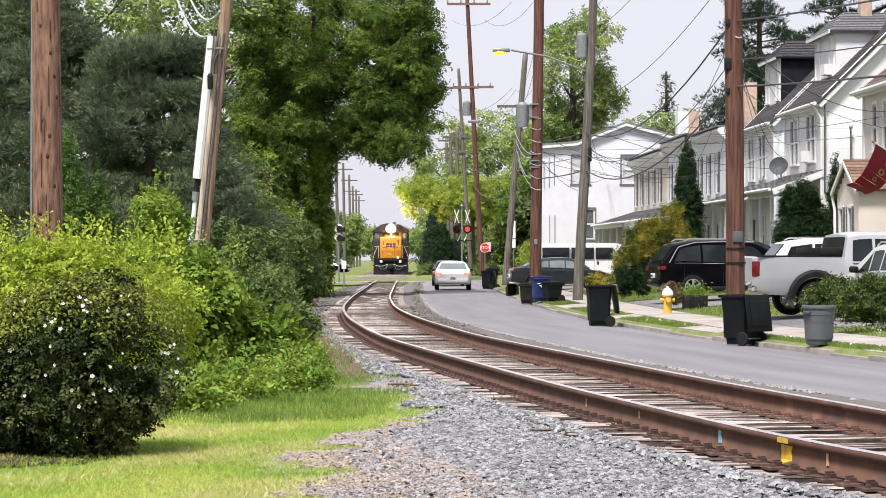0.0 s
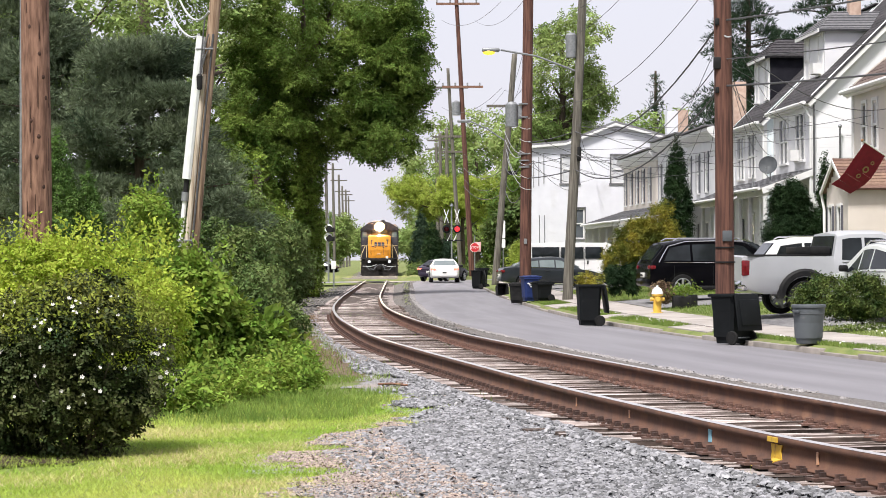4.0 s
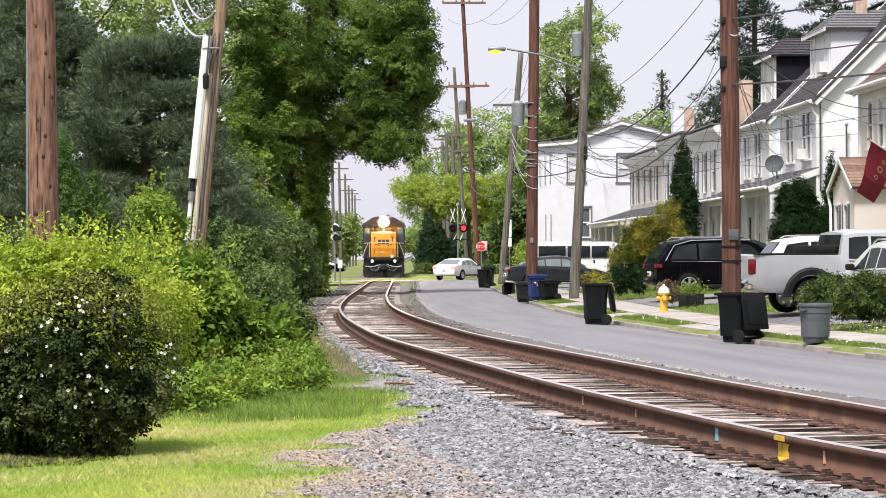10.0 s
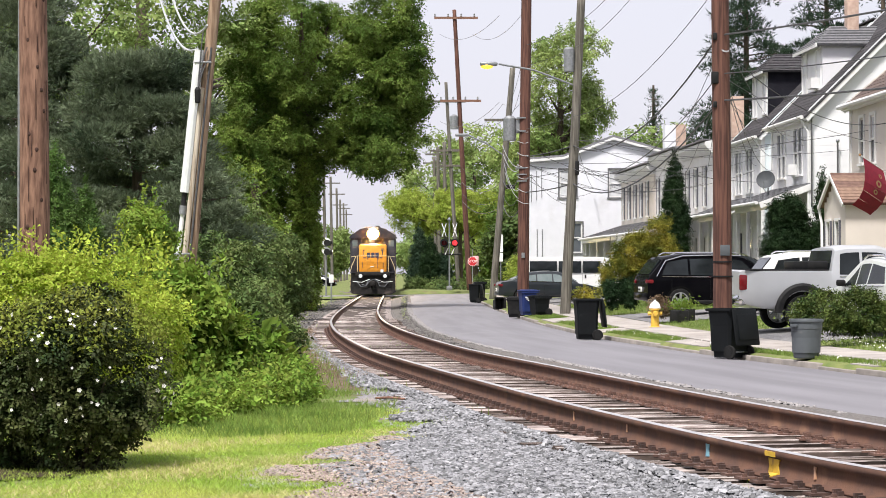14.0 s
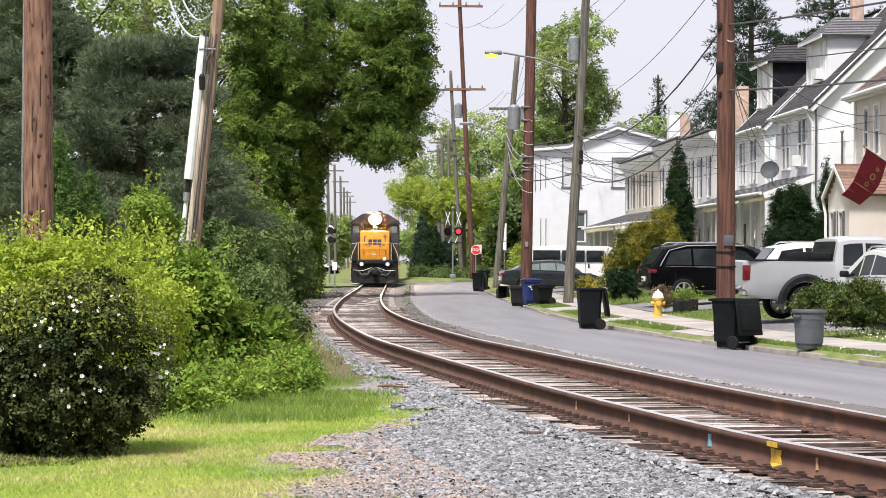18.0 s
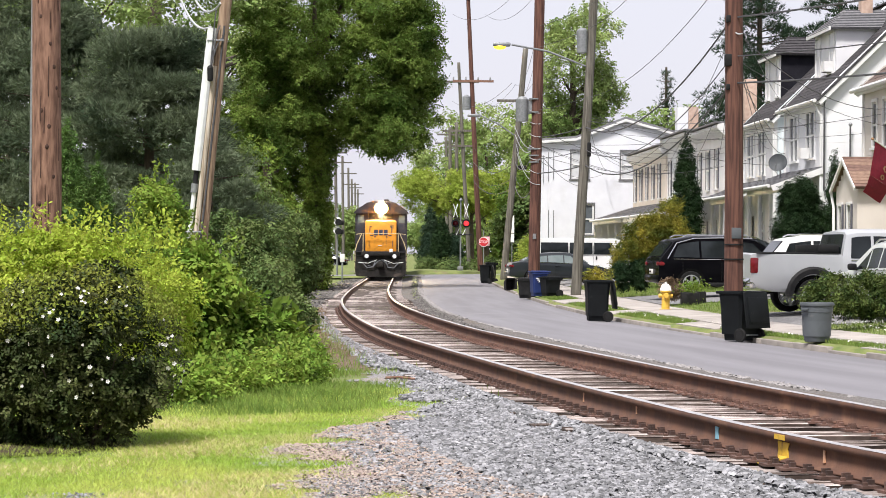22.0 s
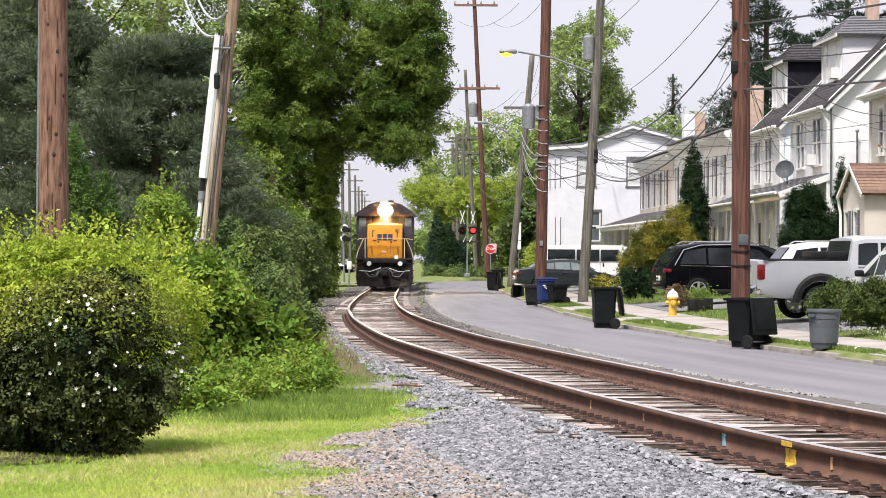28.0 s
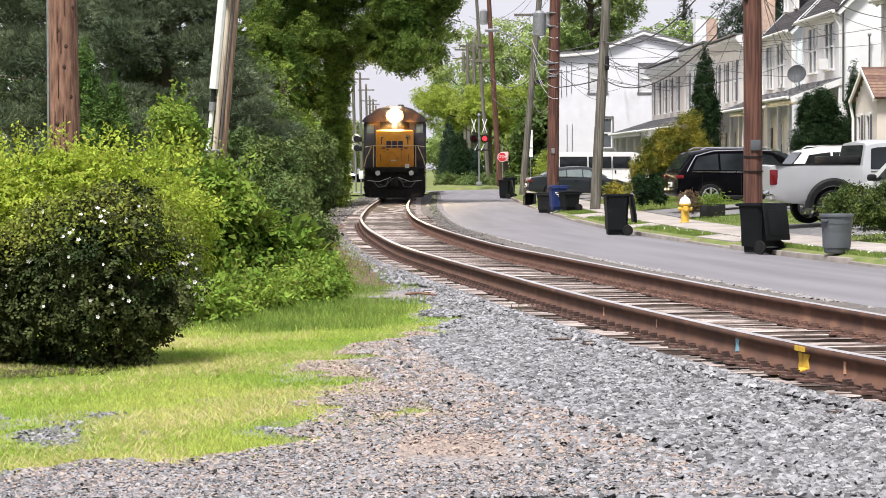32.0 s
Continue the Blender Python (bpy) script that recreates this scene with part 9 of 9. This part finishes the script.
# woods that close the far horizon, and unseen ones added behind the camera and far to the sides
def woods():
    rng = np.random.default_rng(77)
    bl = []
    # Rows out of view, added to block low sky and darken reflections.
    for x in np.arange(-70, 90, 6.0):
        bl.append((x, -45 + 6 * math.sin(x), 7, 4.5, 4, 9))
    for y in np.arange(-40, 60, 6.0):
        bl.append((-48 + 4 * math.sin(y), y, 5, 4, 4.5, 6))
    for y in np.arange(-40, 40, 6.0):
        bl.append((52 + 4 * math.sin(y), y, 4, 4, 4.5, 5))
    for x in np.arange(3, 70, 6.0):
        bl.append((x, 292 + 5 * math.sin(x), 2.5, 4.5, 3, 4.5))
    for x in np.arange(-84, -19, 6.0):
        bl.append((x, 352 + 6 * math.sin(x), 2.5, 4.5, 3, 4.0))
    p, d = blob_points(80000, bl, rng, 0.6)
    v, f = leaves(p, 1.1, d, rng, 0.7)
    tagged(part_np("distant_and_unseen_woods", v, f, L_crown), "distant green woods, with unseen ones added to darken reflections", "woods", kind="stuff")


woods()


def track_pose(y, sink=0.10):
    """A rail vehicle with its front at y: both bogies on the line, on springs pressed down by sink."""
    a = Vector((float(tx(y + 3.3)), y + 3.3, float(tz(y + 3.3))))
    b = Vector((float(tx(y + 14.4)), y + 14.4, float(tz(y + 14.4))))
    d = (b - a).normalized()
    x = d.cross(Vector((0, 0, 1))).normalized()
    z = x.cross(d)
    m = Matrix((x, d, z)).transposed().to_4x4()
    return Matrix.Translation(a - d * 3.3 - z * sink) @ m


def motions():
    run = hermite([0, 6, 9, 14, 17, 19, 23, 29, 32], [197, 179.5, 170, 153, 146.5, 142, 132.5, 118.5, 112])
    walk(loco, [(t, track_pose(float(run(t)))) for t in np.arange(0, 32.5, 1.0)])
    walk(freight_car, [(t, track_pose(float(run(t)) + 18.6, 0.0)) for t in np.arange(0, 32.5, 1.0)])
    # the white car drives up to the side street, waits, and turns off
    rows = [(0, 0.5, 117, 90), (1, 0.6, 124.5, 90), (2, 0.75, 132, 90), (3, 0.8, 138, 90), (4, 0.7, 142, 91), (5, 0.6, 145, 91), (6, 0.55, 146.5, 91), (7, 0.58, 147.2, 90), (8, 0.6, 147.8, 90), (8.5, 0.62, 148.3, 88),
            (9, 0.7, 149.2, 89), (9.5, 0.95, 150.5, 80), (10, 1.4, 151.6, 62), (10.5, 2.4, 152.5, 36), (11, 3.6, 153.1, 14), (11.5, 5.4, 153.4, 3), (12, 8.2, 153.4, 0), (13, 14.5, 153.4, 0), (14, 22, 153.4, 0), (16, 38, 153.4, 0), (18, 45, 153.4, 0), (32, 46, 153.4, 0)]
    walk(white_car, [(t, pose(x, y, max(road_surface(x, y), crossz(x) if y > 149 else -1) + 0.004, 0, 0, a)) for t, x, y, a in rows])
    rows = [(0, 0.3, 131, 90), (1, 0.1, 137.5, 90), (2, -0.05, 143, 90), (3, -0.05, 146.6, 90), (3.5, 0.05, 148.2, 87), (4, 0.7, 150.4, 66), (4.5, 2.3, 152.3, 28), (5, 5.0, 153.2, 5), (5.5, 9, 153.4, 0), (7, 24, 153.4, 0), (9, 44, 153.4, 0), (11, 62, 153.4, 0), (32, 64, 153.4, 0)]
    walk(dark_car, [(t, pose(x, y, max(road_surface(x, y), crossz(x) if y > 149 else -1) + 0.004, 0, 0, a)) for t, x, y, a in rows])
    # the flag swings round its pole; each strip of cloth follows the one above, a little later
    swing = hermite([0, 1, 2, 3, 6, 7, 8, 9, 10, 12, 13, 14, 15.5, 17, 18, 19, 20, 21, 22, 23, 24, 25, 27, 28, 30, 31, 32], [6, -34, -66, 4, 2, 2, 4, 6, 6, 6, 4, -24, -10, 8, 10, 6, 6, -8, -4, -6, -60, -74, -72, -70, -40, -50, -50])
    curl = hermite([0, 1, 3, 5, 6, 9, 12, 13, 15, 17, 18, 19, 21, 23, 25, 32], [6, 3, 6, 3, 1, 2, 2, 8, 6, 6, 5, 6, 1, 7, 3, 3])
    for i, s in enumerate(flag_strips):
        rows = []
        for t in np.arange(0, 32.2, 0.4):
            p, ang = Vector((0, 0, 0)), 0.0
            m = flag_rot.copy()
            for k in range(i + 1):
                ang = float(swing(t - 0.12 * k)) + float(curl(t)) * k + 9 * math.sin(3.1 * t - 0.9 * k) * k / 5
                r = Matrix.Rotation(radians(ang), 4, "X")
                if k < i:
                    p = p + (r @ Vector((0, 0, -flag_h)))
            rows.append((float(t), m @ Matrix.Translation(p) @ Matrix.Rotation(radians(ang), 4, "X")))
        walk(s, rows)


motions()
